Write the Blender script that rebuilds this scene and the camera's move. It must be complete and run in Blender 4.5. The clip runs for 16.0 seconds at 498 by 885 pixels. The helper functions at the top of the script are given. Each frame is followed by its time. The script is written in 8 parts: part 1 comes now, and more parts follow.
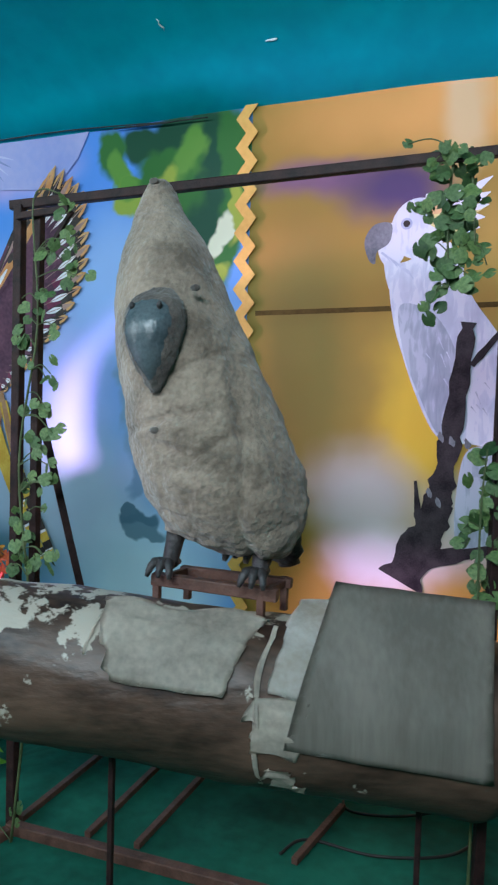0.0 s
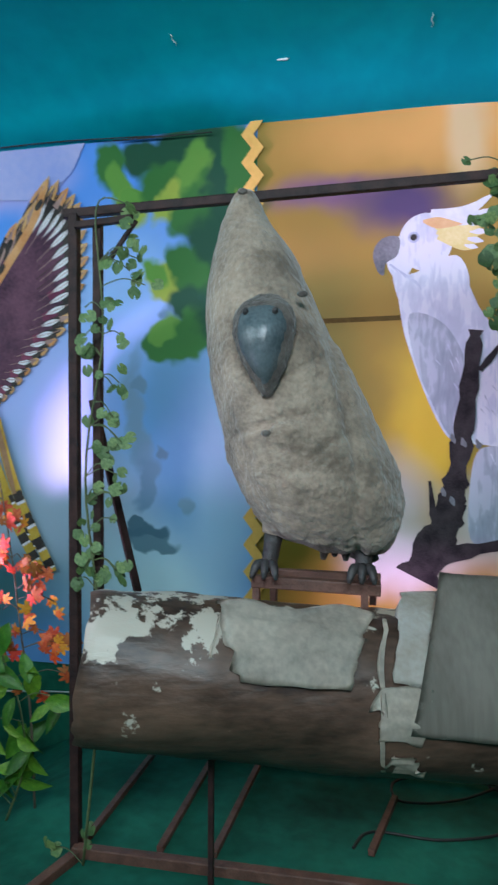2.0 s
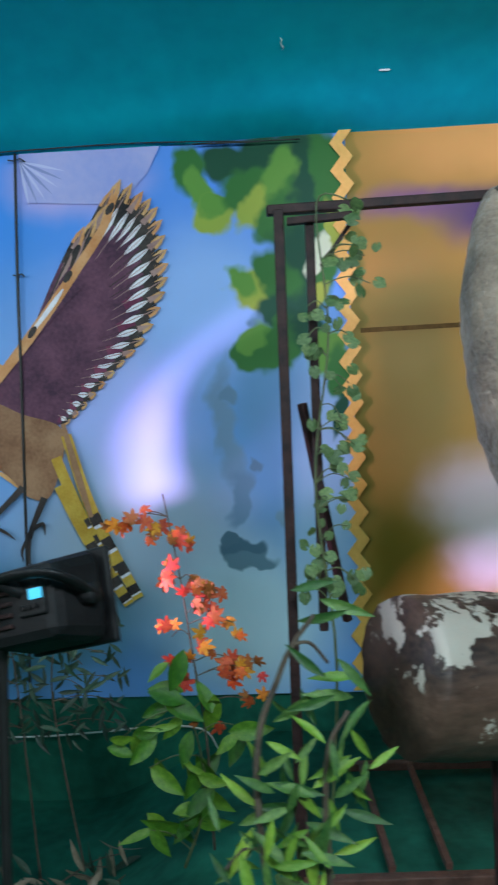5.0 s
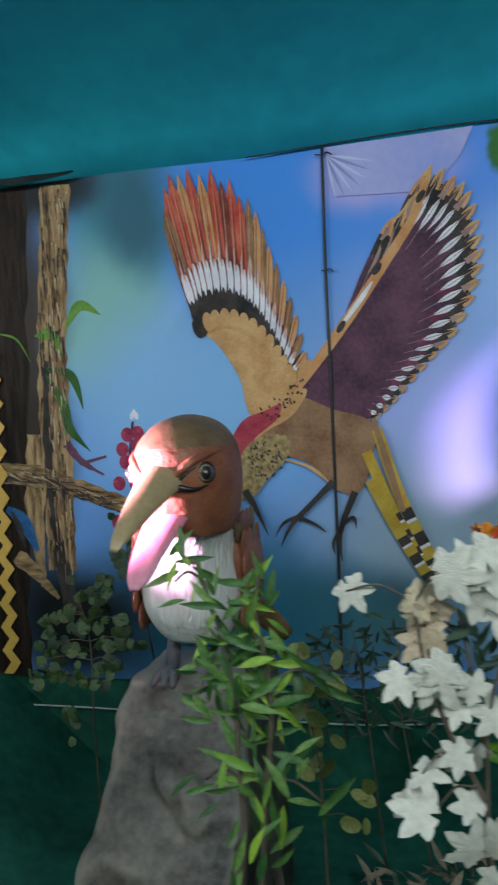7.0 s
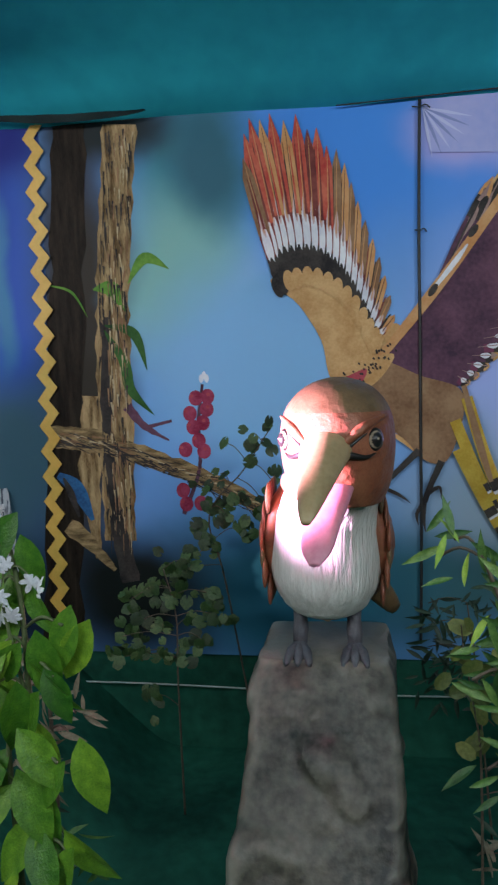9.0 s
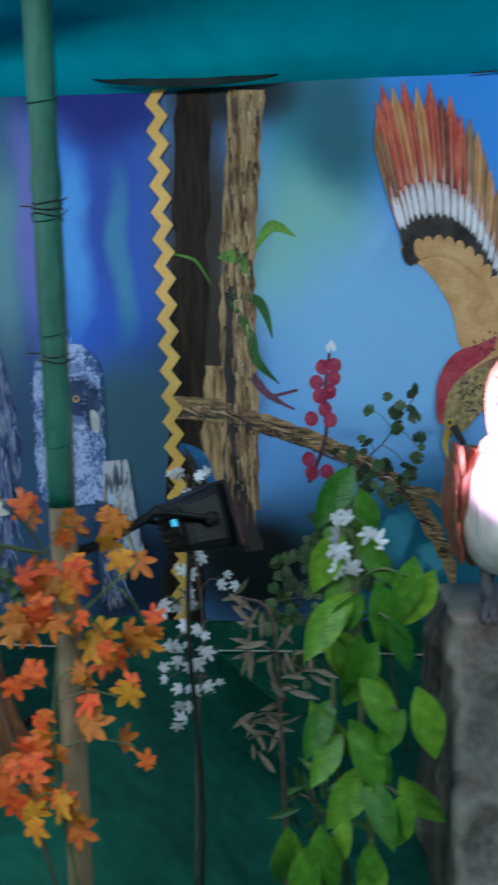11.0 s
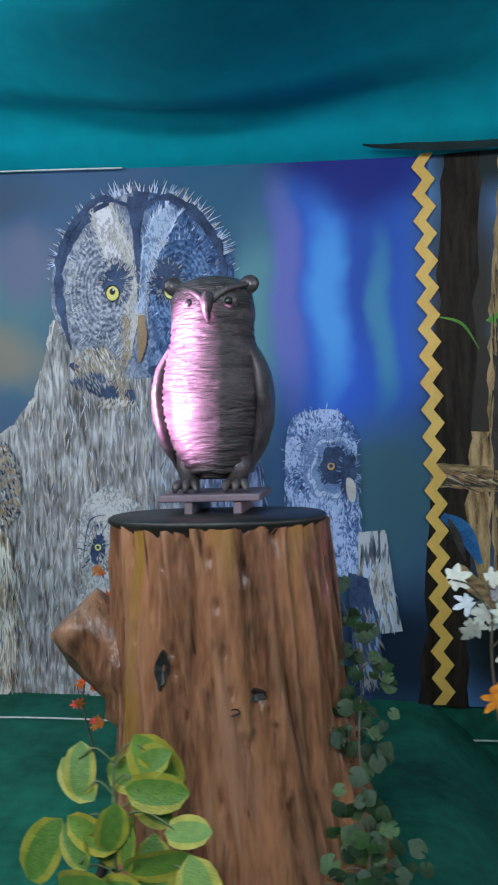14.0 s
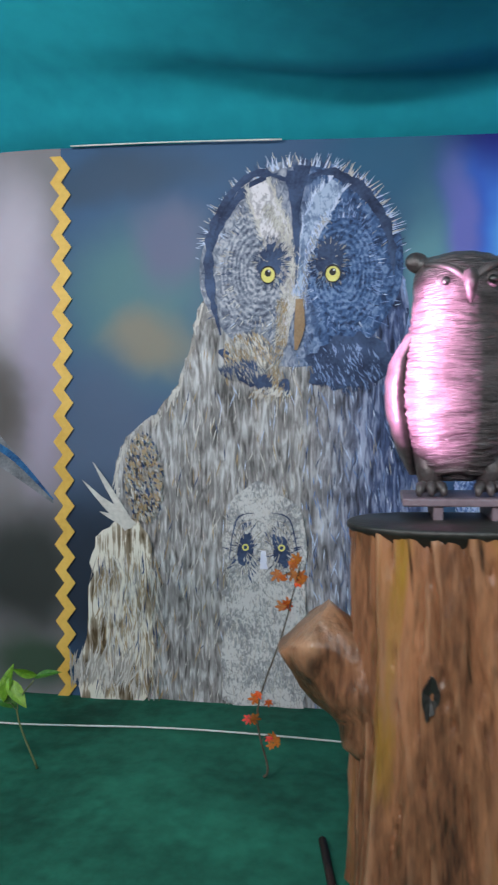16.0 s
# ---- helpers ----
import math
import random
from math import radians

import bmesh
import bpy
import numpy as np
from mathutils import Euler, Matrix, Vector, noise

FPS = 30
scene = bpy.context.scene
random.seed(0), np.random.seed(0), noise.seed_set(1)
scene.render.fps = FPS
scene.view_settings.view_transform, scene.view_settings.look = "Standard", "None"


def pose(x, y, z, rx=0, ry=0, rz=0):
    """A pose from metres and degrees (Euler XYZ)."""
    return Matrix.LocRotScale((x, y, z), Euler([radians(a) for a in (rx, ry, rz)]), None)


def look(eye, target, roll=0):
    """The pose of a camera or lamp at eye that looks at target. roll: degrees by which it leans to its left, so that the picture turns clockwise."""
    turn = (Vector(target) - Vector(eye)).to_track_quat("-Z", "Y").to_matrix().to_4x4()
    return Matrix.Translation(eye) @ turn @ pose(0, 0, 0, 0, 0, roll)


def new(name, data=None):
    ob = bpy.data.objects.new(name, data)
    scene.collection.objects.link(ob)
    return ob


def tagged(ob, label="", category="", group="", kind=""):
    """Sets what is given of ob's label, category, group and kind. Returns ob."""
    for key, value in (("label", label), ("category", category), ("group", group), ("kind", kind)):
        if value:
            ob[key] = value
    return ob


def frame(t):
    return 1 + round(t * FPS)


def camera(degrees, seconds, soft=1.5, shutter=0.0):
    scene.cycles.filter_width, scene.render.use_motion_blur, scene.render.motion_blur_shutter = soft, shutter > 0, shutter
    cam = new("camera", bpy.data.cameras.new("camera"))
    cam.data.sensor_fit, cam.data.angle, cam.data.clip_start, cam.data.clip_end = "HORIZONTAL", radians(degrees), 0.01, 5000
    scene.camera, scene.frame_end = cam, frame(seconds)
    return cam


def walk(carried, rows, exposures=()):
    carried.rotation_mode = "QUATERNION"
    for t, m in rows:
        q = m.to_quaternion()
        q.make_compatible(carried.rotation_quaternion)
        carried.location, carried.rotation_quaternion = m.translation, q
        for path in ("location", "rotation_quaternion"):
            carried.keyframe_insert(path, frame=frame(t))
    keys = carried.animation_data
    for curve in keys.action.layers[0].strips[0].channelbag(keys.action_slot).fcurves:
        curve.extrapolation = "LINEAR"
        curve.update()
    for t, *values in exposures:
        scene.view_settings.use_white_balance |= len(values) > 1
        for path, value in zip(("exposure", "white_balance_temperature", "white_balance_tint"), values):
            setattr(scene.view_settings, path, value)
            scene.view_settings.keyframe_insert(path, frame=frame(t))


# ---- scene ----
cam = camera(37.4, 16.0, soft=2.2, shutter=0.5)
PATH = [
    (0, (1.588, 0.45, 1.593), (0.856, 2.309, 1.491), 1.7),
    (0.5, (1.501, 0.444, 1.566), (0.791, 2.312, 1.487), 1.7),
    (1, (1.427, 0.393, 1.581), (0.734, 2.268, 1.514), 2.5),
    (1.5, (1.281, 0.295, 1.583), (0.709, 2.211, 1.552), 0.3),
    (2, (1.142, 0.26, 1.554), (0.673, 2.203, 1.5), 0.2),
    (2.5, (1.029, 0.281, 1.531), (0.822, 2.269, 1.479), 0.3),
    (3, (0.933, 0.258, 1.504), (0.787, 2.252, 1.45), 0.8),
    (3.2, (0.862, 0.238, 1.489), (0.753, 2.235, 1.446), 0.4),
    (5.3, (0.005, 0.175, 1.526), (-0.093, 2.173, 1.529), -2.6),
    (5.5, (-0.063, 0.168, 1.537), (-0.231, 2.161, 1.505), -2.5),
    (6, (-0.223, 0.165, 1.576), (-0.556, 2.136, 1.515), -2.2),
    (6.5, (-0.384, 0.16, 1.614), (-0.848, 2.105, 1.553), -2.7),
    (7, (-0.547, 0.121, 1.639), (-1.038, 2.059, 1.58), -2.9),
    (7.5, (-0.745, 0.094, 1.662), (-1.204, 2.039, 1.58), -2.6),
    (8, (-0.907, 0.143, 1.656), (-1.406, 2.077, 1.564), -5.0),
    (8.2, (-0.971, 0.155, 1.657), (-1.477, 2.087, 1.551), -3.6),
    (10.3, (-1.651, 0.069, 1.632), (-1.673, 2.059, 1.438), -1.9),
    (10.5, (-1.727, 0.057, 1.63), (-1.786, 2.047, 1.444), -1.8),
    (11, (-1.929, 0.031, 1.62), (-2.135, 2.01, 1.412), -1.9),
    (11.5, (-2.082, 0.076, 1.631), (-2.365, 2.044, 1.414), -2.8),
    (12, (-2.279, 0.057, 1.637), (-2.521, 2.034, 1.457), -1.5),
    (12.5, (-2.43, 0.034, 1.643), (-2.671, 2.016, 1.513), -3.2),
    (13, (-2.582, 0.016, 1.668), (-2.881, 1.993, 1.623), -1.7),
    (13.5, (-2.753, 0.067, 1.668), (-3.129, 2.031, 1.643), -3.1),
    (14, (-2.923, 0.067, 1.647), (-3.221, 2.045, 1.624), -1.9),
    (14.5, (-3.089, 0.03, 1.668), (-3.338, 2.014, 1.625), -3.0),
    (15, (-3.247, 0.085, 1.655), (-3.509, 2.067, 1.616), -2.5),
    (15.5, (-3.392, 0.139, 1.68), (-3.731, 2.11, 1.631), -2.0),
    (16, (-3.536, 0.206, 1.664), (-3.897, 2.173, 1.623), -0.7),
]
EXPOSURES = [(0, 0.05, 6300, 11), (3.2, 0.05, 6400, 11), (5.5, -0.1, 6400, 12), (7.0, -0.32, 6900, 16), (8.2, -0.36, 7000, 20), (10.5, -0.55, 6700, 18),
             (11.0, -0.3, 6100, 10), (12.0, 0.0, 5300, 1), (12.5, -0.08, 5300, 1), (13.5, -0.12, 6100, 12), (14.5, -0.12, 6500, 15), (16.0, -0.05, 7000, 17)]
walk(cam, [(t, look(eye, target, roll)) for t, eye, target, roll in PATH], EXPOSURES)

# ---- world and lamps ----
world = bpy.data.worlds.new("hall_dark")
scene.world = world
world.use_nodes = True
world.node_tree.nodes["Background"].inputs[0].default_value = (0.35, 0.75, 0.9, 1)
world.node_tree.nodes["Background"].inputs[1].default_value = 0.012


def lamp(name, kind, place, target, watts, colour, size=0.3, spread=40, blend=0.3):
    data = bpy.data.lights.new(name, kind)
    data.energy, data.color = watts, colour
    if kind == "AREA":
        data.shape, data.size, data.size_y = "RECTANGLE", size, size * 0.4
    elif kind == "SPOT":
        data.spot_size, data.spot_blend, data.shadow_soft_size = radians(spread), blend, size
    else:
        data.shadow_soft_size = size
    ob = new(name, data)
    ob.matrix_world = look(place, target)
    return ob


# unseen lamps added over the aisle behind the camera, tuned along the wall
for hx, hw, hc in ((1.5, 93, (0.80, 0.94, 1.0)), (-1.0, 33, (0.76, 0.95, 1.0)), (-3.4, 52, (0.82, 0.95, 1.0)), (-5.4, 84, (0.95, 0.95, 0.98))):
    lamp("unseen_hall_lamp", "AREA", (hx, -1.15, 2.93), (hx - 0.2, 3.3, 1.35), hw, hc, 1.3)
# light tubes high on the poles; the second one's pole is added, unseen
lamp("tube_glow", "POINT", (-0.43, 1.20, 2.35), (0, 0, 0), 5, (0.9, 0.97, 1.0), 0.12)
lamp("tube_glow", "POINT", (-4.80, 1.60, 2.60), (0, 0, 0), 44, (0.9, 0.97, 1.0), 0.12)
# the floodlights on the poles; the second one, for the owl, is out of view
lamp("flood_beam", "SPOT", (-2.14, 1.77, 1.42), (-1.31, 2.22, 1.41), 1600, (1.0, 0.54, 0.97), 0.05, 36, 0.9)
lamp("flood_beam", "SPOT", (-4.61, 1.62, 1.70), (-3.34, 2.08, 1.81), 1450, (1.0, 0.50, 0.92), 0.03, 22, 0.6)
lamp("flood_beam", "SPOT", (-0.13, 1.43, 1.27), (0.70, 2.1, 1.36), 7, (0.80, 0.62, 1.0), 0.04, 60, 0.9)

# ---- materials ----


def surf(name, c1, c2, scale=6.0, rough=0.6, bump=0.3, bump_scale=60.0, metal=0.0, stretch=(1, 1, 1), sheen=0.0, spec=0.5, piece=0.0):
    """A surface of two colours mixed by coarse and fine noise, with relief."""
    m = bpy.data.materials.new(name)
    m.use_nodes = True
    nt = m.node_tree
    N, L = nt.nodes, nt.links
    b = N["Principled BSDF"]
    tc, mp = N.new("ShaderNodeTexCoord"), N.new("ShaderNodeMapping")
    mp.inputs["Scale"].default_value = stretch
    L.new(tc.outputs["Object"], mp.inputs["Vector"])
    n1, n2, add = N.new("ShaderNodeTexNoise"), N.new("ShaderNodeTexNoise"), N.new("ShaderNodeMath")
    n1.inputs["Scale"].default_value, n2.inputs["Scale"].default_value = scale, scale * 9
    n1.inputs["Detail"].default_value, n2.inputs["Detail"].default_value = 4, 3
    add.operation = "MULTIPLY_ADD"
    add.inputs[1].default_value = 0.45
    for n in (n1, n2):
        L.new(mp.outputs[0], n.inputs["Vector"])
    L.new(n2.outputs[0], add.inputs[0])
    L.new(n1.outputs[0], add.inputs[2])
    ramp = N.new("ShaderNodeValToRGB")
    ramp.color_ramp.elements[0].position, ramp.color_ramp.elements[1].position = 0.52, 0.92
    ramp.color_ramp.elements[0].color, ramp.color_ramp.elements[1].color = (*c1, 1), (*c2, 1)
    L.new(add.outputs[0], ramp.inputs[0])
    out = ramp.outputs[0]
    if piece:
        info, hsv, mul = N.new("ShaderNodeObjectInfo"), N.new("ShaderNodeHueSaturation"), N.new("ShaderNodeMapRange")
        mul.inputs["To Min"].default_value, mul.inputs["To Max"].default_value = 1 - piece, 1 + piece
        L.new(info.outputs["Random"], mul.inputs["Value"])
        L.new(mul.outputs[0], hsv.inputs["Value"])
        hue = N.new("ShaderNodeMapRange")
        hue.inputs["To Min"].default_value, hue.inputs["To Max"].default_value = 0.5 + piece * 0.06, 0.5 - piece * 0.06
        L.new(info.outputs["Random"], hue.inputs["Value"])
        L.new(hue.outputs[0], hsv.inputs["Hue"])
        L.new(out, hsv.inputs["Color"])
        out = hsv.outputs[0]
    L.new(out, b.inputs["Base Color"])
    b.inputs["Roughness"].default_value, b.inputs["Metallic"].default_value = rough, metal
    b.inputs["Specular IOR Level"].default_value = 0.10 if name.startswith("ink_") else spec
    b.inputs["Sheen Weight"].default_value = sheen
    if bump:
        n3, bp = N.new("ShaderNodeTexNoise"), N.new("ShaderNodeBump")
        n3.inputs["Scale"].default_value, n3.inputs["Detail"].default_value = bump_scale, 5
        L.new(mp.outputs[0], n3.inputs["Vector"])
        bp.inputs["Strength"].default_value, bp.inputs["Distance"].default_value = bump, 0.012
        L.new(n3.outputs[0], bp.inputs["Height"])
        L.new(bp.outputs[0], b.inputs["Normal"])
    return m


def print_ground(name, base, blobs, gloss=0.5):
    """Blurred photographic background of a printed banner: soft spots (x, z, rx, rz, colour) over a base colour."""
    m = bpy.data.materials.new(name)
    m.use_nodes = True
    nt = m.node_tree
    N, L = nt.nodes, nt.links
    b = N["Principled BSDF"]
    tc, sep = N.new("ShaderNodeTexCoord"), N.new("ShaderNodeSeparateXYZ")
    nz = N.new("ShaderNodeTexNoise")
    nz.inputs["Scale"].default_value = 2.5
    off = N.new("ShaderNodeVectorMath")
    off.operation = "MULTIPLY_ADD"
    off.inputs[1].default_value = (0.22, 0, 0.22)
    nz.inputs["Detail"].default_value = 3
    L.new(tc.outputs["Object"], nz.inputs["Vector"])
    lobe, off2 = N.new("ShaderNodeTexNoise"), N.new("ShaderNodeVectorMath")
    lobe.inputs["Scale"].default_value = 9.0
    off2.operation = "MULTIPLY_ADD"
    off2.inputs[1].default_value = (0.13, 0, 0.13)
    L.new(tc.outputs["Object"], lobe.inputs["Vector"])
    L.new(lobe.outputs["Color"], off2.inputs[0])
    L.new(off.outputs[0], off2.inputs[2])
    L.new(nz.outputs["Color"], off.inputs[0])
    L.new(tc.outputs["Object"], off.inputs[2])
    colour = N.new("ShaderNodeRGB")
    colour.outputs[0].default_value = (*base, 1)
    last = colour.outputs[0]
    for x, z, rx, rz, c, *more in blobs:
        mp = N.new("ShaderNodeMapping")
        mp.vector_type = "TEXTURE"
        mp.inputs["Location"].default_value = (x + 0.11, 0, z + 0.11)
        mp.inputs["Scale"].default_value = (rx, 1e6, rz)
        g, mr, mix = N.new("ShaderNodeTexGradient"), N.new("ShaderNodeMapRange"), N.new("ShaderNodeMix")
        g.gradient_type, mr.interpolation_type, mix.data_type = "SPHERICAL", "SMOOTHSTEP", "RGBA"
        mr.inputs["From Max"].default_value = 0.75
        if more:
            # a leaf out of focus: a turned oval with a narrower soft edge
            mp.inputs["Location"].default_value = (x + 0.175, 0, z + 0.175)
            mp.inputs["Rotation"].default_value = (0, radians(more[0]), 0)
            mr.inputs["From Min"].default_value, mr.inputs["From Max"].default_value = 0.16, 0.30 + more[1] * 0.8
        L.new((off2 if more else off).outputs[0], mp.inputs["Vector"])
        L.new(mp.outputs[0], g.inputs["Vector"])
        L.new(g.outputs["Fac"], mr.inputs["Value"])
        L.new(mr.outputs[0], mix.inputs["Factor"])
        L.new(last, mix.inputs["A"])
        mix.inputs["B"].default_value = (*c, 1)
        last = mix.outputs["Result"]
    L.new(last, b.inputs["Base Color"])
    b.inputs["Roughness"].default_value = gloss
    b.inputs["Specular IOR Level"].default_value = 0.18
    wave, bp = N.new("ShaderNodeTexNoise"), N.new("ShaderNodeBump")
    wave.inputs["Scale"].default_value = 3.0
    L.new(tc.outputs["Object"], wave.inputs["Vector"])
    bp.inputs["Strength"].default_value, bp.inputs["Distance"].default_value = 0.25, 0.05
    L.new(wave.outputs[0], bp.inputs["Height"])
    L.new(bp.outputs[0], b.inputs["Normal"])
    return m


def patched(name, bark1, bark2, paint, cover, scale=3.0, rough=0.8, seed=0.0, low=(-9, -8)):
    """Brown bark with flaking patches of pale plaster on the upper side."""
    m = surf(name, bark1, bark2, 5, rough, 0.3, 24, stretch=(0.5, 1, 1.6))
    N, L = m.node_tree.nodes, m.node_tree.links
    b = N["Principled BSDF"]
    old = b.inputs["Base Color"].links[0].from_socket
    tc = N["Texture Coordinate"]
    n, r, mix, sep, up = (N.new("ShaderNodeTexNoise"), N.new("ShaderNodeMapRange"), N.new("ShaderNodeMix"), N.new("ShaderNodeSeparateXYZ"), N.new("ShaderNodeMapRange"))
    n.noise_dimensions, mix.data_type = "4D", "RGBA"
    n.inputs["W"].default_value, n.inputs["Scale"].default_value, n.inputs["Detail"].default_value, n.inputs["Roughness"].default_value = seed, scale, 8, 0.62
    r.inputs["From Min"].default_value, r.inputs["From Max"].default_value = cover, cover + 0.025
    L.new(tc.outputs["Object"], n.inputs["Vector"])
    L.new(tc.outputs["Object"], sep.inputs[0])
    up.inputs["From Min"].default_value, up.inputs["From Max"].default_value = low
    L.new(sep.outputs["Z"], up.inputs["Value"])
    both = N.new("ShaderNodeMath")
    both.operation = "MULTIPLY_ADD"
    both.inputs[1].default_value = 0.16
    both.inputs[2].default_value = 0.0
    L.new(up.outputs[0], both.inputs[0])
    s = N.new("ShaderNodeMath")
    L.new(n.outputs[0], s.inputs[0])
    L.new(both.outputs[0], s.inputs[1])
    L.new(s.outputs[0], r.inputs["Value"])
    L.new(r.outputs[0], mix.inputs["Factor"])
    L.new(old, mix.inputs["A"])
    mix.inputs["B"].default_value = (*paint, 1)
    L.new(mix.outputs["Result"], b.inputs["Base Color"])
    return m


GREEN_CLOTH = surf("green_cloth", (0.004, 0.055, 0.037), (0.013, 0.150, 0.098), 2.0, 0.8, 0.9, 6, spec=0.2)
TEAL_CLOTH = surf("teal_ceiling_cloth", (0.0, 0.29, 0.38), (0.0, 0.40, 0.50), 1.1, 0.7, 0.3, 5, spec=0.12)
DARK_WALL = surf("dark_wall", (0.02, 0.04, 0.04), (0.04, 0.06, 0.06), 3, 0.9)
IRON = surf("dark_painted_iron", (0.014, 0.008, 0.009), (0.045, 0.020, 0.018), 25, 0.55, 0.25, 90, spec=0.25)
RUST = surf("rusty_brown_iron", (0.07, 0.030, 0.022), (0.15, 0.07, 0.05), 22, 0.6, 0.3, 90)
GREEN_WRAP = surf("green_wrapped_cloth", (0.001, 0.060, 0.040), (0.003, 0.125, 0.080), 14, 0.6, 0.9, 28, stretch=(1, 1, 0.4))
WHITE_PLASTIC = surf("white_plastic", (0.62, 0.64, 0.62), (0.74, 0.75, 0.73), 8, 0.3, 0.0)
BLACK_PLASTIC = surf("black_plastic", (0.005, 0.005, 0.006), (0.013, 0.013, 0.014), 20, 0.5, 0.15, 120, spec=0.3)
WIRE_WHITE = surf("white_wire_coat", (0.45, 0.5, 0.48), (0.6, 0.62, 0.6), 20, 0.4, 0.0)
WIRE_BLACK = surf("black_wire_coat", (0.01, 0.01, 0.01), (0.02, 0.02, 0.02), 20, 0.5, 0.0)
PLUSH = surf("grey_plush", (0.14, 0.105, 0.078), (0.39, 0.305, 0.235), 9, 0.95, 0.8, 70, sheen=0.4)
PLUSH_DARK = surf("dark_plush", (0.055, 0.045, 0.04), (0.13, 0.11, 0.095), 20, 0.95, 0.8, 60, sheen=0.3)
BEAK_GREY = surf("grey_enamel", (0.055, 0.075, 0.085), (0.13, 0.16, 0.175), 14, 0.25, 0.25, 55)
CLAW = surf("dark_claw", (0.018, 0.016, 0.018), (0.05, 0.045, 0.045), 20, 0.5, 0.5, 60)

# ---- mesh tools ----


def link(name, bm, mats, parent=None, label="", smooth=True):
    me = bpy.data.meshes.new(name)
    bm.to_mesh(me)
    bm.free()
    for m in (mats if isinstance(mats, (list, tuple)) else (mats,)):
        me.materials.append(m)
    if smooth:
        me.polygons.foreach_set("use_smooth", [True] * len(me.polygons))
    ob = new(name, me)
    if parent:
        ob.parent = parent
    if label:
        ob["label"] = label
    return ob


def part(name, bm, material, parent, label="", smooth=True):
    return link(name, bm, material, parent, label, smooth)


def thing(name, label, category, group="", kind="", at=(0, 0, 0)):
    ob = new(name)
    ob.empty_display_size = 0.05
    ob.location = at
    return tagged(ob, label, category, group, kind)


def box(bm, lo, hi, mat=0, bevel=0.0):
    c = [(a + b) / 2 for a, b in zip(lo, hi)]
    r = bmesh.ops.create_cube(bm, size=1, matrix=Matrix.Translation(c) @ Matrix.Diagonal((*[b - a for a, b in zip(lo, hi)], 1)))
    fs = {f for v in r["verts"] for f in v.link_faces}
    for f in fs:
        f.material_index = mat
    if bevel:
        es = {e for f in fs for e in f.edges}
        bmesh.ops.bevel(bm, geom=list(es), offset=bevel, segments=2, affect="EDGES", profile=0.5)


def catmull(pts, n=8, closed=False):
    """A smooth line through the given points."""
    P = [Vector(p) for p in pts]
    k = len(P)
    out = []
    for i in range(k if closed else k - 1):
        if closed:
            a, b, c, d = P[i - 1], P[i], P[(i + 1) % k], P[(i + 2) % k]
        else:
            a, b, c, d = P[max(i - 1, 0)], P[i], P[i + 1], P[min(i + 2, k - 1)]
        for j in range(n):
            t = j / n
            out.append(0.5 * ((2 * b) + (c - a) * t + (2 * a - 5 * b + 4 * c - d) * t * t + (3 * b - a - 3 * c + d) * t ** 3))
    if not closed:
        out.append(P[-1])
    return out


def tube(bm, pts, radii, seg=8, mat=0, cap=True, flat=1.0):
    """A tube along points; radii is one number or one per point. flat squeezes the section in depth."""
    P = [Vector(p) for p in pts]
    R = [radii] * len(P) if isinstance(radii, (int, float)) else list(radii)
    rings = []
    side = None
    for i, p in enumerate(P):
        d = (P[min(i + 1, len(P) - 1)] - P[max(i - 1, 0)]).normalized()
        if side is None:
            ref = Vector((0, 1, 0)) if abs(d.y) < 0.8 else Vector((1, 0, 0))
            side = d.cross(ref).normalized()
        side = (side - d * side.dot(d)).normalized()
        up = d.cross(side)
        rings.append([bm.verts.new(p + R[i] * (math.cos(a) * side + flat * math.sin(a) * up)) for a in (2 * math.pi * k / seg for k in range(seg))])
    for r0, r1 in zip(rings, rings[1:]):
        for k in range(seg):
            f = bm.faces.new((r0[k], r0[(k + 1) % seg], r1[(k + 1) % seg], r1[k]))
            f.material_index = mat
    if cap:
        for r in (rings[0][::-1], rings[-1]):
            bm.faces.new(r).material_index = mat
    return rings


def loft(bm, rings, seg=32, mat=0, lump=0.0, freq=6.0, seed=0.0):
    """A closed body through rings (centre, half width in x, half depth in y); mat may be a function of (ring share, angle)."""
    made = []
    for c, rx, ry in rings:
        row = []
        for k in range(seg):
            a = 2 * math.pi * k / seg
            p = Vector((c[0] + rx * math.cos(a), c[1] + ry * math.sin(a), c[2]))
            if lump:
                q = noise.noise(p * freq + Vector((seed, seed, seed))) + 0.5 * noise.noise(p * freq * 2.7)
                p += Vector((math.cos(a), math.sin(a), 0)) * q * lump
            row.append(bm.verts.new(p))
        made.append(row)
    n = len(made) - 1
    for i, (r0, r1) in enumerate(zip(made, made[1:])):
        for k in range(seg):
            f = bm.faces.new((r0[k], r0[(k + 1) % seg], r1[(k + 1) % seg], r1[k]))
            f.material_index = mat(i / n, 2 * math.pi * (k + 0.5) / seg) if callable(mat) else mat
    for row, flip in ((made[0], True), (made[-1], False)):
        f = bm.faces.new(row[::-1] if flip else row)
        i = 0 if flip else 1
        f.material_index = mat(i, 0.0) if callable(mat) else mat
    return made


def smooth_rings(rings, n=5):
    """Refines a list of rings along a smooth line."""
    cs = catmull([c for c, _, _ in rings], n)
    ws = catmull([(a, b, 0) for _, a, b in rings], n)
    return [(c, max(w[0], 0.002), max(w[1], 0.002)) for c, w in zip(cs, ws)]


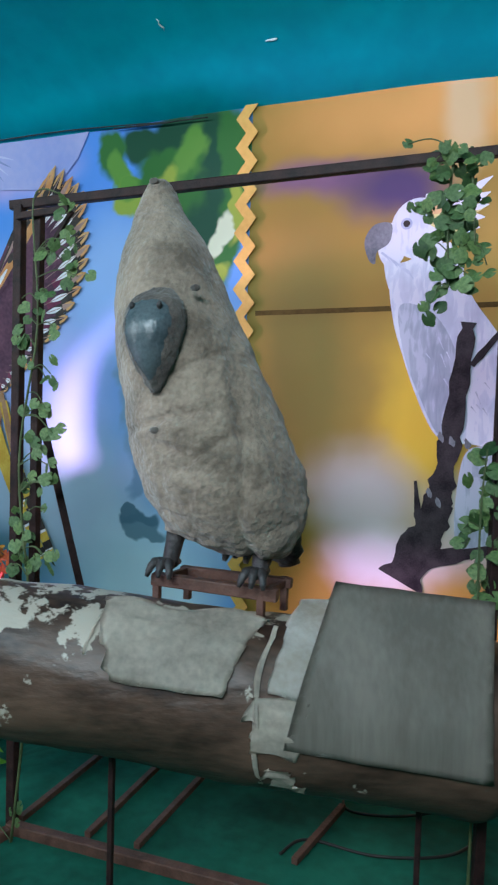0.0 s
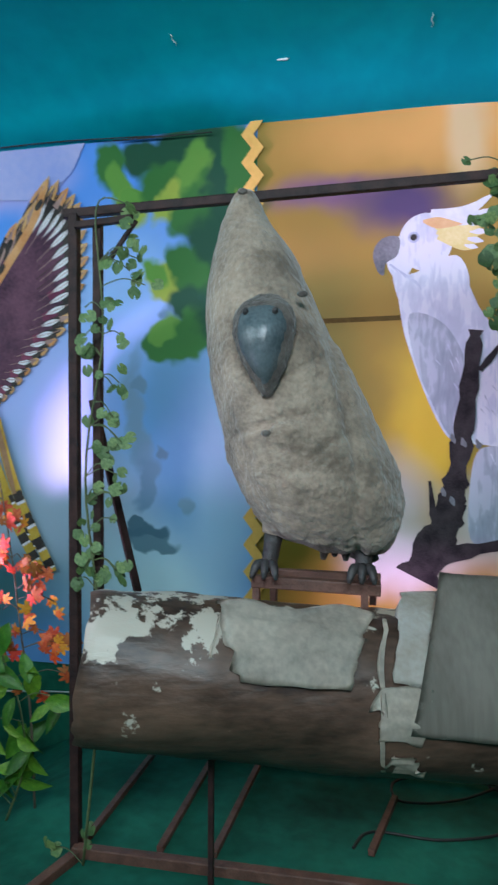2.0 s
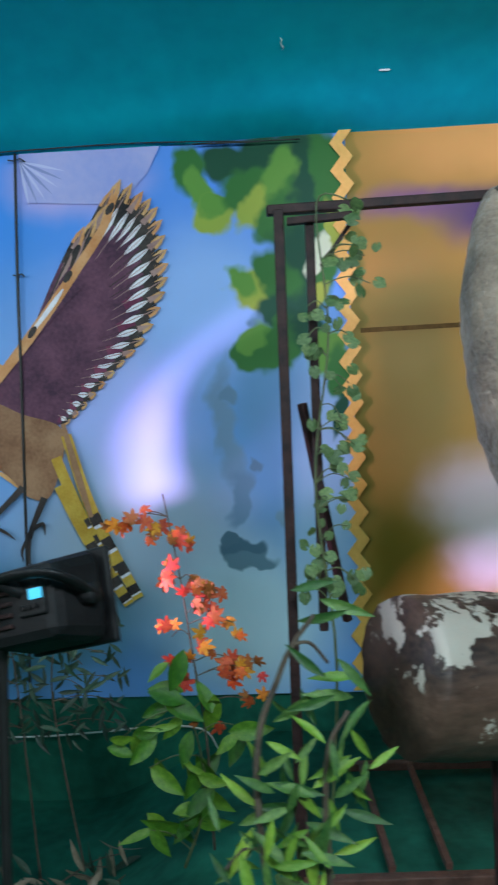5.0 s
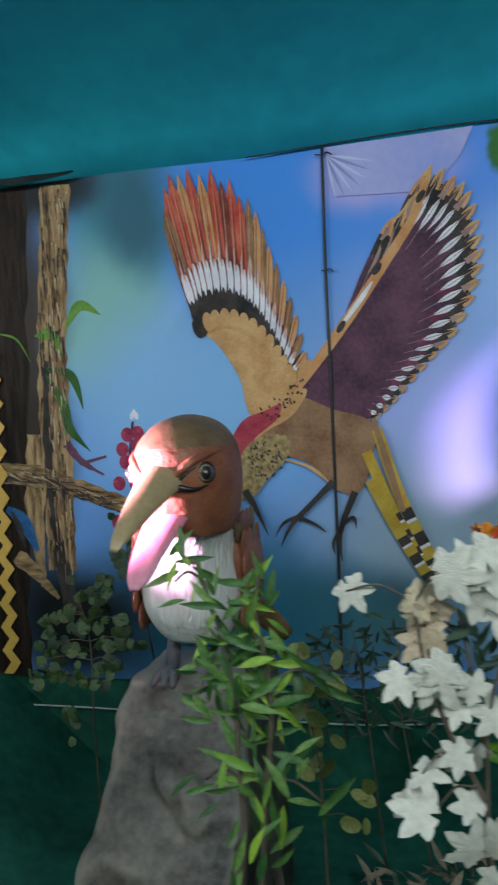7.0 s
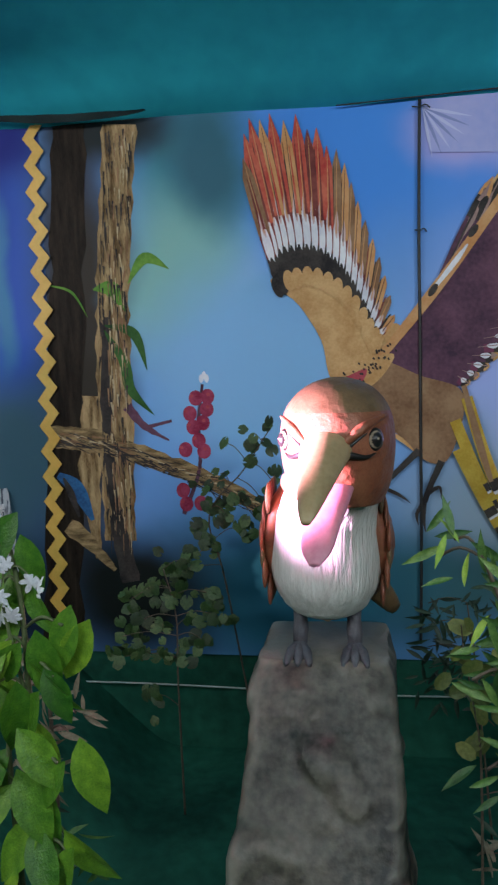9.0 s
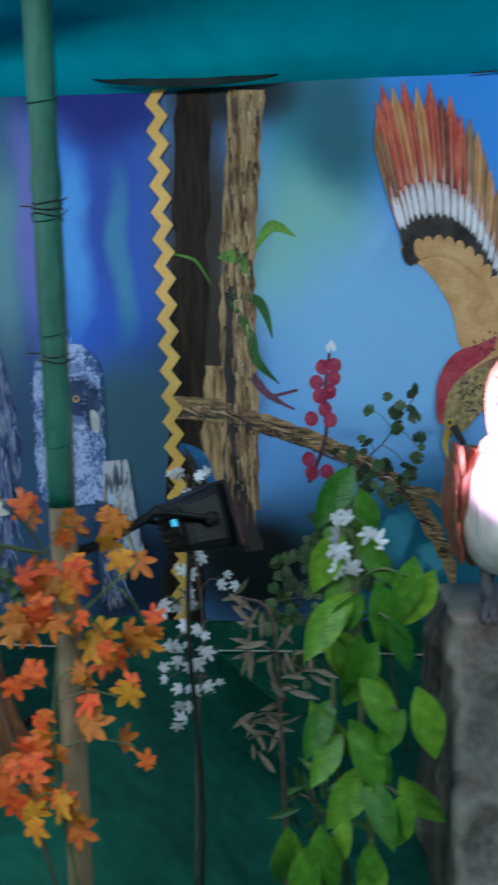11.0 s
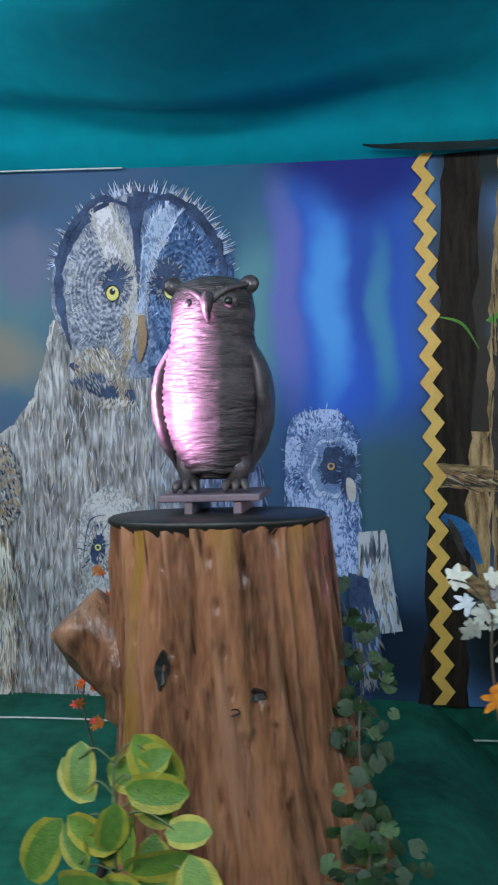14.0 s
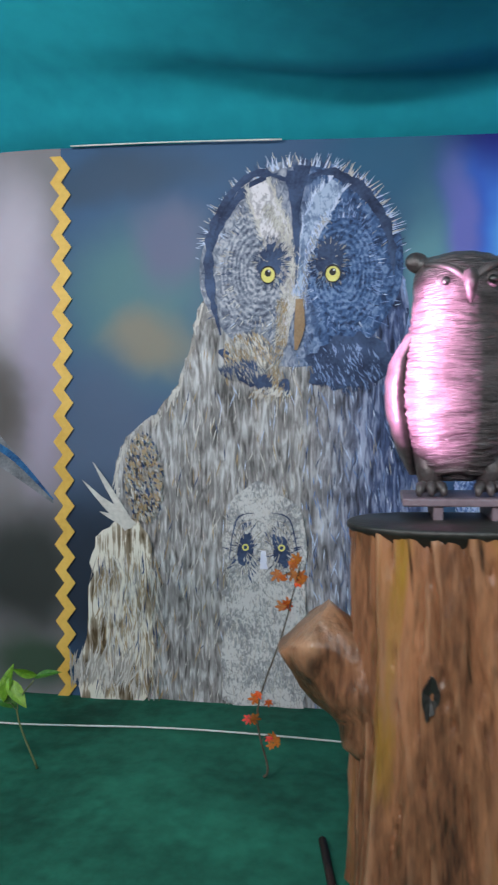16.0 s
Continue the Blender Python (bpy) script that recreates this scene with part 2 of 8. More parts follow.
def ball(bm, c, r, mat=0, seg=16, m=None):
    mm = Matrix.Translation(c) @ (m or Matrix.Identity(4)) @ Matrix.Diagonal((*(r if isinstance(r, tuple) else (r, r, r)), 1))
    res = bmesh.ops.create_uvsphere(bm, u_segments=seg, v_segments=seg // 2 + 2, radius=1, matrix=mm)
    for f in {f for v in res["verts"] for f in v.link_faces}:
        f.material_index = mat


# ---- the hall ----
WALL_Y = 3.3


def ground_height(x, y):
    """Cloth laid over low platforms: higher under the cage and under the stump."""
    def step(a, b, v):
        t = min(max((v - a) / (b - a), 0), 1)
        return t * t * (3 - 2 * t)
    return (0.27 * step(-0.75, 0.0, x) + 0.47 * step(2.05, 2.75, -x)) * step(0.65, 1.25, y)


bm = bmesh.new()
NX, NY = 150, 80
grid = [[bm.verts.new((x, y, ground_height(x, y) + 0.012 * noise.noise(Vector((x * 2.2, y * 2.2, 0))) + 0.006 * noise.noise(Vector((x * 7, y * 7, 3)))))
         for y in np.linspace(-2.4, 3.5, NY)] for x in np.linspace(-7.0, 3.6, NX)]
for i in range(NX - 1):
    for j in range(NY - 1):
        bm.faces.new((grid[i][j], grid[i + 1][j], grid[i + 1][j + 1], grid[i][j + 1]))
tagged(link("floor", bm, GREEN_CLOTH), "dark green cloth laid over the uneven display floor", "floor", kind="structure")

# hanging skirt of green cloth under the banners, softly folded
bm = bmesh.new()
cols = []
for i in range(420):
    x = -7.0 + i * 10.6 / 419
    wob = 0.010 * noise.noise(Vector((x * 5, 0, 0))) + 0.005 * noise.noise(Vector((x * 14, 0, 5)))
    cols.append([bm.verts.new((x, 3.325 + wob * (1.4 - z) + 0.03 * (0.6 - z), z)) for z in (-0.1, 0.12, 0.3, 0.47, 0.7)])
for a, b in zip(cols, cols[1:]):
    for k in range(4):
        bm.faces.new((a[k], b[k], b[k + 1], a[k + 1]))
tagged(link("cloth_skirt", bm, GREEN_CLOTH), "dark green cloth skirt hanging below the printed banners", "wall cloth", kind="structure")

for name, lo, hi in (("wall_north", (-7.0, 3.40, -0.2), (3.6, 3.52, 3.6)), ("wall_south", (-7.0, -2.52, -0.2), (3.6, -2.4, 3.6)),
                     ("wall_west", (-7.12, -2.52, -0.2), (-7.0, 3.52, 3.6)), ("wall_east", (3.6, -2.52, -0.2), (3.72, 3.52, 3.6))):
    bm = bmesh.new()
    box(bm, lo, hi)
    tagged(link(name, bm, DARK_WALL, smooth=False), "dark cloth-covered wall closing the hall", "wall", kind="structure")


def top_edge(x):
    """Height at which the ceiling cloth meets the banners."""
    return 2.79 + 0.10 * min(max((-x - 2.6) / 1.6, 0), 1) + 0.012 * math.sin(x * 2.1)


def ceiling_height(x, y):
    d = max(WALL_Y - y, 0)
    z = top_edge(x) + 0.33 * (1 - math.exp(-d / 0.30)) + 0.03 * d + 0.012 * noise.noise(Vector((x * 1.3, y * 2.0, 7)))
    # a slack fold of a second length of cloth over the owl
    sag = math.exp(-((x + 3.6) / 0.95) ** 2)
    return z - sag * (0.17 / (1 + math.exp(-(d - 0.32) / 0.03)) + 0.13 * min(max(d - 0.34, 0), 0.8)) * math.exp(-max(d - 1.2, 0) / 0.9)


bm = bmesh.new()
NX, NY = 130, 60
rows = []
for i in range(NX):
    x = -7.0 + 10.6 * i / (NX - 1)
    row = []
    for j in range(NY):
        s = j / (NY - 1)
        y = 3.39 - 5.8 * s
        row.append(bm.verts.new((x, y, ceiling_height(x, y))))
    rows.append(row)
for i in range(NX - 1):
    for j in range(NY - 1):
        bm.faces.new((rows[i][j], rows[i][j + 1], rows[i + 1][j + 1], rows[i + 1][j]))
tagged(link("ceiling", bm, TEAL_CLOTH), "slack teal cloth stretched under the ceiling", "ceiling", kind="structure")

# ---- printed banners ----
GOLD = print_ground("print_gold_wood", (0.34, 0.22, 0.045), [
    (1.7, 2.75, 1.5, 0.32, (0.80, 0.42, 0.13)), (0.75, 2.50, 0.40, 0.12, (0.22, 0.12, 0.20)), (1.05, 2.42, 0.30, 0.20, (0.10, 0.06, 0.16)),
    (0.62, 2.25, 0.28, 0.25, (0.36, 0.22, 0.05)), (0.70, 1.75, 0.30, 0.8, (0.21, 0.17, 0.04)), (1.15, 1.55, 0.25, 0.5, (0.72, 0.48, 0.05)),
    (1.55, 2.1, 0.35, 0.6, (0.42, 0.28, 0.06)), (0.95, 1.22, 0.34, 0.32, (0.48, 0.44, 0.42)), (1.05, 0.98, 0.35, 0.18, (0.68, 0.62, 0.66)), (1.45, 1.15, 0.35, 0.30, (0.62, 0.60, 0.58)),
    (0.62, 0.95, 0.2, 0.4, (0.22, 0.16, 0.02)), (1.3, 2.7, 0.12, 0.3, (0.75, 0.55, 0.30)), (2.4, 1.6, 0.9, 1.2, (0.30, 0.18, 0.05))])
DG, MG, YG, LG = (0.012, 0.075, 0.040), (0.035, 0.16, 0.035), (0.30, 0.40, 0.06), (0.12, 0.30, 0.05)
LEAVES = [(x, z, a / 0.6, b / 0.6, c, turn, soft) for x, z, a, b, c, turn, soft in (
    (0.27, 2.70, 0.17, 0.12, DG, 10, 0.3), (0.12, 2.73, 0.15, 0.10, DG, -20, 0.3), (-0.04, 2.73, 0.10, 0.07, DG, 20, 0.25), (-0.22, 2.70, 0.085, 0.10, MG, 25, 0.2), (-0.18, 2.60, 0.06, 0.09, LG, -20, 0.2),
    (-0.11, 2.49, 0.085, 0.075, YG, 30, 0.15), (-0.12, 2.53, 0.07, 0.05, LG, 10, 0.2), (0.02, 2.58, 0.10, 0.09, MG, -30, 0.2), (0.06, 2.50, 0.06, 0.08, YG, 15, 0.2), (0.16, 2.62, 0.07, 0.12, LG, 10, 0.2),
    (0.17, 2.47, 0.08, 0.10, MG, 20, 0.2), (0.28, 2.55, 0.07, 0.16, DG, 10, 0.25), (0.36, 2.62, 0.06, 0.20, MG, 0, 0.3), (0.24, 2.27, 0.09, 0.17, DG, -10, 0.3), (0.33, 2.28, 0.06, 0.22, MG, 0, 0.3),
    (0.29, 2.33, 0.035, 0.09, (0.60, 0.72, 0.50), 20, 0.2), (0.36, 2.42, 0.03, 0.10, YG, 0, 0.2), (0.00, 2.16, 0.10, 0.075, YG, 35, 0.15), (-0.05, 2.21, 0.05, 0.06, LG, -20, 0.2), (0.13, 2.20, 0.085, 0.11, MG, -10, 0.2),
    (0.10, 2.08, 0.08, 0.08, DG, 20, 0.25), (0.05, 1.90, 0.10, 0.075, MG, 15, 0.15), (0.02, 1.96, 0.06, 0.05, LG, 0, 0.2), (0.14, 1.94, 0.07, 0.10, MG, 10, 0.2), (0.24, 2.03, 0.08, 0.14, DG, 5, 0.3),
    (0.31, 1.88, 0.075, 0.07, LG, -25, 0.2), (0.36, 1.78, 0.05, 0.10, MG, 0, 0.25), (0.355, 1.60, 0.035, 0.10, DG, 0, 0.25), (0.31, 2.12, 0.05, 0.07, YG, 15, 0.2),
    (-0.055, 1.06, 0.075, 0.045, (0.06, 0.14, 0.20), 0, 0.12), (-0.02, 1.02, 0.10, 0.03, (0.10, 0.20, 0.26), 10, 0.15), (-0.10, 1.12, 0.035, 0.03, (0.07, 0.15, 0.21), 40, 0.12),
    (-0.10, 1.55, 0.05, 0.30, (0.17, 0.30, 0.46), 0, 0.5), (-0.08, 1.30, 0.04, 0.10, (0.14, 0.26, 0.40), 10, 0.3), (-0.02, 1.42, 0.02, 0.03, (0.12, 0.22, 0.34), 0, 0.3), (-0.06, 1.72, 0.03, 0.03, (0.14, 0.26, 0.40), 0, 0.3), (0.14, 1.20, 0.03, 0.05, (0.16, 0.30, 0.42), 0, 0.3))]
# the lilac spot at x -0.75 tints the same reflection near the top edge
SKY = print_ground("print_sky", (0.13, 0.34, 0.74), [
    (-0.3, 2.6, 1.3, 0.6, (0.10, 0.30, 0.84)), (-1.3, 2.6, 0.9, 0.6, (0.045, 0.27, 0.80)), (-0.75, 2.66, 0.42, 0.22, (0.46, 0.42, 0.80)),
    (-1.95, 2.55, 0.40, 0.5, (0.05, 0.26, 0.34)), (-2.0, 2.1, 0.5, 0.5, (0.22, 0.50, 0.46)), (-1.65, 1.7, 0.8, 0.7, (0.22, 0.50, 0.84)),
    (-0.6, 1.75, 0.6, 0.7, (0.36, 0.46, 0.88)), (-0.15, 2.1, 0.5, 0.5, (0.30, 0.50, 0.92)), (-0.5, 1.1, 0.9, 0.55, (0.30, 0.42, 0.54)),
    (0.15, 1.55, 0.30, 0.9, (0.13, 0.30, 0.54)), (0.32, 1.3, 0.25, 0.9, (0.28, 0.48, 0.68)), (-0.05, 0.75, 0.5, 0.5, (0.40, 0.60, 0.68)),
    (-1.0, 0.75, 0.9, 0.35, (0.06, 0.17, 0.19)), (-1.55, 0.72, 1.0, 0.62, (0.012, 0.12, 0.19)), (-1.62, 0.85, 0.10, 0.16, (0.06, 0.30, 0.42), 10, 0.3), (-1.45, 0.75, 0.08, 0.12, (0.07, 0.34, 0.44), -20, 0.3), (-2.45, 1.8, 0.30, 2.0, (0.030, 0.024, 0.018)),
    (-2.3, 2.75, 0.50, 0.25, (0.015, 0.022, 0.025)), (-1.85, 2.62, 0.26, 0.42, (0.03, 0.14, 0.20)), (-2.25, 0.72, 0.55, 0.45, (0.008, 0.012, 0.012)), *LEAVES])
# violet streak at x -3.24 puts the owl floodlight's spill into the print
DEEP = print_ground("print_deep_blue_with_spill", (0.040, 0.095, 0.19), [
    (-2.95, 2.2, 0.50, 1.2, (0.022, 0.11, 0.60)), (-2.85, 2.45, 0.22, 0.9, (0.018, 0.075, 0.38)), (-3.24, 2.35, 0.11, 0.8, (0.12, 0.14, 0.46)), (-3.38, 2.2, 0.14, 0.7, (0.09, 0.24, 0.30)),
    (-3.05, 2.2, 0.13, 0.6, (0.07, 0.30, 0.74)), (-2.80, 2.1, 0.09, 0.5, (0.05, 0.22, 0.42)), (-3.15, 2.85, 0.5, 0.2, (0.012, 0.016, 0.16)), (-2.85, 2.75, 0.35, 0.28, (0.010, 0.02, 0.20)), (-3.5, 2.75, 0.4, 0.4, (0.02, 0.10, 0.19)),
    (-4.6, 2.2, 0.5, 0.5, (0.07, 0.17, 0.20)), (-4.55, 2.05, 0.3, 0.2, (0.20, 0.19, 0.16)), (-4.75, 1.6, 0.4, 0.5, (0.07, 0.11, 0.19)), (-4.8, 1.0, 0.5, 0.6, (0.02, 0.03, 0.05)), (-4.45, 2.45, 0.22, 0.28, (0.11, 0.13, 0.22)),
    (-2.8, 1.35, 0.4, 0.5, (0.045, 0.12, 0.17)), (-2.75, 0.7, 0.45, 0.4, (0.010, 0.022, 0.045)), (-4.7, 2.75, 0.6, 0.15, (0.04, 0.075, 0.13))])
STONE = print_ground("print_grey_falls", (0.20, 0.19, 0.21), [
    (-5.2, 2.4, 0.3, 0.6, (0.42, 0.38, 0.46)), (-5.05, 1.9, 0.2, 0.8, (0.32, 0.28, 0.38)), (-5.3, 1.75, 0.3, 0.3, (0.10, 0.09, 0.09)),
    (-5.15, 1.0, 0.5, 0.45, (0.035, 0.04, 0.04)), (-5.1, 0.6, 0.4, 0.2, (0.04, 0.07, 0.05)), (-6.0, 1.8, 0.8, 1.2, (0.25, 0.23, 0.25))])


def banner(name, label, x0, x1, material):
    b = thing(name, label, "banner", "printed banners along the wall", at=(0, 0, 0))
    bm = bmesh.new()
    box(bm, (x0, WALL_Y, 0.45), (x1, WALL_Y + 0.004, 2.98))
    part("sheet", bm, material, b, smooth=False)
    return b


BAN_COCKATOO = banner("printed_banner", "glossy vinyl banner printed with a white crested bird", 0.44, 3.55, GOLD)
BAN_FLIGHT = banner("printed_banner", "glossy vinyl banner printed with a bird in flight", -2.60, 0.44, SKY)
BAN_OWL = banner("printed_banner", "glossy vinyl banner printed with grey owls", -4.94, -2.60, DEEP)
BAN_LEFT = banner("printed_banner", "glossy vinyl banner printed with grey waterfall and stones", -6.95, -4.94, STONE)

ZIG = surf("orange_tape", (0.62, 0.36, 0.065), (0.77, 0.48, 0.11), 5, 0.5, 0.1)


def zigzag(x_top, x_bot, z_bot):
    """Zigzag-cut tape over a seam between two banners."""
    t = thing("zigzag_tape", "orange paper tape cut in a zigzag over a banner seam", "tape", "zigzag seam tapes")
    bm = bmesh.new()
    h, step, w, amp = 2.95 - z_bot, 0.115, 0.0265, 0.022
    n = int(h / step)
    cols = []
    for i in range(n * 2 + 1):
        z = z_bot + i * step / 2
        x = x_bot + (x_top - x_bot) * (z - z_bot) / h + (amp if i % 2 else -amp)
        cols.append([bm.verts.new((x + o, WALL_Y - q, z)) for o, q in ((-w, 0.014), (w, 0.014), (w, 0.0125), (-w, 0.0125))])
    for a, b in zip(cols, cols[1:]):
        for k in range(4):
            bm.faces.new((a[k], a[(k + 1) % 4], b[(k + 1) % 4], b[k]))
    part("strip", bm, ZIG, t, smooth=False)


zigzag(0.42, 0.44, 0.46)
zigzag(-2.625, -2.60, 0.46)
zigzag(-4.937, -4.949, 0.46)

# ---- the log and its cage ----
LOG = patched("flaking_log_bark", (0.016, 0.008, 0.006), (0.13, 0.075, 0.052), (0.48, 0.43, 0.36), 0.655, 9.0, 0.45, 2.0, (0.94, 1.09))
log = thing("log", "thick brown artificial log with flaking pale plaster, lying in the cage", "log")
bm = bmesh.new()
A, B = Vector((0.365, 1.84, 0.987)), Vector((1.50, 2.27, 0.845))
RX = (B - A).to_track_quat("X", "Z").to_matrix()
rings = []
for i in range(57):
    s = i / 56
    c = A.lerp(B, s) + Vector((0, 0, -0.012 * math.sin(s * 3.1)))
    r = 0.178 + 0.032 * s
    ring = []
    for k in range(48):
        a = 2 * math.pi * k / 48
        q = Vector((s * 3.2, math.cos(a) * 1.1, math.sin(a) * 1.1))
        rr = r * (1 + 0.05 * noise.noise(q * 1.6) + 0.022 * noise.noise(q * 5))
        if i in (0, 56):
            rr *= 0.97
        ring.append(bm.verts.new(c + RX @ Vector((0.015 * noise.noise(q * 3), rr * math.cos(a), rr * math.sin(a)))))
    rings.append(ring)
for r0, r1 in zip(rings, rings[1:]):
    for k in range(48):
        bm.faces.new((r0[k], r1[k], r1[(k + 1) % 48], r0[(k + 1) % 48]))
bm.faces.new(rings[0])
bm.faces.new(rings[-1][::-1])
trunk = part("trunk", bm, LOG, log)
SHEET = surf("grey_board", (0.24, 0.215, 0.185), (0.37, 0.335, 0.29), 2.2, 0.5, 0.06, 30, stretch=(4, 4, 0.3))
PLASTER = surf("pale_plaster", (0.42, 0.37, 0.31), (0.75, 0.67, 0.57), 7, 0.6, 0.2, 30)
CREAM = surf("cream_foam", (0.55, 0.48, 0.40), (0.74, 0.72, 0.68), 8, 0.7, 0.4, 30)


def log_axis(x):
    s = (x - A.x) / (B.x - A.x)
    return A.lerp(B, s), 0.178 + 0.032 * s


def wrap(name, x0, x1, a0, a1, lift, mat, skew0=0.0, skew1=0.0, label="", rag=0.008, top=0.0):
    """A sheet lying on the log between two angles (degrees from the front, upward)."""
    bm = bmesh.new()
    n, k = 20, 18
    rows = []
    for j in range(k + 1):
        v = j / k
        a = radians(a0 + (a1 - a0) * v)
        row = []
        for i in range(n + 1):
            u = i / n
            x = (x0 + skew0 * v) * (1 - u) + (x1 + skew1 * v) * u
            e = rag * noise.noise(Vector((x * 9, v * 7, 3))) * (1 if j in (0, k) or i in (0, n) else 0.3)
            c, r = log_axis(x)
            r = r * 1.03 + lift + 0.004 * noise.noise(Vector((x * 12, v * 5, 1)))
            p = Vector((x + e, c.y - 1.07 * r * math.cos(a), c.z + r * math.sin(a) + e))
            if top:
                p += Vector((0, top * 0.2 * v ** 2, top * v ** 2))
            row.append(bm.verts.new(p))
        rows.append(row)
    for r0, r1 in zip(rows, rows[1:]):
        for i in range(n):
            bm.faces.new((r0[i], r0[i + 1], r1[i + 1], r1[i]))
    bmesh.ops.solidify(bm, geom=bm.faces[:], thickness=-0.004)
    return part(name, bm, mat, log, label)


wrap("plaster_patch", 0.755, 0.985, 16, 76, 0.004, PLASTER, -0.085, 0.045, "smooth pale plaster patch", 0.02)
wrap("board", 1.115, 1.535, -8, 60, 0.006, SHEET, 0.06, -0.02, "thin grey board bent over the log", 0.002, 0.13)
wrap("foam_patch", 1.075, 1.145, 22, 86, 0.010, CREAM, 0.01, 0.03, "torn cream foam", 0.02, 0.03)
wrap("plaster_patch", 1.045, 1.145, -14, 22, 0.003, PLASTER, 0.0, 0.01, "", 0.03)
wrap("plaster_patch", 1.075, 1.15, -44, -24, 0.003, PLASTER, 0.0, -0.03, "", 0.03)
# runs of plaster down the joints of the log's covering
for x0, a0, a1, wd in ((1.048, -44, 70, 0.010), (0.69, 30, 74, 0.004), (0.875, 16, 74, 0.004)):
    wrap("plaster_run", x0, x0 + wd, a0, a1, 0.0025, PLASTER, 0.0, 0.0, "", 0.014)
cage = thing("cage_frame", "open cage frame of dark square iron tubes around the log", "frame", at=(0.13, 2.26, 0.28))


def bar(parent, name, p, q, w, mat, label=""):
    p, q = Vector(p), Vector(q)
    bm = bmesh.new()
    L = (q - p).length
    box(bm, (-w / 2, -w / 2, 0), (w / 2, w / 2, L), 0, w * 0.12)
    bm.transform(Matrix.Translation(p - Vector(parent.location)) @ (q - p).to_track_quat("Z", "Y").to_matrix().to_4x4())
    return part(name, bm, mat, parent, label, smooth=False)


bar(cage, "post", (0.138, 2.24, 0.27), (0.138, 2.24, 2.16), 0.029, IRON)
bar(cage, "post", (0.222, 2.22, 0.99), (0.222, 2.22, 2.12), 0.025, IRON)
bar(cage, "top_bar", (0.105, 2.24, 2.16), (1.60, 2.41, 2.245), 0.027, IRON)
bar(cage, "bracket", (0.16, 2.20, 2.115), (0.34, 2.20, 2.125), 0.020, IRON)
bar(cage, "bracket", (0.25, 2.20, 1.99), (0.345, 2.205, 2.12), 0.012, IRON)
bar(cage, "brace", (0.185, 2.26, 1.62), (0.30, 2.36, 0.98), 0.022, IRON)
bar(cage, "post", (1.49, 2.44, 0.27), (1.50, 2.42, 2.24), 0.028, IRON)
bar(cage, "brace", (1.47, 2.40, 2.20), (1.62, 2.41, 1.95), 0.014, IRON)
bar(cage, "base_rail", (0.14, 2.22, 0.29), (1.75, 2.30, 0.275), 0.034, RUST)
bar(cage, "base_rail", (0.25, 2.93, 0.30), (1.75, 2.95, 0.30), 0.030, RUST)
bar(cage, "base_rail", (0.158, 2.20, 0.29), (0.05, 1.88, 0.26), 0.030, RUST)
for p, q in (((0.159, 2.254, 0.300), (0.148, 2.902, 0.300)), ((0.392, 2.267, 0.300), (0.377, 2.933, 0.300)), ((0.553, 2.278, 0.300), (0.556, 2.953, 0.300)), ((0.997, 2.398, 0.300), (1.051, 2.739, 0.300))):
    bar(cage, "cross_bar", p, q, 0.020, RUST)
for x0 in (0.62, 1.35):
    bar(cage, "log_support", (x0, 2.0 + 0.38 * (x0 - 0.55), 0.27), (x0, 2.0 + 0.38 * (x0 - 0.55), 0.86), 0.014, IRON)

perch = thing("perch_stand", "rusty brown metal perch fixed on top of the log", "stand", at=(0.87, 2.06, 1.13))
bar(perch, "front_bar", (0.723, 2.030, 1.162), (1.038, 2.060, 1.150), 0.030, RUST)
bar(perch, "rear_bar", (0.73, 2.17, 1.155), (1.03, 2.19, 1.15), 0.024, RUST)
for px, py in ((0.735, 2.03), (1.0, 2.05), (0.75, 2.17), (1.01, 2.19)):
    bar(perch, "foot", (px, py, 1.08), (px, py, 1.165), 0.018, RUST)
bar(perch, "side_bar", (0.74, 2.03, 1.16), (0.745, 2.17, 1.155), 0.016, RUST)
bar(perch, "side_bar", (1.0, 2.05, 1.15), (1.01, 2.19, 1.15), 0.016, RUST)

# ---- statues ----


def feather_noise(bm, amount, freq, only=None):
    for v in bm.verts:
        if only and not only(v.co):
            continue
        v.co += v.normal * amount * (noise.noise(v.co * freq) + 0.5 * noise.noise(v.co * freq * 2.3))


# grey plush bird on the perch
def ridge(q):
    """Wrinkles of loose cloth: sharp valleys between soft swells."""
    return abs(noise.noise(q)) - 0.22


bm = bmesh.new()
rings = [((0.945, 2.10, 1.238), 0.045, 0.05), ((0.939, 2.10, 1.252), 0.100, 0.10), ((0.909, 2.10, 1.292), 0.160, 0.155), ((0.891, 2.10, 1.349), 0.190, 0.185), ((0.870, 2.10, 1.418), 0.201, 0.20), ((0.842, 2.10, 1.489), 0.198, 0.20),
         ((0.808, 2.10, 1.589), 0.187, 0.19), ((0.783, 2.09, 1.675), 0.174, 0.18), ((0.758, 2.085, 1.761), 0.160, 0.168), ((0.734, 2.08, 1.849), 0.139, 0.148), ((0.720, 2.08, 1.921), 0.119, 0.125),
         ((0.709, 2.08, 1.994), 0.092, 0.096), ((0.698, 2.08, 2.052), 0.064, 0.066), ((0.693, 2.08, 2.105), 0.040, 0.042), ((0.691, 2.08, 2.134), 0.024, 0.026), ((0.691, 2.08, 2.142), 0.012, 0.012)]
loft(bm, smooth_rings(rings, 12), 150, 0, 0.006, 8.0)
bm.normal_update()
wing_edge = [(1.80, 0.905), (1.59, 0.962), (1.40, 0.992), (1.24, 0.985)]
moved = []
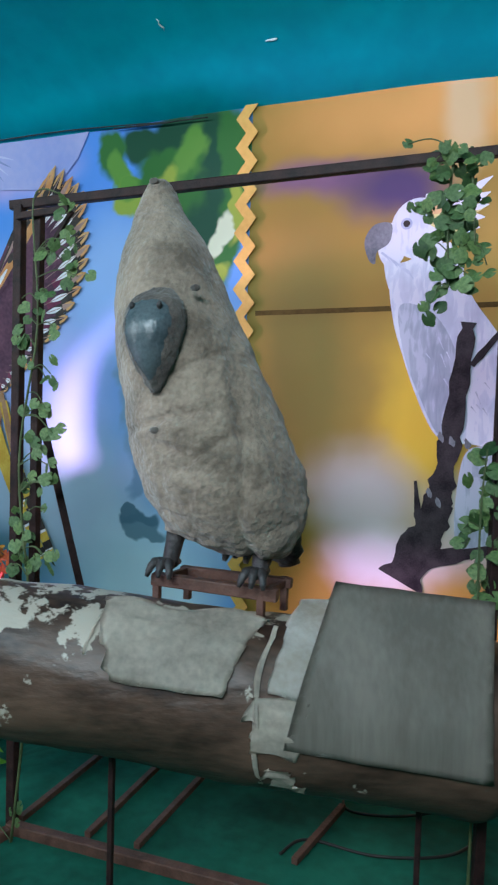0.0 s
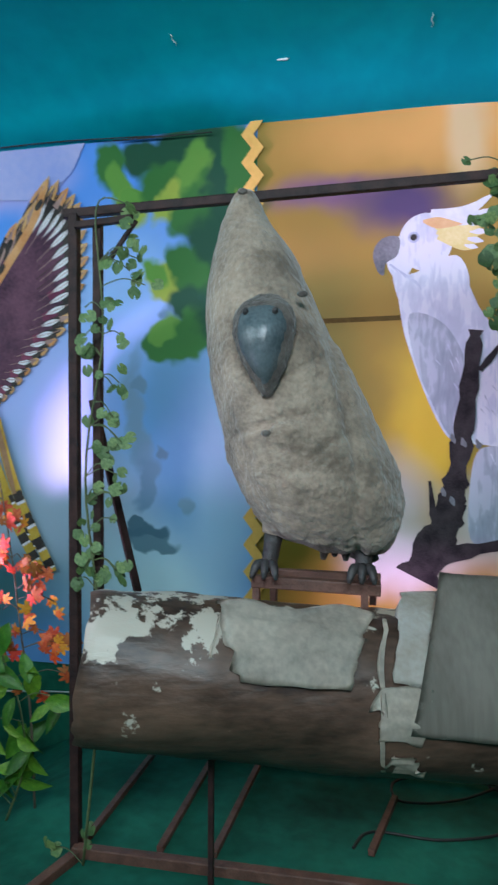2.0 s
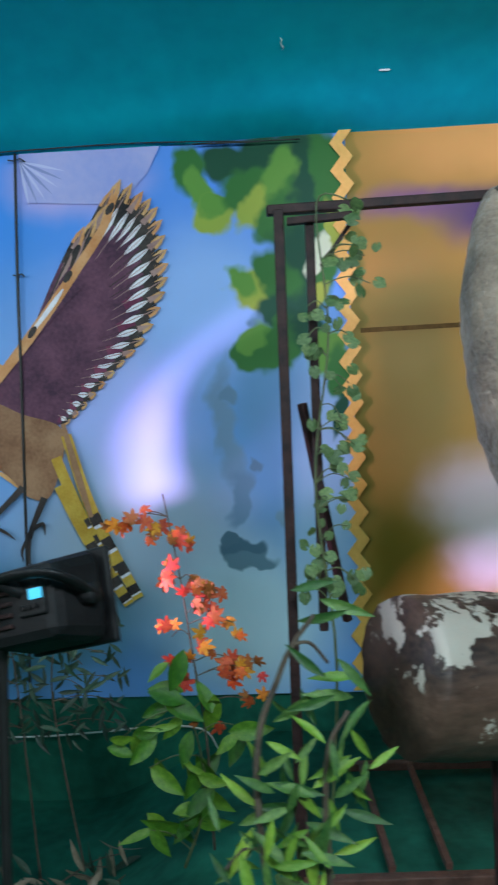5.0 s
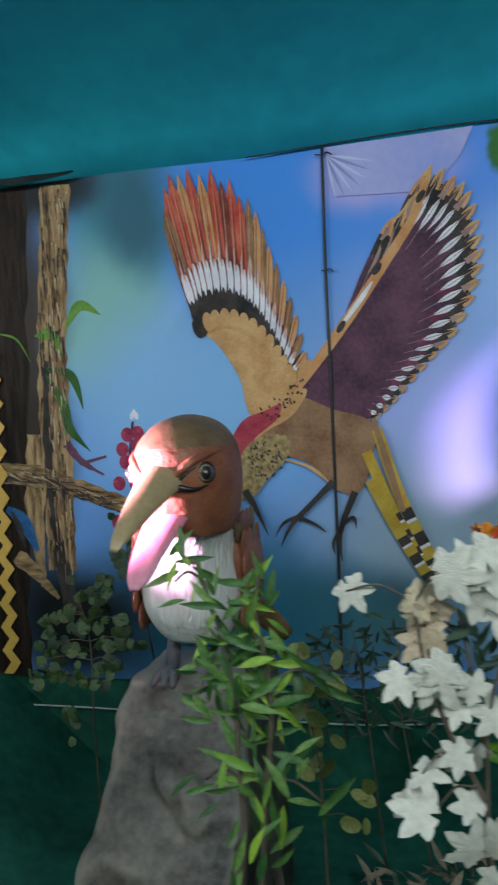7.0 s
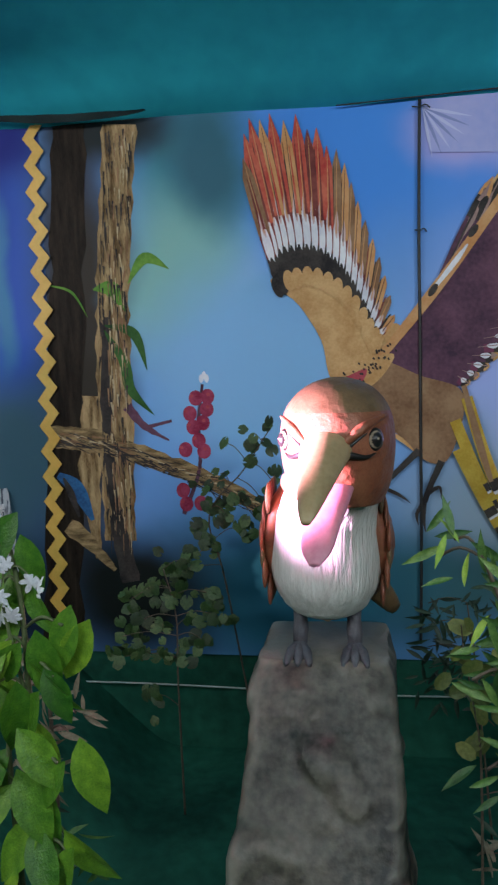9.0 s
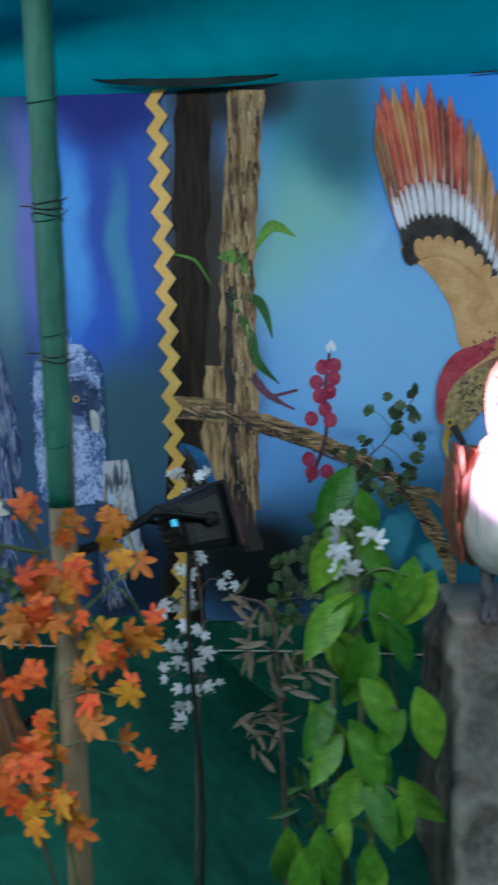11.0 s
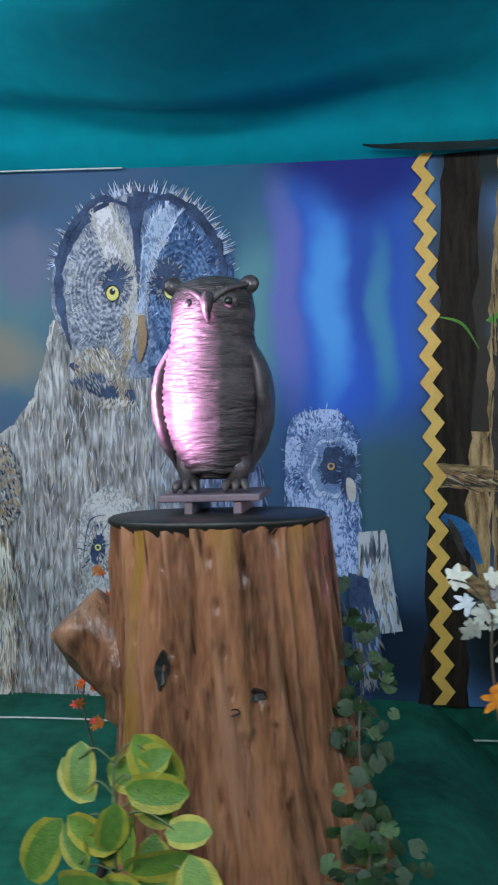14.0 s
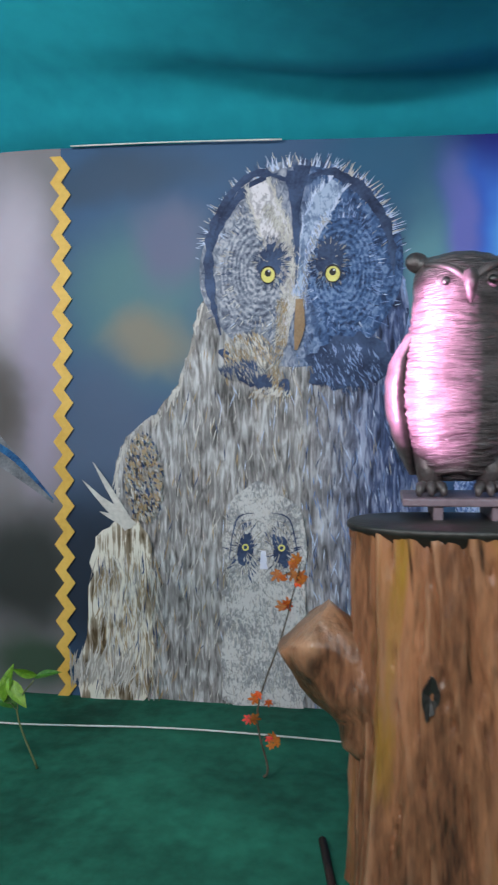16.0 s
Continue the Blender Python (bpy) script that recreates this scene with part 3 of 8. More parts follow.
for v in bm.verts:
    x, y, z = v.co
    front = min(max((2.14 - y) / 0.06, 0), 1)
    o = 0.010 * ridge(v.co * 13) + 0.004 * ridge(v.co * 27 + Vector((4, 1, 0))) + 0.003 * noise.noise(v.co * 60)
    o *= 0.55 + 0.75 * min(max((1.62 - z) / 0.2, 0), 1)
    # the folded wing stands a little proud, with a crease along its edge
    if 1.24 < z < 1.80:
        xe = np.interp(-z, [-p[0] for p in wing_edge], [p[1] for p in wing_edge])
        d = x - xe + 0.012 * noise.noise(v.co * 9)
        o += front * (0.012 / (1 + math.exp(-d / 0.010)) - 0.013 * math.exp(-(d / 0.011) ** 2))
    # fold under the beak, and one across the belly
    for z0, slope, depth, x0, x1 in ((1.548, 0.30, 0.016, 0.66, 0.92), (1.500, -0.25, 0.010, 0.74, 0.90), (1.640, 0.55, 0.010, 0.80, 0.93), (1.395, 0.7, 0.008, 0.83, 0.98)):
        d = z - (z0 + slope * (x - 0.78) + 0.012 * noise.noise(v.co * 10))
        if x0 < x < x1:
            o -= front * depth * math.exp(-(d / 0.010) ** 2) * math.sin(math.pi * (x - x0) / (x1 - x0)) ** 0.5
    moved.append(v.co + v.normal * o)
for v, p in zip(bm.verts, moved):
    v.co = p
# beak with two nostrils, set in a dark fringe
beak = [((0.780, 1.935, 1.832), 0.020, 0.020), ((0.778, 1.915, 1.812), 0.050, 0.044), ((0.779, 1.902, 1.772), 0.062, 0.060), ((0.780, 1.895, 1.722), 0.053, 0.058),
        ((0.785, 1.890, 1.676), 0.031, 0.042), ((0.788, 1.890, 1.650), 0.015, 0.022), ((0.788, 1.894, 1.630), 0.005, 0.008)]
loft(bm, smooth_rings(beak, 6), 36, 1)
rim = [((0.779, 1.934, 1.850), 0.024, 0.016), ((0.778, 1.916, 1.817), 0.063, 0.036), ((0.779, 1.906, 1.768), 0.073, 0.048), ((0.781, 1.902, 1.705), 0.058, 0.046), ((0.786, 1.902, 1.650), 0.030, 0.030), ((0.788, 1.908, 1.614), 0.012, 0.014)]
loft(bm, smooth_rings(rim, 6), 48, 2, 0.006, 60)
for sx in (-1, 1):
    ball(bm, (0.779 + 0.034 * sx, 1.866, 1.803), (0.007, 0.006, 0.009), 3, 8)
# tail, thighs, dark feet
tube(bm, catmull([(0.955, 2.20, 1.300), (0.975, 2.25, 1.240), (0.99, 2.29, 1.175)], 4), [0.06] * 5 + [0.05] * 2 + [0.03] * 2, 12, 2, True, 0.4)
for k in range(5):
    tube(bm, [(0.90 + 0.025 * k, 2.09, 1.262), (0.895 + 0.028 * k, 2.07, 1.215 + 0.01 * (k % 2))], [0.022, 0.006], 8, 2)
for a, b, c in (((0.790, 2.06, 1.340), (0.775, 2.05, 1.275), (0.765, 2.035, 1.198)), ((0.992, 2.07, 1.325), (0.994, 2.06, 1.262), (0.998, 2.045, 1.198))):
    leg = catmull([a, b, c], 4)
    tube(bm, leg[:5], [0.052, 0.048, 0.042, 0.036, 0.030], 12, 0)
    tube(bm, leg[4:], [0.025, 0.022, 0.021, 0.020, 0.020], 12, 3)
    c = Vector(c)
    for k in (-1, 0, 1):
        tube(bm, catmull([c, c + Vector((0.02 * k, -0.04, 0.012)), c + Vector((0.03 * k, -0.06, -0.02))], 3), [0.014, 0.014, 0.013, 0.012, 0.010, 0.008, 0.005], 8, 3)
    tube(bm, [c, c + Vector((0, 0.05, 0.0))], [0.014, 0.008], 8, 3)
# small dark spots on the plush, one at the fold under the beak
for p in ((0.785, 1.908, 1.530), (0.895, 1.915, 1.452), (0.862, 1.940, 1.850), (0.692, 2.045, 2.128)):
    ball(bm, p, (0.013, 0.006, 0.008), 2, 8)
statue = link("bird_statue", bm, [PLUSH, BEAK_GREY, PLUSH_DARK, CLAW])
tagged(statue, "worn grey plush bird figure with a dark glossy beak", "statue")

# kingfisher figure on a rock
K_BROWN = surf("brown_crown_paint", (0.13, 0.075, 0.035), (0.22, 0.13, 0.065), 14, 0.42, 0.3, 40)
K_RUST = surf("rust_red_paint", (0.19, 0.055, 0.03), (0.34, 0.12, 0.06), 16, 0.45, 0.7, 30)
K_WHITE = surf("white_breast_paint", (0.58, 0.56, 0.52), (0.78, 0.77, 0.74), 10, 0.5, 0.9, 26, stretch=(4, 4, 0.6))
K_BEAK = surf("horn_paint", (0.28, 0.20, 0.10), (0.42, 0.31, 0.17), 8, 0.35, 0.15, 40)
K_PINK = surf("pink_mouth_paint", (0.52, 0.18, 0.26), (0.66, 0.28, 0.36), 8, 0.4, 0.1)
K_EYE = surf("brown_eye_paint", (0.10, 0.075, 0.045), (0.17, 0.13, 0.08), 8, 0.15, 0.0)
K_BLACK = surf("black_paint", (0.008, 0.008, 0.008), (0.018, 0.016, 0.015), 8, 0.3, 0.0)
K_LEG = surf("grey_leg_paint", (0.07, 0.07, 0.085), (0.15, 0.14, 0.16), 20, 0.5, 0.6, 60)
bm = bmesh.new()
BX, BY, BZ = -1.335, 2.43, 1.02
body = [((BX, BY, 0.900), 0.045, 0.05), ((BX, BY - 0.005, 0.925), 0.105, 0.10), ((BX, BY - 0.01, 0.985), 0.148, 0.14), ((BX, BY - 0.01, 1.06), 0.158, 0.15),
        ((BX + 0.004, BY - 0.02, 1.14), 0.150, 0.14), ((BX + 0.018, BY - 0.06, 1.21), 0.134, 0.128), ((BX + 0.035, BY - 0.10, 1.26), 0.125, 0.12)]
loft(bm, smooth_rings(body, 7), 64, lambda s, a: 0 if math.pi * 1.06 < a < math.pi * 1.94 and 0.10 < s else 1)
for v in bm.verts:
    if v.co.y < BY:
        v.co += Vector((v.co.x - BX, v.co.y - BY, 0)).normalized() * 0.005 * noise.noise(Vector((v.co.x * 60, v.co.y * 60, v.co.z * 9)))
# head, turned a little, on the body
HEAD = Vector((BX + 0.045, BY - 0.125, 1.345))
TURN = Matrix.Rotation(radians(-10), 4, "Z")
hb = bmesh.new()
head = [((0, 0, -0.135), 0.112, 0.11), ((0, 0, -0.10), 0.133, 0.135), ((0, -0.004, -0.04), 0.147, 0.152), ((0, -0.008, 0.02), 0.150, 0.158), ((0, -0.006, 0.075), 0.138, 0.148),
        ((0, 0, 0.115), 0.108, 0.118), ((0, 0.004, 0.14), 0.066, 0.075), ((0, 0.006, 0.152), 0.018, 0.022)]
loft(hb, smooth_rings(head, 6), 56, lambda s, a: 3 if s > 0.56 else 2)
# angry brows, ringed eyes, a dark stripe from bill to cheek
for sx in (-1, 1):
    tube(hb, catmull([(0.040 * sx, -0.158, 0.004), (0.088 * sx, -0.134, 0.042), (0.136 * sx, -0.068, 0.066)], 5), [0.006, 0.008, 0.010, 0.011, 0.012, 0.012, 0.011, 0.009, 0.007, 0.005, 0.003], 10, 2)
    tube(hb, catmull([(0.050 * sx, -0.158, -0.004), (0.090 * sx, -0.130, 0.026), (0.126 * sx, -0.082, 0.046)], 5), [0.002, 0.003, 0.004, 0.004, 0.004, 0.004, 0.004, 0.003, 0.003, 0.002, 0.001], 8, 5)
    ball(hb, (0.107 * sx, -0.098, 0.016), (0.027, 0.027, 0.028), 5, 18)
    ball(hb, (0.112 * sx, -0.105, 0.016), (0.0215, 0.0215, 0.0225), 9, 18)
    ball(hb, (0.116 * sx, -0.110, 0.016), (0.0175, 0.0175, 0.0185), 5, 16)
    ball(hb, (0.123 * sx, -0.121, 0.018), 0.005, 9, 10)
    tube(hb, catmull([(0.055 * sx, -0.158, -0.012), (0.094 * sx, -0.134, -0.020), (0.118 * sx, -0.100, -0.012)], 4), [0.008, 0.008, 0.007, 0.006, 0.005, 0.004, 0.003, 0.002, 0.001], 8, 5)
# upper and lower bill, open
up = [((0, -0.09, 0.004), 0.076, 0.062), ((0, -0.16, -0.014), 0.064, 0.054), ((0, -0.22, -0.042), 0.051, 0.043), ((0, -0.28, -0.076), 0.037, 0.031), ((0, -0.33, -0.106), 0.023, 0.020), ((0, -0.352, -0.124), 0.010, 0.009)]


def bill(rings, mat):
    rows = []
    for c, w, h in smooth_rings(rings, 5):
        rows.append([hb.verts.new(Vector(c) + Vector((w * math.cos(a), 0, h * math.sin(a) * (1.0 if math.sin(a) > 0 else 0.35)))) for a in (2 * math.pi * k / 24 for k in range(24))])
    for r0, r1 in zip(rows, rows[1:]):
        for k in range(24):
            hb.faces.new((r0[k], r0[(k + 1) % 24], r1[(k + 1) % 24], r1[k])).material_index = mat
    hb.faces.new(rows[0][::-1]).material_index = mat
    hb.faces.new(rows[-1]).material_index = mat


bill(up, 4)
bill([((0, -0.08, -0.060), 0.070, 0.030), ((0, -0.15, -0.105), 0.060, 0.026), ((0, -0.21, -0.150), 0.048, 0.022), ((0, -0.26, -0.195), 0.036, 0.018), ((0, -0.285, -0.22), 0.012, 0.008)], 7)
hb.transform(Matrix.Translation(HEAD) @ TURN)
me = bpy.data.meshes.new("tmp")
hb.to_mesh(me)
hb.free()
bm.from_mesh(me)
bpy.data.meshes.remove(me)
# collar
tube(bm, [(BX + 0.03 + 0.128 * math.cos(a), BY - 0.09 + 0.124 * math.sin(a), 1.245 - 0.02 * math.sin(a) - 0.012 * math.sin(a * 3)) for a in (2 * math.pi * k / 24 for k in range(25))], 0.018, 8, 2, False)
# folded wings and tail
for sx in (-1, 1):
    w = [((BX + 0.10 * sx, BY + 0.10, 0.90), 0.010, 0.03), ((BX + 0.135 * sx, BY + 0.07, 0.97), 0.030, 0.075), ((BX + 0.155 * sx, BY + 0.04, 1.06), 0.040, 0.10), ((BX + 0.145 * sx, BY + 0.03, 1.15), 0.038, 0.105), ((BX + 0.11 * sx, BY + 0.02, 1.23), 0.022, 0.06)]
    loft(bm, smooth_rings(w, 6), 24, 2, 0.004, 30)
    # overlapping wing feathers
    for row in range(6):
        for col in range(4):
            z0 = 1.205 - 0.046 * row
            y0 = BY - 0.055 + 0.045 * col + 0.012 * (row % 2)
            out = BX + (0.138 + 0.040 * math.sin(math.pi * (row + 1.2) / 7.5)) * sx
            ball(bm, (out, y0, z0), (0.008, 0.030, 0.040), 2 if (row + col) % 3 else 3, 10, Matrix.Rotation(radians(-18), 4, "X"))
tube(bm, catmull([(BX + 0.06, BY + 0.10, 0.99), (BX + 0.13, BY + 0.19, 0.93), (BX + 0.21, BY + 0.28, 0.83)], 4), [0.05, 0.05, 0.048, 0.045, 0.042, 0.038, 0.034, 0.028, 0.02], 12, 3, True, 0.35)
for sx, lx in ((-1, -0.075), (1, 0.075)):
    L0 = Vector((BX + lx, BY - 0.01, 0.93))
    L1 = Vector((BX + lx * 1.05, BY - 0.03, 0.83))
    tube(bm, [L0, L0.lerp(L1, 0.4), L0.lerp(L1, 0.6), L1], [0.024, 0.020, 0.023, 0.020], 12, 8)
    for k in (-1, 0, 1):
        tube(bm, catmull([L1, L1 + Vector((0.022 * k, -0.045, -0.005)), L1 + Vector((0.034 * k, -0.085, -0.022))], 3), [0.015, 0.016, 0.015, 0.016, 0.013, 0.010, 0.005], 8, 8)
bm.transform(Matrix.Translation((BX, BY, 0.812)) @ Matrix.Diagonal((1.09, 1.25, 1.25, 1)) @ Matrix.Translation((-BX, -BY, -0.812)))
tagged(link("bird_statue", bm, [K_WHITE, K_RUST, K_RUST, K_BROWN, K_BEAK, K_BLACK, K_EYE, K_PINK, K_LEG, surf("pale_iris_paint", (0.26, 0.21, 0.15), (0.36, 0.29, 0.21), 8, 0.2, 0.0)]), "painted big-billed bird figure, white breast, open bill", "statue")

# rock pedestal
def worn_edges(m, colour, low, high):
    """Paint rubbed off along the raised edges."""
    N, L = m.node_tree.nodes, m.node_tree.links
    b = N["Principled BSDF"]
    old = b.inputs["Base Color"].links[0].from_socket
    geo, mr, mix = N.new("ShaderNodeNewGeometry"), N.new("ShaderNodeMapRange"), N.new("ShaderNodeMix")
    mix.data_type = "RGBA"
    mr.inputs["From Min"].default_value, mr.inputs["From Max"].default_value = low, high
    L.new(geo.outputs["Pointiness"], mr.inputs["Value"])
    L.new(mr.outputs[0], mix.inputs["Factor"])
    L.new(old, mix.inputs["A"])
    mix.inputs["B"].default_value = (*colour, 1)
    L.new(mix.outputs["Result"], b.inputs["Base Color"])


ROCK = surf("grey_foam_rock", (0.022, 0.020, 0.018), (0.21, 0.185, 0.15), 4.2, 0.45, 0.8, 15)
worn_edges(ROCK, (0.34, 0.31, 0.26), 0.51, 0.56)
bm = bmesh.new()
rows = []
for j in range(71):
    v = j / 70
    z = 0.0 + 0.815 * v
    e = 1 - v
    hx0, hx1 = -0.225 - 0.075 * e ** 1.2, 0.205 + 0.035 * e
    y0, y1 = 2.28 - 0.52 * e ** 1.05, 2.70
    row = []
    for k in range(120):
        a = 2 * math.pi * k / 120
        cx, cy = math.cos(a), math.sin(a)
        p = 1 / (abs(cx) ** 12 + abs(cy) ** 12) ** (1 / 12)
        x = -1.335 + (hx0 + hx1) / 2 + (hx1 - hx0) / 2 * cx * p
        y = (y0 + y1) / 2 + (y1 - y0) / 2 * cy * p
        q = Vector((x, y, z))
        o = 0.012 * noise.noise(q * 3.5) + 0.008 * noise.noise(q * 14) + 0.075 * max(0, noise.noise(q * 6 + Vector((5, 1, 2))) - 0.20)
        # carved scallops and worn ridges
        o -= 0.007 * max(0, 0.10 - abs(noise.noise(q * 4.0 + Vector((9, 3, 1))))) / 0.10
        o += 0.016 * max(0, noise.noise(q * 24)) * max(0, noise.noise(q * 4 + Vector((1, 8, 3))) + 0.1)
        if v > 0.9:
            o -= 0.02 * ((v - 0.9) / 0.1) ** 2
        row.append(bm.verts.new((x + cx * o, y + cy * o, z)))
    rows.append(row)
for r0, r1 in zip(rows, rows[1:]):
    for k in range(120):
        bm.faces.new((r0[k], r0[(k + 1) % 120], r1[(k + 1) % 120], r1[k]))
bm.faces.new(rows[-1])
bm.faces.new(rows[0][::-1])
tagged(link("rock_pedestal", bm, ROCK), "tapered block of grey artificial rock with rounded worn edges", "rock")

# owl figure
O_DARK = surf("dark_bronze_paint", (0.032, 0.026, 0.027), (0.13, 0.105, 0.11), 12, 0.30, 0.9, 34, metal=0.15, stretch=(0.8, 0.8, 4))
O_SMOOTH = surf("dark_smooth_paint", (0.032, 0.026, 0.027), (0.12, 0.096, 0.10), 12, 0.33, 0.4, 40, metal=0.15)
bm = bmesh.new()
OY = 2.20
S = 0.00169
rings = [((-3.351, 2.200, 1.523), 30 * S, 0.05), ((-3.350, 2.200, 1.546), 52 * S, 0.09), ((-3.348, 2.200, 1.610), 70 * S, 0.115), ((-3.349, 2.200, 1.694), 84 * S, 0.135), ((-3.348, 2.200, 1.778), 90 * S, 0.14),
         ((-3.345, 2.200, 1.862), 84 * S, 0.13), ((-3.341, 2.195, 1.928), 73 * S, 0.118), ((-3.337, 2.190, 1.993), 72 * S, 0.12), ((-3.336, 2.190, 2.051), 70 * S, 0.115), ((-3.336, 2.195, 2.088), 58 * S, 0.09), ((-3.337, 2.200, 2.105), 32 * S, 0.05)]
loft(bm, smooth_rings(rings, 9), 72, 0)
bm.normal_update()
for v in bm.verts:
    # rows of overlapping breast feathers
    if v.co.y < OY and v.co.z < 1.97:
        a = math.atan2(v.co.x - (-3.33), OY - v.co.y)
        v.co += v.normal * 0.0040 * math.sin(v.co.z * 290 + 1.6 * math.sin(a * 5) + 2.5 * noise.noise(v.co * 14))
    else:
        v.co += v.normal * 0.004 * noise.noise(v.co * 40)
for sx, ex, ey in ((-1, 377, 512), (1, 502, 505)):
    e = Vector((-3.447, 2.170, 2.084)) if sx < 0 else Vector((-3.226, 2.170, 2.077))
    ball(bm, e, (0.032, 0.018, 0.027), 1, 20, Matrix.Rotation(radians(-25 * sx), 4, "Y"))
    tube(bm, [e, e + Vector((-0.05 * sx, 0.01, -0.02))], [0.020, 0.028], 12, 1)
    c = Vector((-3.326, 2.080, 2.016))
    # brow, eye socket, eye
    tube(bm, catmull([c + Vector((0.008 * sx, -0.012, 0.0)), c + Vector((0.045 * sx, 0.002, 0.034)), c + Vector((0.105 * sx, 0.05, 0.055))], 4), [0.006, 0.008, 0.009, 0.010, 0.010, 0.009, 0.008, 0.007, 0.005], 10, 1)
    ball(bm, c + Vector((0.055 * sx, 0.012, 0.004)), (0.026, 0.014, 0.022), 1, 14)
    ball(bm, c + Vector((0.055 * sx, 0.001, 0.002)), (0.013, 0.008, 0.012), 2, 12)
    # wings
    w = [(Vector((-3.357, 2.240, 1.541)) + Vector((0.10 * sx, 0.02, -0.01)), 0.012, 0.03), (Vector((-3.351, 2.230, 1.626)) + Vector((0.135 * sx, 0, 0)), 0.026, 0.07), (Vector((-3.350, 2.220, 1.728)) + Vector((0.152 * sx, 0, 0)), 0.030, 0.09),
         (Vector((-3.347, 2.210, 1.829)) + Vector((0.143 * sx, 0, 0)), 0.028, 0.085), (Vector((-3.343, 2.200, 1.903)) + Vector((0.115 * sx, 0, 0)), 0.018, 0.05)]
    loft(bm, smooth_rings(w, 6), 24, 1, 0.006, 26)
    # legs and toes
    f = Vector((-3.347, 2.170, 1.528)) + Vector((0.072 * sx, 0, 0))
    tube(bm, [f + Vector((0, 0.02, 0.06)), f + Vector((0, 0.0, 0.02)), f + Vector((0, -0.005, -0.03))], [0.042, 0.036, 0.026], 14, 1)
    for k in (-1, 0, 1):
        tube(bm, catmull([f + Vector((0.012 * k, -0.01, -0.025)), f + Vector((0.026 * k, -0.045, -0.02)), f + Vector((0.032 * k, -0.062, -0.042))], 3), [0.014, 0.015, 0.015, 0.014, 0.012, 0.009, 0.005], 8, 1)
# hooked bill
c = Vector((-3.326, 2.080, 2.016))
tube(bm, catmull([c + Vector((0, 0.0, 0.02)), c + Vector((0, -0.028, 0.0)), c + Vector((0, -0.03, -0.032)), c + Vector((0, -0.016, -0.055))], 4), [0.012, 0.016, 0.018, 0.018, 0.018, 0.017, 0.016, 0.014, 0.012, 0.010, 0.008, 0.005, 0.003], 12, 1)
tagged(link("owl_statue", bm, [O_DARK, O_SMOOTH, K_BLACK]), "dark glossy owl figure with round ear tufts on a small plinth", "statue")

PLINTH = surf("mauve_board", (0.13, 0.09, 0.11), (0.20, 0.14, 0.17), 10, 0.5, 0.2)
plinth = thing("plinth", "thin mauve board plinth on two bearers over the stump", "stand", at=(-3.33, 2.2, 1.40))
lo, hi = Vector((-3.492, 2.080, 1.462)), Vector((-3.200, 2.080, 1.482))
bm = bmesh.new()
box(bm, (lo.x + 3.33, -0.13, lo.z - 1.40), (hi.x + 3.33, 0.13, hi.z - 1.40), 0, 0.004)
part("top", bm, PLINTH, plinth, smooth=False)
for dx in (-0.075, 0.065):
    bm = bmesh.new()
    box(bm, (dx - 0.012, -0.12, 1.41 - 1.40), (dx + 0.012, 0.12, lo.z - 1.40), 0, 0.003)
    part("bearer", bm, PLINTH, plinth, smooth=False)

# the stump
BARK = surf("painted_stump_bark", (0.050, 0.020, 0.013), (0.39, 0.165, 0.082), 3.0, 0.28, 0.8, 18, stretch=(2.8, 2.8, 0.55))
N_, L_ = BARK.node_tree.nodes, BARK.node_tree.links
bs_ = N_["Principled BSDF"]
old_ = bs_.inputs["Base Color"].links[0].from_socket
for sc_, lo_, hi_, col_ in ((2.6, 0.58, 0.75, (0.32, 0.17, 0.025, 1)), (9.0, 0.62, 0.72, (0.04, 0.018, 0.010, 1)), (3.4, 0.56, 0.75, (0.34, 0.16, 0.10, 1))):
    nz_, mr_, mx_ = N_.new("ShaderNodeTexNoise"), N_.new("ShaderNodeMapRange"), N_.new("ShaderNodeMix")
    mx_.data_type = "RGBA"
    nz_.inputs["Scale"].default_value, nz_.inputs["Detail"].default_value, nz_.inputs["Distortion"].default_value = sc_, 6, 0.6
    mr_.inputs["From Min"].default_value, mr_.inputs["From Max"].default_value = lo_, hi_
    L_.new(N_["Mapping"].outputs[0], nz_.inputs["Vector"])
    L_.new(nz_.outputs[0], mr_.inputs["Value"])
    L_.new(mr_.outputs[0], mx_.inputs["Factor"])
    L_.new(old_, mx_.inputs["A"])
    mx_.inputs["B"].default_value = col_
    old_ = mx_.outputs["Result"]
L_.new(old_, bs_.inputs["Base Color"])
worn_edges(BARK, (0.42, 0.22, 0.13), 0.52, 0.58)
STUMP_CUT = surf("black_rim_and_hole_shade", (0.012, 0.011, 0.010), (0.03, 0.027, 0.025), 10, 0.45, 0.2)
stump = thing("tree_stump", "large painted artificial tree stump in orange and brown bark", "stump", at=(-3.32, 2.13, 0.47))
STX, STY = -3.325, 2.17
TOP_Z = 1.414
bm = bmesh.new()
rows = []
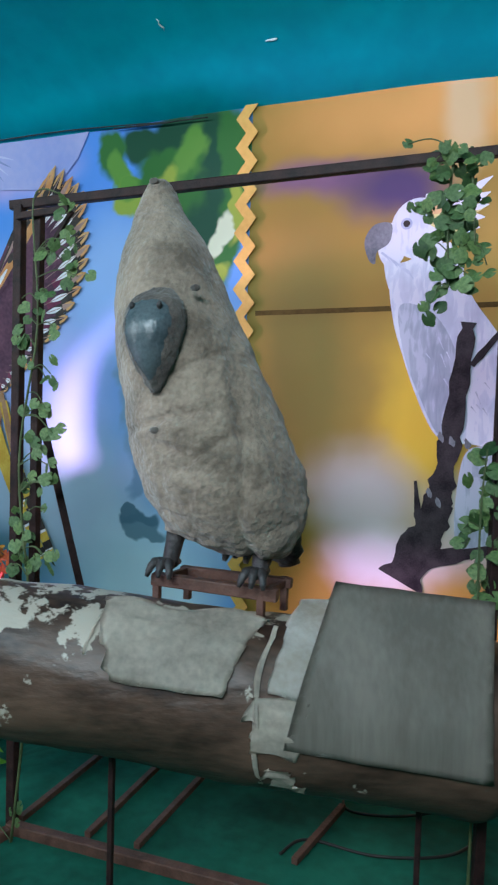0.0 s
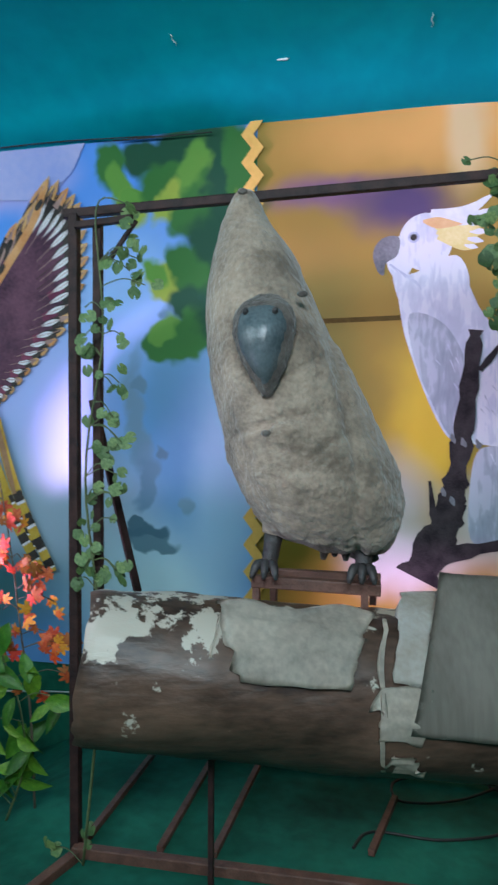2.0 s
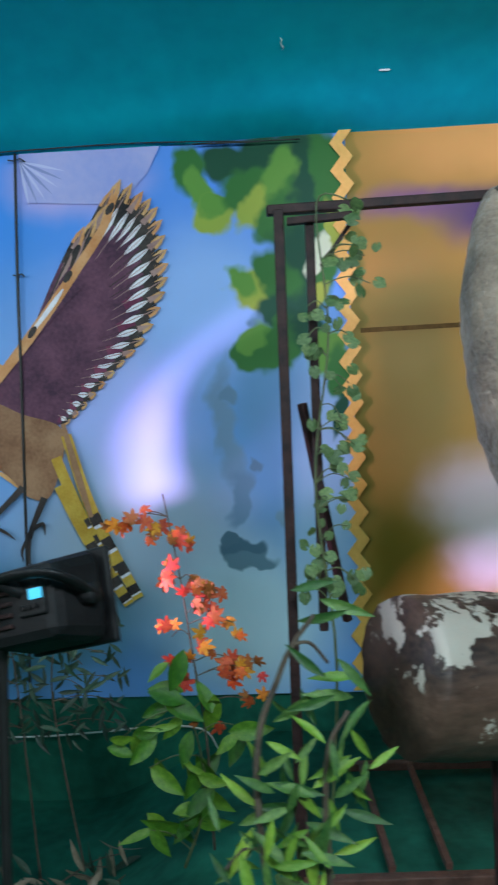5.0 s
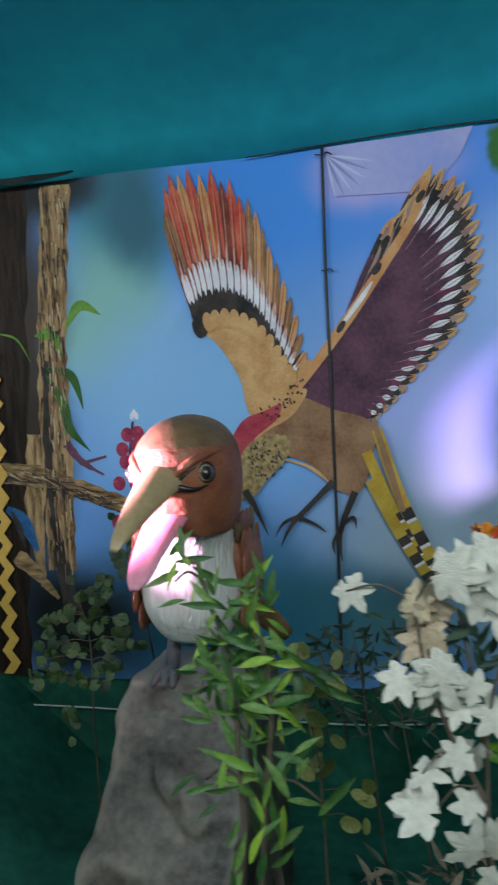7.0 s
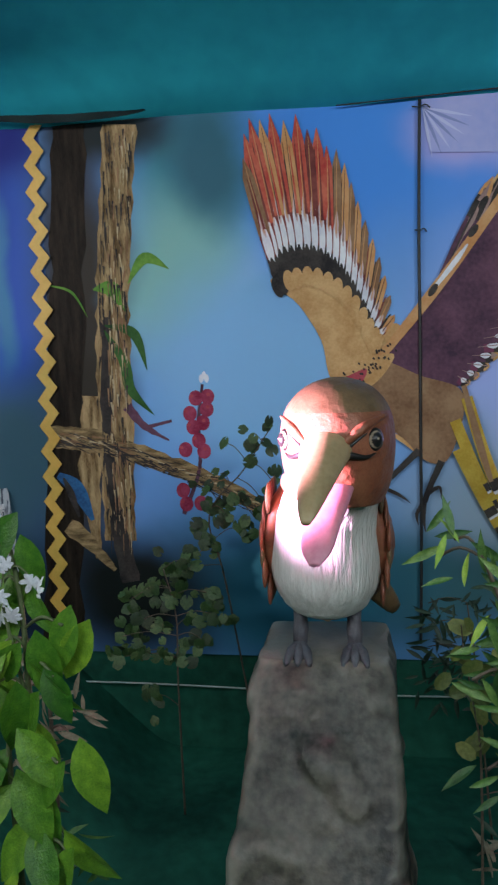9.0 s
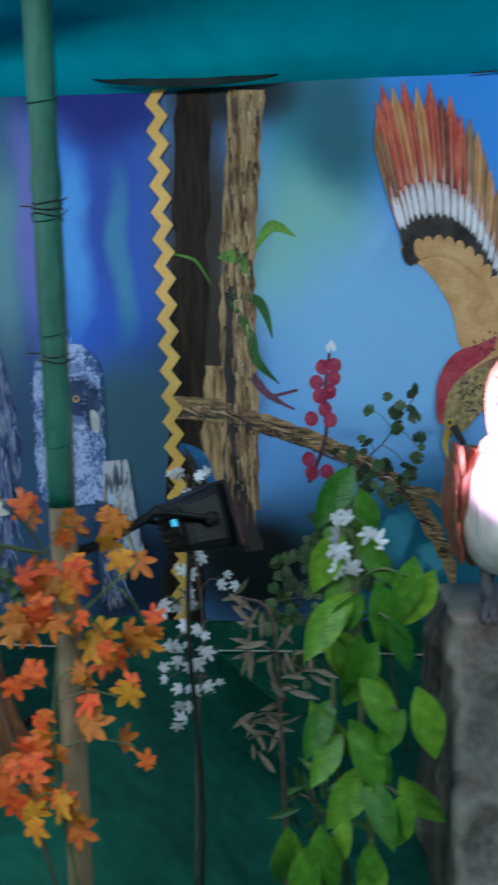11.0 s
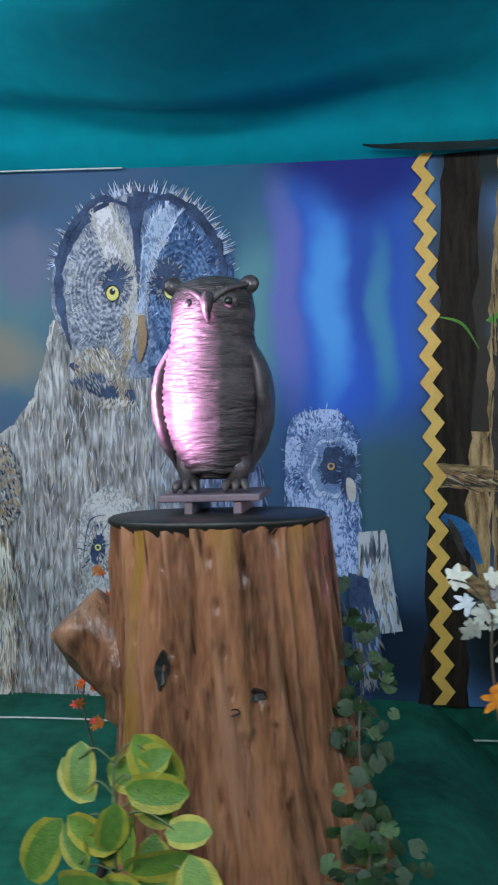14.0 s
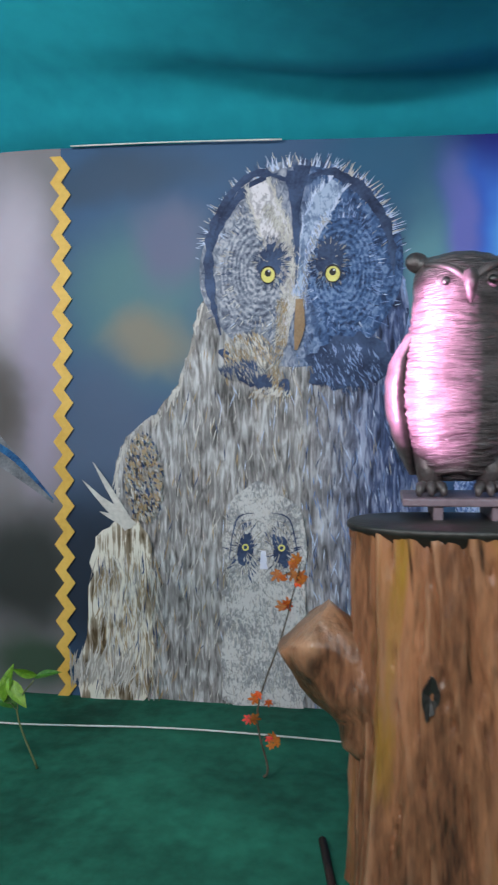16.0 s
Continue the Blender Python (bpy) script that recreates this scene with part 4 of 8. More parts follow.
for j in range(81):
    v = j / 80
    z = 0.44 + (TOP_Z - 0.44) * v
    e = 1 - v
    r = 0.292 + 0.03 * e + 0.06 * e ** 3
    cx = STX + 0.06 * e ** 1.3
    row = []
    for k in range(200):
        a = 2 * math.pi * k / 200
        q = Vector((math.cos(a) * 2.2, math.sin(a) * 2.2, z * 0.55))
        rr = r * (1 + 0.05 * noise.noise(q * 1.7) + 0.10 * abs(noise.noise(q * 2.6 + Vector((0.6 * z, 0, 0)))) - 0.03) + 0.009 * noise.noise(Vector((math.cos(a) * 9 + z * 2, math.sin(a) * 9, z * 4)))
        # slabs of bark with sharp cracks between, running a little askew
        w = Vector((math.cos(a) * 4.6 + 0.5 * z, math.sin(a) * 4.6, z * 1.1))
        w += 0.35 * noise.noise_vector(Vector((math.cos(a) * 3, math.sin(a) * 3, z * 3)))
        crack = abs(noise.noise(w * 1.25))
        rr += 0.032 * min(crack / 0.09, 1) + 0.008 * noise.noise(w * 5) - 0.020
        rr += 0.03 * e ** 3 * math.sin(a * 5 + 1)
        zz = z + (0.014 * noise.noise(Vector((math.cos(a) * 4, math.sin(a) * 4, 0))) if j == 80 else 0)
        row.append(bm.verts.new((cx + rr * math.cos(a) + 3.32, STY - 0.095 + 0.67 * rr * math.sin(a) - 2.13, zz - 0.47)))
    rows.append(row)
for r0, r1 in zip(rows, rows[1:]):
    for k in range(200):
        bm.faces.new((r0[k], r0[(k + 1) % 200], r1[(k + 1) % 200], r1[k]))
bark = part("bark", bm, BARK, stump)
bm = bmesh.new()
rr = []
for rad, z in ((0.27, TOP_Z - 0.03), (0.300, TOP_Z - 0.004), (0.306, TOP_Z + 0.002), (0.306, TOP_Z + 0.010), (0.300, TOP_Z + 0.014)):
    rr.append([bm.verts.new((STX + rad * math.cos(a) + 3.32, STY - 0.095 + 0.67 * rad * math.sin(a) - 2.13, z - 0.47 + 0.002 * math.sin(a * 3))) for a in (2 * math.pi * k / 64 for k in range(64))])
for p, q in zip(rr, rr[1:]):
    for k in range(64):
        bm.faces.new((p[k], p[(k + 1) % 64], q[(k + 1) % 64], q[k]))
bm.faces.new(rr[-1])
part("rim", bm, STUMP_CUT, stump, "black metal plate on top")
# sawn side branch
bm = bmesh.new()
p0, p1 = Vector((-3.44, 2.10, 0.86)) - Vector((-3.32, 2.13, 0.47)), Vector((-3.736, 2.040, 1.161)) - Vector((-3.32, 2.13, 0.47))
rings = tube(bm, catmull([p0, p0.lerp(p1, 0.5) + Vector((0, 0, -0.012)), p1], 6), [0.18, 0.17, 0.16, 0.15, 0.138, 0.128, 0.118, 0.110, 0.105, 0.10, 0.096, 0.093, 0.090], 44)
for v in bm.verts:
    v.co += 0.022 * Vector((noise.noise(v.co * 12), noise.noise(v.co * 16 + Vector((3, 0, 0))), noise.noise(v.co * 16 + Vector((0, 4, 0)))))
part("branch_stub", bm, BARK, stump)
# jagged black plates nearly flush with the bark paint the shade inside holes
for n, (hp, hw, hh) in enumerate((((-3.439, 1.885, 1.056), 0.020, 0.050), ((-3.151, 1.930, 1.075), 0.020, 0.070), ((-3.205, 1.885, 0.993), 0.030, 0.014), ((-3.253, 1.870, 0.955), 0.018, 0.010))):
    bm = bmesh.new()
    o = Vector(hp) - Vector((-3.32, 2.143, 0.47))
    rim = []
    for k in range(22):
        a = 2 * math.pi * k / 22
        g = (abs(math.cos(a)) ** 1.4 + abs(math.sin(a)) ** 1.4) ** (-1 / 1.4) * (1 + 0.35 * noise.noise(Vector((math.cos(a) * 2.2, math.sin(a) * 2.2, n * 7.3))))
        rim.append((o.x + hw * g * math.cos(a) + 0.25 * hw * math.sin(a), o.z + hh * g * math.sin(a)))
    back = [bm.verts.new((x, o.y + 0.02, z)) for x, z in rim]
    front = [bm.verts.new((x, o.y + 0.004 * noise.noise(Vector((x * 40, z * 40, 0))), z)) for x, z in rim]
    mid = bm.verts.new((o.x, o.y + 0.012, o.z))
    for k in range(22):
        bm.faces.new((back[k], back[(k + 1) % 22], front[(k + 1) % 22], front[k]))
        bm.faces.new((front[k], front[(k + 1) % 22], mid))
    bmesh.ops.recalc_face_normals(bm, faces=bm.faces[:])
    part("painted_hole", bm, STUMP_CUT, bark, smooth=False)
bm = bmesh.new()
for a, b in (((-3.62, 1.80), (-3.02, 1.78)), ((-3.02, 1.78), (-2.92, 2.30)), ((-3.62, 1.80), (-3.72, 2.3))):
    tube(bm, [(a[0] + 3.32, a[1] - 2.13, 0.005), (b[0] + 3.32, b[1] - 2.13, 0.005)], 0.012, 6)
part("base_frame", bm, IRON, stump, "thin dark iron base frame")

# ---- what is printed on the banners: flat shapes ----
P_RED = surf("ink_red_feather", (0.46, 0.045, 0.04), (0.64, 0.16, 0.10), 9, 0.55, 0)
P_TAN = surf("ink_tan", (0.50, 0.26, 0.10), (0.68, 0.42, 0.20), 10, 0.55, 0)
P_TIP = surf("ink_orange_tip", (0.55, 0.24, 0.09), (0.66, 0.36, 0.17), 10, 0.55, 0)
P_WHITE = surf("ink_white", (0.62, 0.62, 0.70), (0.82, 0.82, 0.86), 9, 0.55, 0)
P_DARK = surf("ink_dark", (0.022, 0.020, 0.022), (0.07, 0.06, 0.055), 12, 0.55, 0)
P_PURPLE = surf("ink_dark_purple", (0.06, 0.030, 0.055), (0.16, 0.07, 0.11), 7, 0.55, 0)
P_BROWN = surf("ink_brown", (0.20, 0.10, 0.055), (0.36, 0.21, 0.12), 8, 0.55, 0)
P_NAPE = surf("ink_crimson", (0.34, 0.035, 0.06), (0.50, 0.09, 0.11), 12, 0.55, 0)
P_BUFF = surf("ink_buff_spots", (0.16, 0.11, 0.05), (0.48, 0.36, 0.17), 42, 0.55, 0)
P_YELLOW = surf("ink_yellow", (0.42, 0.25, 0.03), (0.60, 0.42, 0.08), 10, 0.55, 0)
P_BARK = surf("ink_bark", (0.10, 0.055, 0.022), (0.48, 0.33, 0.17), 9, 0.55, 0, stretch=(5, 1, 0.8))
P_BRANCH = surf("ink_branch", (0.07, 0.045, 0.022), (0.44, 0.30, 0.15), 13, 0.55, 0, stretch=(1, 1, 4))
P_GREEN = surf("ink_leaf_green", (0.05, 0.17, 0.025), (0.18, 0.38, 0.07), 6, 0.55, 0)
P_DKGREEN = surf("ink_leaf_dark", (0.015, 0.07, 0.02), (0.05, 0.15, 0.04), 6, 0.55, 0)
P_BERRY = surf("ink_berry", (0.22, 0.015, 0.05), (0.42, 0.07, 0.13), 14, 0.55, 0)
P_BLUE = surf("ink_bird_blue", (0.015, 0.05, 0.14), (0.03, 0.16, 0.36), 10, 0.55, 0)
P_GREY = surf("ink_grey", (0.10, 0.11, 0.13), (0.24, 0.25, 0.28), 9, 0.55, 0)
P_SNOW = surf("ink_white_plumage", (0.60, 0.64, 0.80), (0.86, 0.87, 0.93), 3.5, 0.55, 0)
P_SHADE = surf("ink_grey_blue_plumage", (0.34, 0.40, 0.58), (0.60, 0.64, 0.78), 4, 0.55, 0)
O_GREY = surf("ink_owl_grey", (0.19, 0.185, 0.19), (0.40, 0.38, 0.36), 9, 0.55, 0, stretch=(2.5, 1, 0.6))
O_LIGHT = surf("ink_owl_light", (0.40, 0.39, 0.39), (0.62, 0.60, 0.58), 9, 0.55, 0)
O_TAN = surf("ink_owl_tan", (0.22, 0.155, 0.09), (0.42, 0.32, 0.21), 9, 0.55, 0)
O_NAVY = surf("ink_owl_navy", (0.02, 0.03, 0.07), (0.06, 0.10, 0.20), 9, 0.55, 0)
O_BLUE = surf("ink_owl_blue", (0.10, 0.17, 0.36), (0.26, 0.36, 0.62), 9, 0.55, 0)
O_PALE = surf("ink_owl_pale_blue", (0.34, 0.44, 0.66), (0.58, 0.66, 0.84), 9, 0.55, 0)

LAYER = [0.0]


def print_plumage(name, left, right, x0, x1, stretch=(60, 1, 9), rings=None, coarse=0.5):
    """Printed photograph of plumage: streaks or rings in three tones, turning from one set to another across the picture."""
    m = bpy.data.materials.new("ink_" + name)
    m.use_nodes = True
    N, L = m.node_tree.nodes, m.node_tree.links
    b = N["Principled BSDF"]
    tc, mp = N.new("ShaderNodeTexCoord"), N.new("ShaderNodeMapping")
    mp.inputs["Scale"].default_value = stretch
    fine, big, add = N.new("ShaderNodeTexNoise"), N.new("ShaderNodeTexNoise"), N.new("ShaderNodeMath")
    fine.inputs["Scale"].default_value, fine.inputs["Detail"].default_value, fine.inputs["Distortion"].default_value = 1.0, 5, 0.9
    big.inputs["Scale"].default_value, big.inputs["Detail"].default_value = 7.0, 3
    L.new(tc.outputs["Object"], mp.inputs["Vector"])
    L.new(mp.outputs[0], fine.inputs["Vector"])
    L.new(tc.outputs["Object"], big.inputs["Vector"])
    add.operation = "MULTIPLY_ADD"
    add.inputs[1].default_value = coarse
    L.new(big.outputs[0], add.inputs[0])
    L.new(fine.outputs[0], add.inputs[2])
    fac, mid = add.outputs[0], 0.5 + 0.5 * coarse
    if rings:
        cx, cz, rx, rz, count = rings
        place, wave, mul = N.new("ShaderNodeMapping"), N.new("ShaderNodeTexWave"), N.new("ShaderNodeMath")
        place.vector_type = "TEXTURE"
        place.inputs["Location"].default_value, place.inputs["Scale"].default_value = (cx, 0, cz), (rx, 1e6, rz)
        wave.wave_type, wave.rings_direction = "RINGS", "SPHERICAL"
        wave.inputs["Scale"].default_value, wave.inputs["Distortion"].default_value = count * 0.314, 2.2
        wave.inputs["Detail"].default_value, wave.inputs["Detail Scale"].default_value = 3, 3.0
        L.new(tc.outputs["Object"], place.inputs["Vector"])
        L.new(place.outputs[0], wave.inputs["Vector"])
        mul.operation = "MULTIPLY_ADD"
        mul.inputs[1].default_value = 0.15
        L.new(wave.outputs["Fac"], mul.inputs[0])
        L.new(fac, mul.inputs[2])
        fac, mid = mul.outputs[0], mid + 0.075
    cols = []
    for tones in (left, right):
        ramp = N.new("ShaderNodeValToRGB")
        e = ramp.color_ramp.elements
        e[0].position, e[1].position = mid - 0.20, mid + 0.20
        e[0].color, e[1].color = (*tones[0], 1), (*tones[2], 1)
        c = e.new(mid)
        c.color = (*tones[1], 1)
        L.new(fac, ramp.inputs[0])
        cols.append(ramp.outputs[0])
    sep, mr, mix = N.new("ShaderNodeSeparateXYZ"), N.new("ShaderNodeMapRange"), N.new("ShaderNodeMix")
    mr.interpolation_type, mix.data_type = "SMOOTHSTEP", "RGBA"
    mr.inputs["From Min"].default_value, mr.inputs["From Max"].default_value = x0, x1
    L.new(tc.outputs["Object"], sep.inputs[0])
    L.new(sep.outputs["X"], mr.inputs["Value"])
    L.new(mr.outputs[0], mix.inputs["Factor"])
    L.new(cols[0], mix.inputs["A"])
    L.new(cols[1], mix.inputs["B"])
    L.new(mix.outputs["Result"], b.inputs["Base Color"])
    b.inputs["Roughness"].default_value, b.inputs["Specular IOR Level"].default_value = 0.55, 0.10
    return m


def shape(bm, pts, mat=0, step=0.00004):
    """One flat shape in the banner's plane, a hair in front of the one before."""
    LAYER[0] += step
    y = WALL_Y - 0.0012 - LAYER[0]
    f = bm.faces.new([bm.verts.new((p[0], y, p[1])) for p in pts])
    f.normal_update()
    if f.normal.y > 0:
        f.normal_flip()
    f.material_index = mat


def outline(pts, n=6, rough=0.0):
    out = catmull([(p[0], p[1], 0) for p in pts], n, True)
    return [(p.x + rough * noise.noise(p * 30), p.y + rough * noise.noise(p * 30 + Vector((9, 0, 0)))) for p in out]


def oval(cx, cz, rx, rz, turn=0.0, n=28, rough=0.0):
    c, s = math.cos(radians(turn)), math.sin(radians(turn))
    out = []
    for k in range(n):
        a = 2 * math.pi * k / n
        r = 1 + rough * noise.noise(Vector((math.cos(a) * 2 + cx * 7, math.sin(a) * 2, cz)))
        x, z = rx * r * math.cos(a), rz * r * math.sin(a)
        out.append((cx + c * x - s * z, cz + s * x + c * z))
    return out


def ribbon(pts, widths, n=6, rough=0.0):
    """Outline of a tapered stroke along a smooth line."""
    c = catmull([(p[0], p[1], 0) for p in pts], n)
    w = catmull([(v, 0, 0) for v in widths], n) if len(widths) == len(pts) else [Vector((widths[0] + (widths[-1] - widths[0]) * i / (len(c) - 1), 0, 0)) for i in range(len(c))]
    L, R = [], []
    for i, p in enumerate(c):
        d = (c[min(i + 1, len(c) - 1)] - c[max(i - 1, 0)]).normalized()
        nrm = Vector((-d.y, d.x, 0))
        h = max(w[i].x, 0.0004) / 2 * (1 + rough * noise.noise(p * 25))
        L.append((p.x + nrm.x * h, p.y + nrm.y * h))
        R.append((p.x - nrm.x * h, p.y - nrm.y * h))
    return L + R[::-1]


def plume(bm, base, tip, w, bands, bend=0.0):
    """A feather as bands (share of length, material) from base to tip."""
    b, t = Vector(base), Vector(tip)
    d = t - b
    nrm = Vector((-d.y, d.x)).normalized()
    LAYER[0] += 0.00004
    y = WALL_Y - 0.0012 - LAYER[0]

    def at(s, side):
        wid = w * (0.55 + 0.45 * min(s * 2.2, 1)) * math.sqrt(max(1 - max(s - 0.72, 0) ** 2 / 0.0785, 0.0))
        p = b + d * s + nrm * (bend * math.sin(s * 3.14) + side * wid / 2)
        return bm.verts.new((p.x, y, p.y))
    s0 = 0.0
    for s1, mat in bands:
        n = max(2, int((s1 - s0) * 8))
        prev = None
        for i in range(n + 1):
            s = s0 + (s1 - s0) * i / n
            row = (at(s, -1), at(s, 1))
            if prev:
                f = bm.faces.new((prev[0], prev[1], row[1], row[0]))
                f.normal_update()
                if f.normal.y > 0:
                    f.normal_flip()
                f.material_index = mat
            prev = row
        s0 = s1


def printed(name, bm, mats, parent, label=""):
    return part(name, bm, mats, parent, label, smooth=False)


def printed_stuff(name, bm, mats, parent, label=""):
    return tagged(printed(name, bm, mats, parent, label), kind="stuff")


def along(curve, s):
    """A point at share s of a polyline."""
    i = min(int(s * (len(curve) - 1)), len(curve) - 2)
    f = s * (len(curve) - 1) - i
    return tuple(a + (b - a) * f for a, b in zip(curve[i], curve[i + 1]))


def line2(pts, n=8):
    return [(p.x, p.y) for p in catmull([(a, b, 0) for a, b in pts], n)]


# trunk, branch and berries
LAYER[0] = 0.0
B = BAN_FLIGHT
bm = bmesh.new()
shape(bm, ribbon([(-2.459, 2.815), (-2.520, 1.821), (-2.603, 0.451)], [0.15, 0.16, 0.2], 10, 0.3), 0)
printed("printed_shadow_trunk", bm, surf("ink_shaded_bark", (0.007, 0.005, 0.004), (0.034, 0.024, 0.017), 7, 0.55, 0, stretch=(5, 1, 0.6)), B)
bm = bmesh.new()
shape(bm, ribbon([(-2.230, 2.792), (-2.291, 2.076), (-2.302, 1.539), (-2.303, 0.968)], [0.16, 0.15, 0.16, 0.14], 12, 0.22), 0)
shape(bm, ribbon([(-2.417, 1.625), (-2.434, 1.271), (-2.411, 0.886)], [0.06, 0.10, 0.03], 8, 0.6), 0)
printed("printed_tree_trunk", bm, P_BARK, B)
bm = bmesh.new()
shape(bm, ribbon([(-2.328, 1.971), (-2.344, 1.595), (-2.327, 1.159), (-2.262, 0.778)], [0.02, 0.05, 0.045, 0.10], 8, 0.5), 0)
shape(bm, ribbon([(-2.626, 1.448), (-2.375, 1.416), (-2.127, 1.333), (-1.854, 1.224), (-1.583, 1.052), (-1.412, 0.766), (-1.377, 0.609)], [0.10, 0.10, 0.085, 0.075, 0.07, 0.06, 0.02], 8, 0.4), 1)
shape(bm, ribbon([(-1.583, 1.039), (-1.458, 1.023), (-1.335, 0.867)], [0.05, 0.045, 0.01], 6, 0.4), 1)
shape(bm, ribbon([(-2.548, 1.038), (-2.460, 0.968), (-2.333, 0.832)], [0.07, 0.06, 0.02], 8, 0.5), 1)
shape(bm, ribbon([(-2.247, 1.575), (-2.171, 1.485), (-2.060, 1.419)], [0.045, 0.03, 0.006], 6, 0.5), 2)
shape(bm, ribbon([(-2.171, 1.477), (-2.045, 1.506)], [0.02, 0.014], 6, 0.5), 2)
printed("printed_branch", bm, [P_DARK, P_BRANCH, P_PURPLE], B)
bm = bmesh.new()
shape(bm, ribbon([(-1.902, 1.663), (-1.925, 1.490), (-1.927, 1.290), (-2.005, 1.089)], [0.012, 0.018, 0.016, 0.02], 6), 1)
for k in range(3):
    shape(bm, oval(-1.894 + 0.012 * (k - 1), 1.687 + 0.014 * (k % 2), 0.010, 0.018), 2)
stalk = printed("printed_berry_stalk", bm, [P_BERRY, P_PURPLE, P_SNOW], B)
for px, pz in ((-1.946, 1.603), (-1.871, 1.608), (-1.974, 1.536), (-1.876, 1.553), (-1.961, 1.476), (-1.895, 1.494), (-1.938, 1.416), (-1.999, 1.377), (-1.894, 1.369), (-2.016, 1.196), (-2.003, 1.135), (-1.937, 1.138)):
    bm = bmesh.new()
    shape(bm, oval(px + (0.012 if px < -1.93 else -0.010), pz, 0.031, 0.034, n=18), 0)
    shape(bm, oval(px - 0.006, pz + 0.010, 0.009, 0.008, n=10), 1)
    printed("printed_berry", bm, [P_BERRY, P_NAPE], stalk)
for pts, w, m in (([(-2.219, 2.113), (-2.140, 2.218), (-2.032, 2.166)], 0.05, P_GREEN), ([(-2.380, 2.094), (-2.294, 2.091), (-2.236, 1.992)], 0.07, P_GREEN), ([(-2.338, 1.935), (-2.203, 1.894), (-2.148, 1.732)], 0.045, P_DKGREEN),
                  ([(-2.346, 1.923), (-2.253, 1.773), (-2.226, 1.648), (-2.124, 1.533)], 0.045, P_DKGREEN), ([(-2.577, 2.120), (-2.479, 2.085), (-2.411, 1.974)], 0.012, P_GREEN)):
    bm = bmesh.new()
    n = len(pts)
    shape(bm, ribbon(pts, [0.006] + [w] * (n - 2) + [0.002], 8), 0)
    printed("printed_leaf", bm, m, B)
bm = bmesh.new()
shape(bm, ribbon([(-2.585, 1.270), (-2.499, 1.204), (-2.430, 1.062)], [0.03, 0.075, 0.02], 8), 0)
shape(bm, ribbon([(-2.560, 1.257), (-2.526, 1.179), (-2.493, 1.076)], [0.01, 0.035, 0.01], 8), 1)
printed("printed_blue_bird", bm, [P_BLUE, P_DARK], B)

bm = bmesh.new()
for _ in range(420):
    q = along([(-2.231, 2.774), (-2.291, 2.076), (-2.302, 1.539), (-2.301, 0.996)], random.random())
    u = random.uniform(-0.065, 0.065)
    L = random.uniform(0.03, 0.10)
    LAYER[0] += 0.000002
    shape(bm, ribbon([(q[0] + u, q[1]), (q[0] + u + random.gauss(0, 0.004), q[1] - L)], [random.uniform(0.003, 0.010), 0.001], 2), random.choice((0, 0, 1, 2)) if u > -0.03 else 0, 0.000003)
for _ in range(260):
    q = along([(-2.601, 1.440), (-2.375, 1.408), (-2.127, 1.326), (-1.854, 1.217), (-1.583, 1.044), (-1.425, 0.792)], random.random())
    L = random.uniform(0.03, 0.08)
    u = random.uniform(-0.035, 0.035)
    LAYER[0] += 0.000002
    shape(bm, ribbon([(q[0], q[1] + u), (q[0] + L, q[1] + u - L * random.uniform(0.1, 0.6))], [random.uniform(0.003, 0.010), 0.001], 2), random.choice((0, 1, 2)) if u > 0 else 0, 0.000003)
printed_stuff("printed_bark_streak", bm, [P_DARK, surf("ink_pale_bark", (0.45, 0.34, 0.20), (0.62, 0.50, 0.32), 9, 0.55, 0), P_BROWN], B)

# lilac patch paints a reflection along the top edge, with creases at the string
bm = bmesh.new()
shape(bm, [(-0.955, 2.80), (-0.945, 2.70), (-0.915, 2.575), (-0.60, 2.555), (-0.50, 2.575), (-0.40, 2.68), (-0.34, 2.80)], 0)
for k in range(7):
    a = -0.25 - 0.19 * k
    shape(bm, ribbon([(-0.95, 2.755), (-0.95 + 0.10 * math.cos(a), 2.755 + 0.10 * math.sin(a)), (-0.95 + 0.20 * math.cos(a), 2.755 + 0.20 * math.sin(a))], [0.002, 0.012, 0.001], 5), 1 + k % 2)
printed_stuff("painted_reflection", bm, [surf("ink_lilac", (0.30, 0.36, 0.74), (0.42, 0.44, 0.76), 3, 0.45, 0), surf("ink_pale_lilac", (0.48, 0.52, 0.82), (0.56, 0.58, 0.84), 3, 0.45, 0), surf("ink_dusk_lilac", (0.20, 0.24, 0.52), (0.26, 0.30, 0.58), 3, 0.45, 0)], B, "lilac patch painting a reflection along the banner's top edge")
# the bird in flight
bm = bmesh.new()
tips = line2([(-1.715, 2.645), (-1.671, 2.761), (-1.578, 2.780), (-1.459, 2.774), (-1.366, 2.715), (-1.278, 2.617), (-1.219, 2.438), (-1.152, 2.260), (-1.098, 2.083), (-1.062, 1.904)])
bases = line2([(-1.558, 2.076), (-1.504, 2.102), (-1.416, 2.110), (-1.327, 2.072), (-1.249, 1.997), (-1.188, 1.893), (-1.149, 1.821)])
shape(bm, outline([(-1.590, 2.094), (-1.442, 2.129), (-1.303, 2.050), (-1.183, 1.905), (-1.053, 1.884), (-1.089, 1.763), (-1.194, 1.670), (-1.336, 1.665), (-1.379, 1.831), (-1.475, 1.989)]), 3)
def share(i, n, k):
    """Point at share k of the feather i of n."""
    return along([along(bases, i / n), along(tips, i / n)], k)


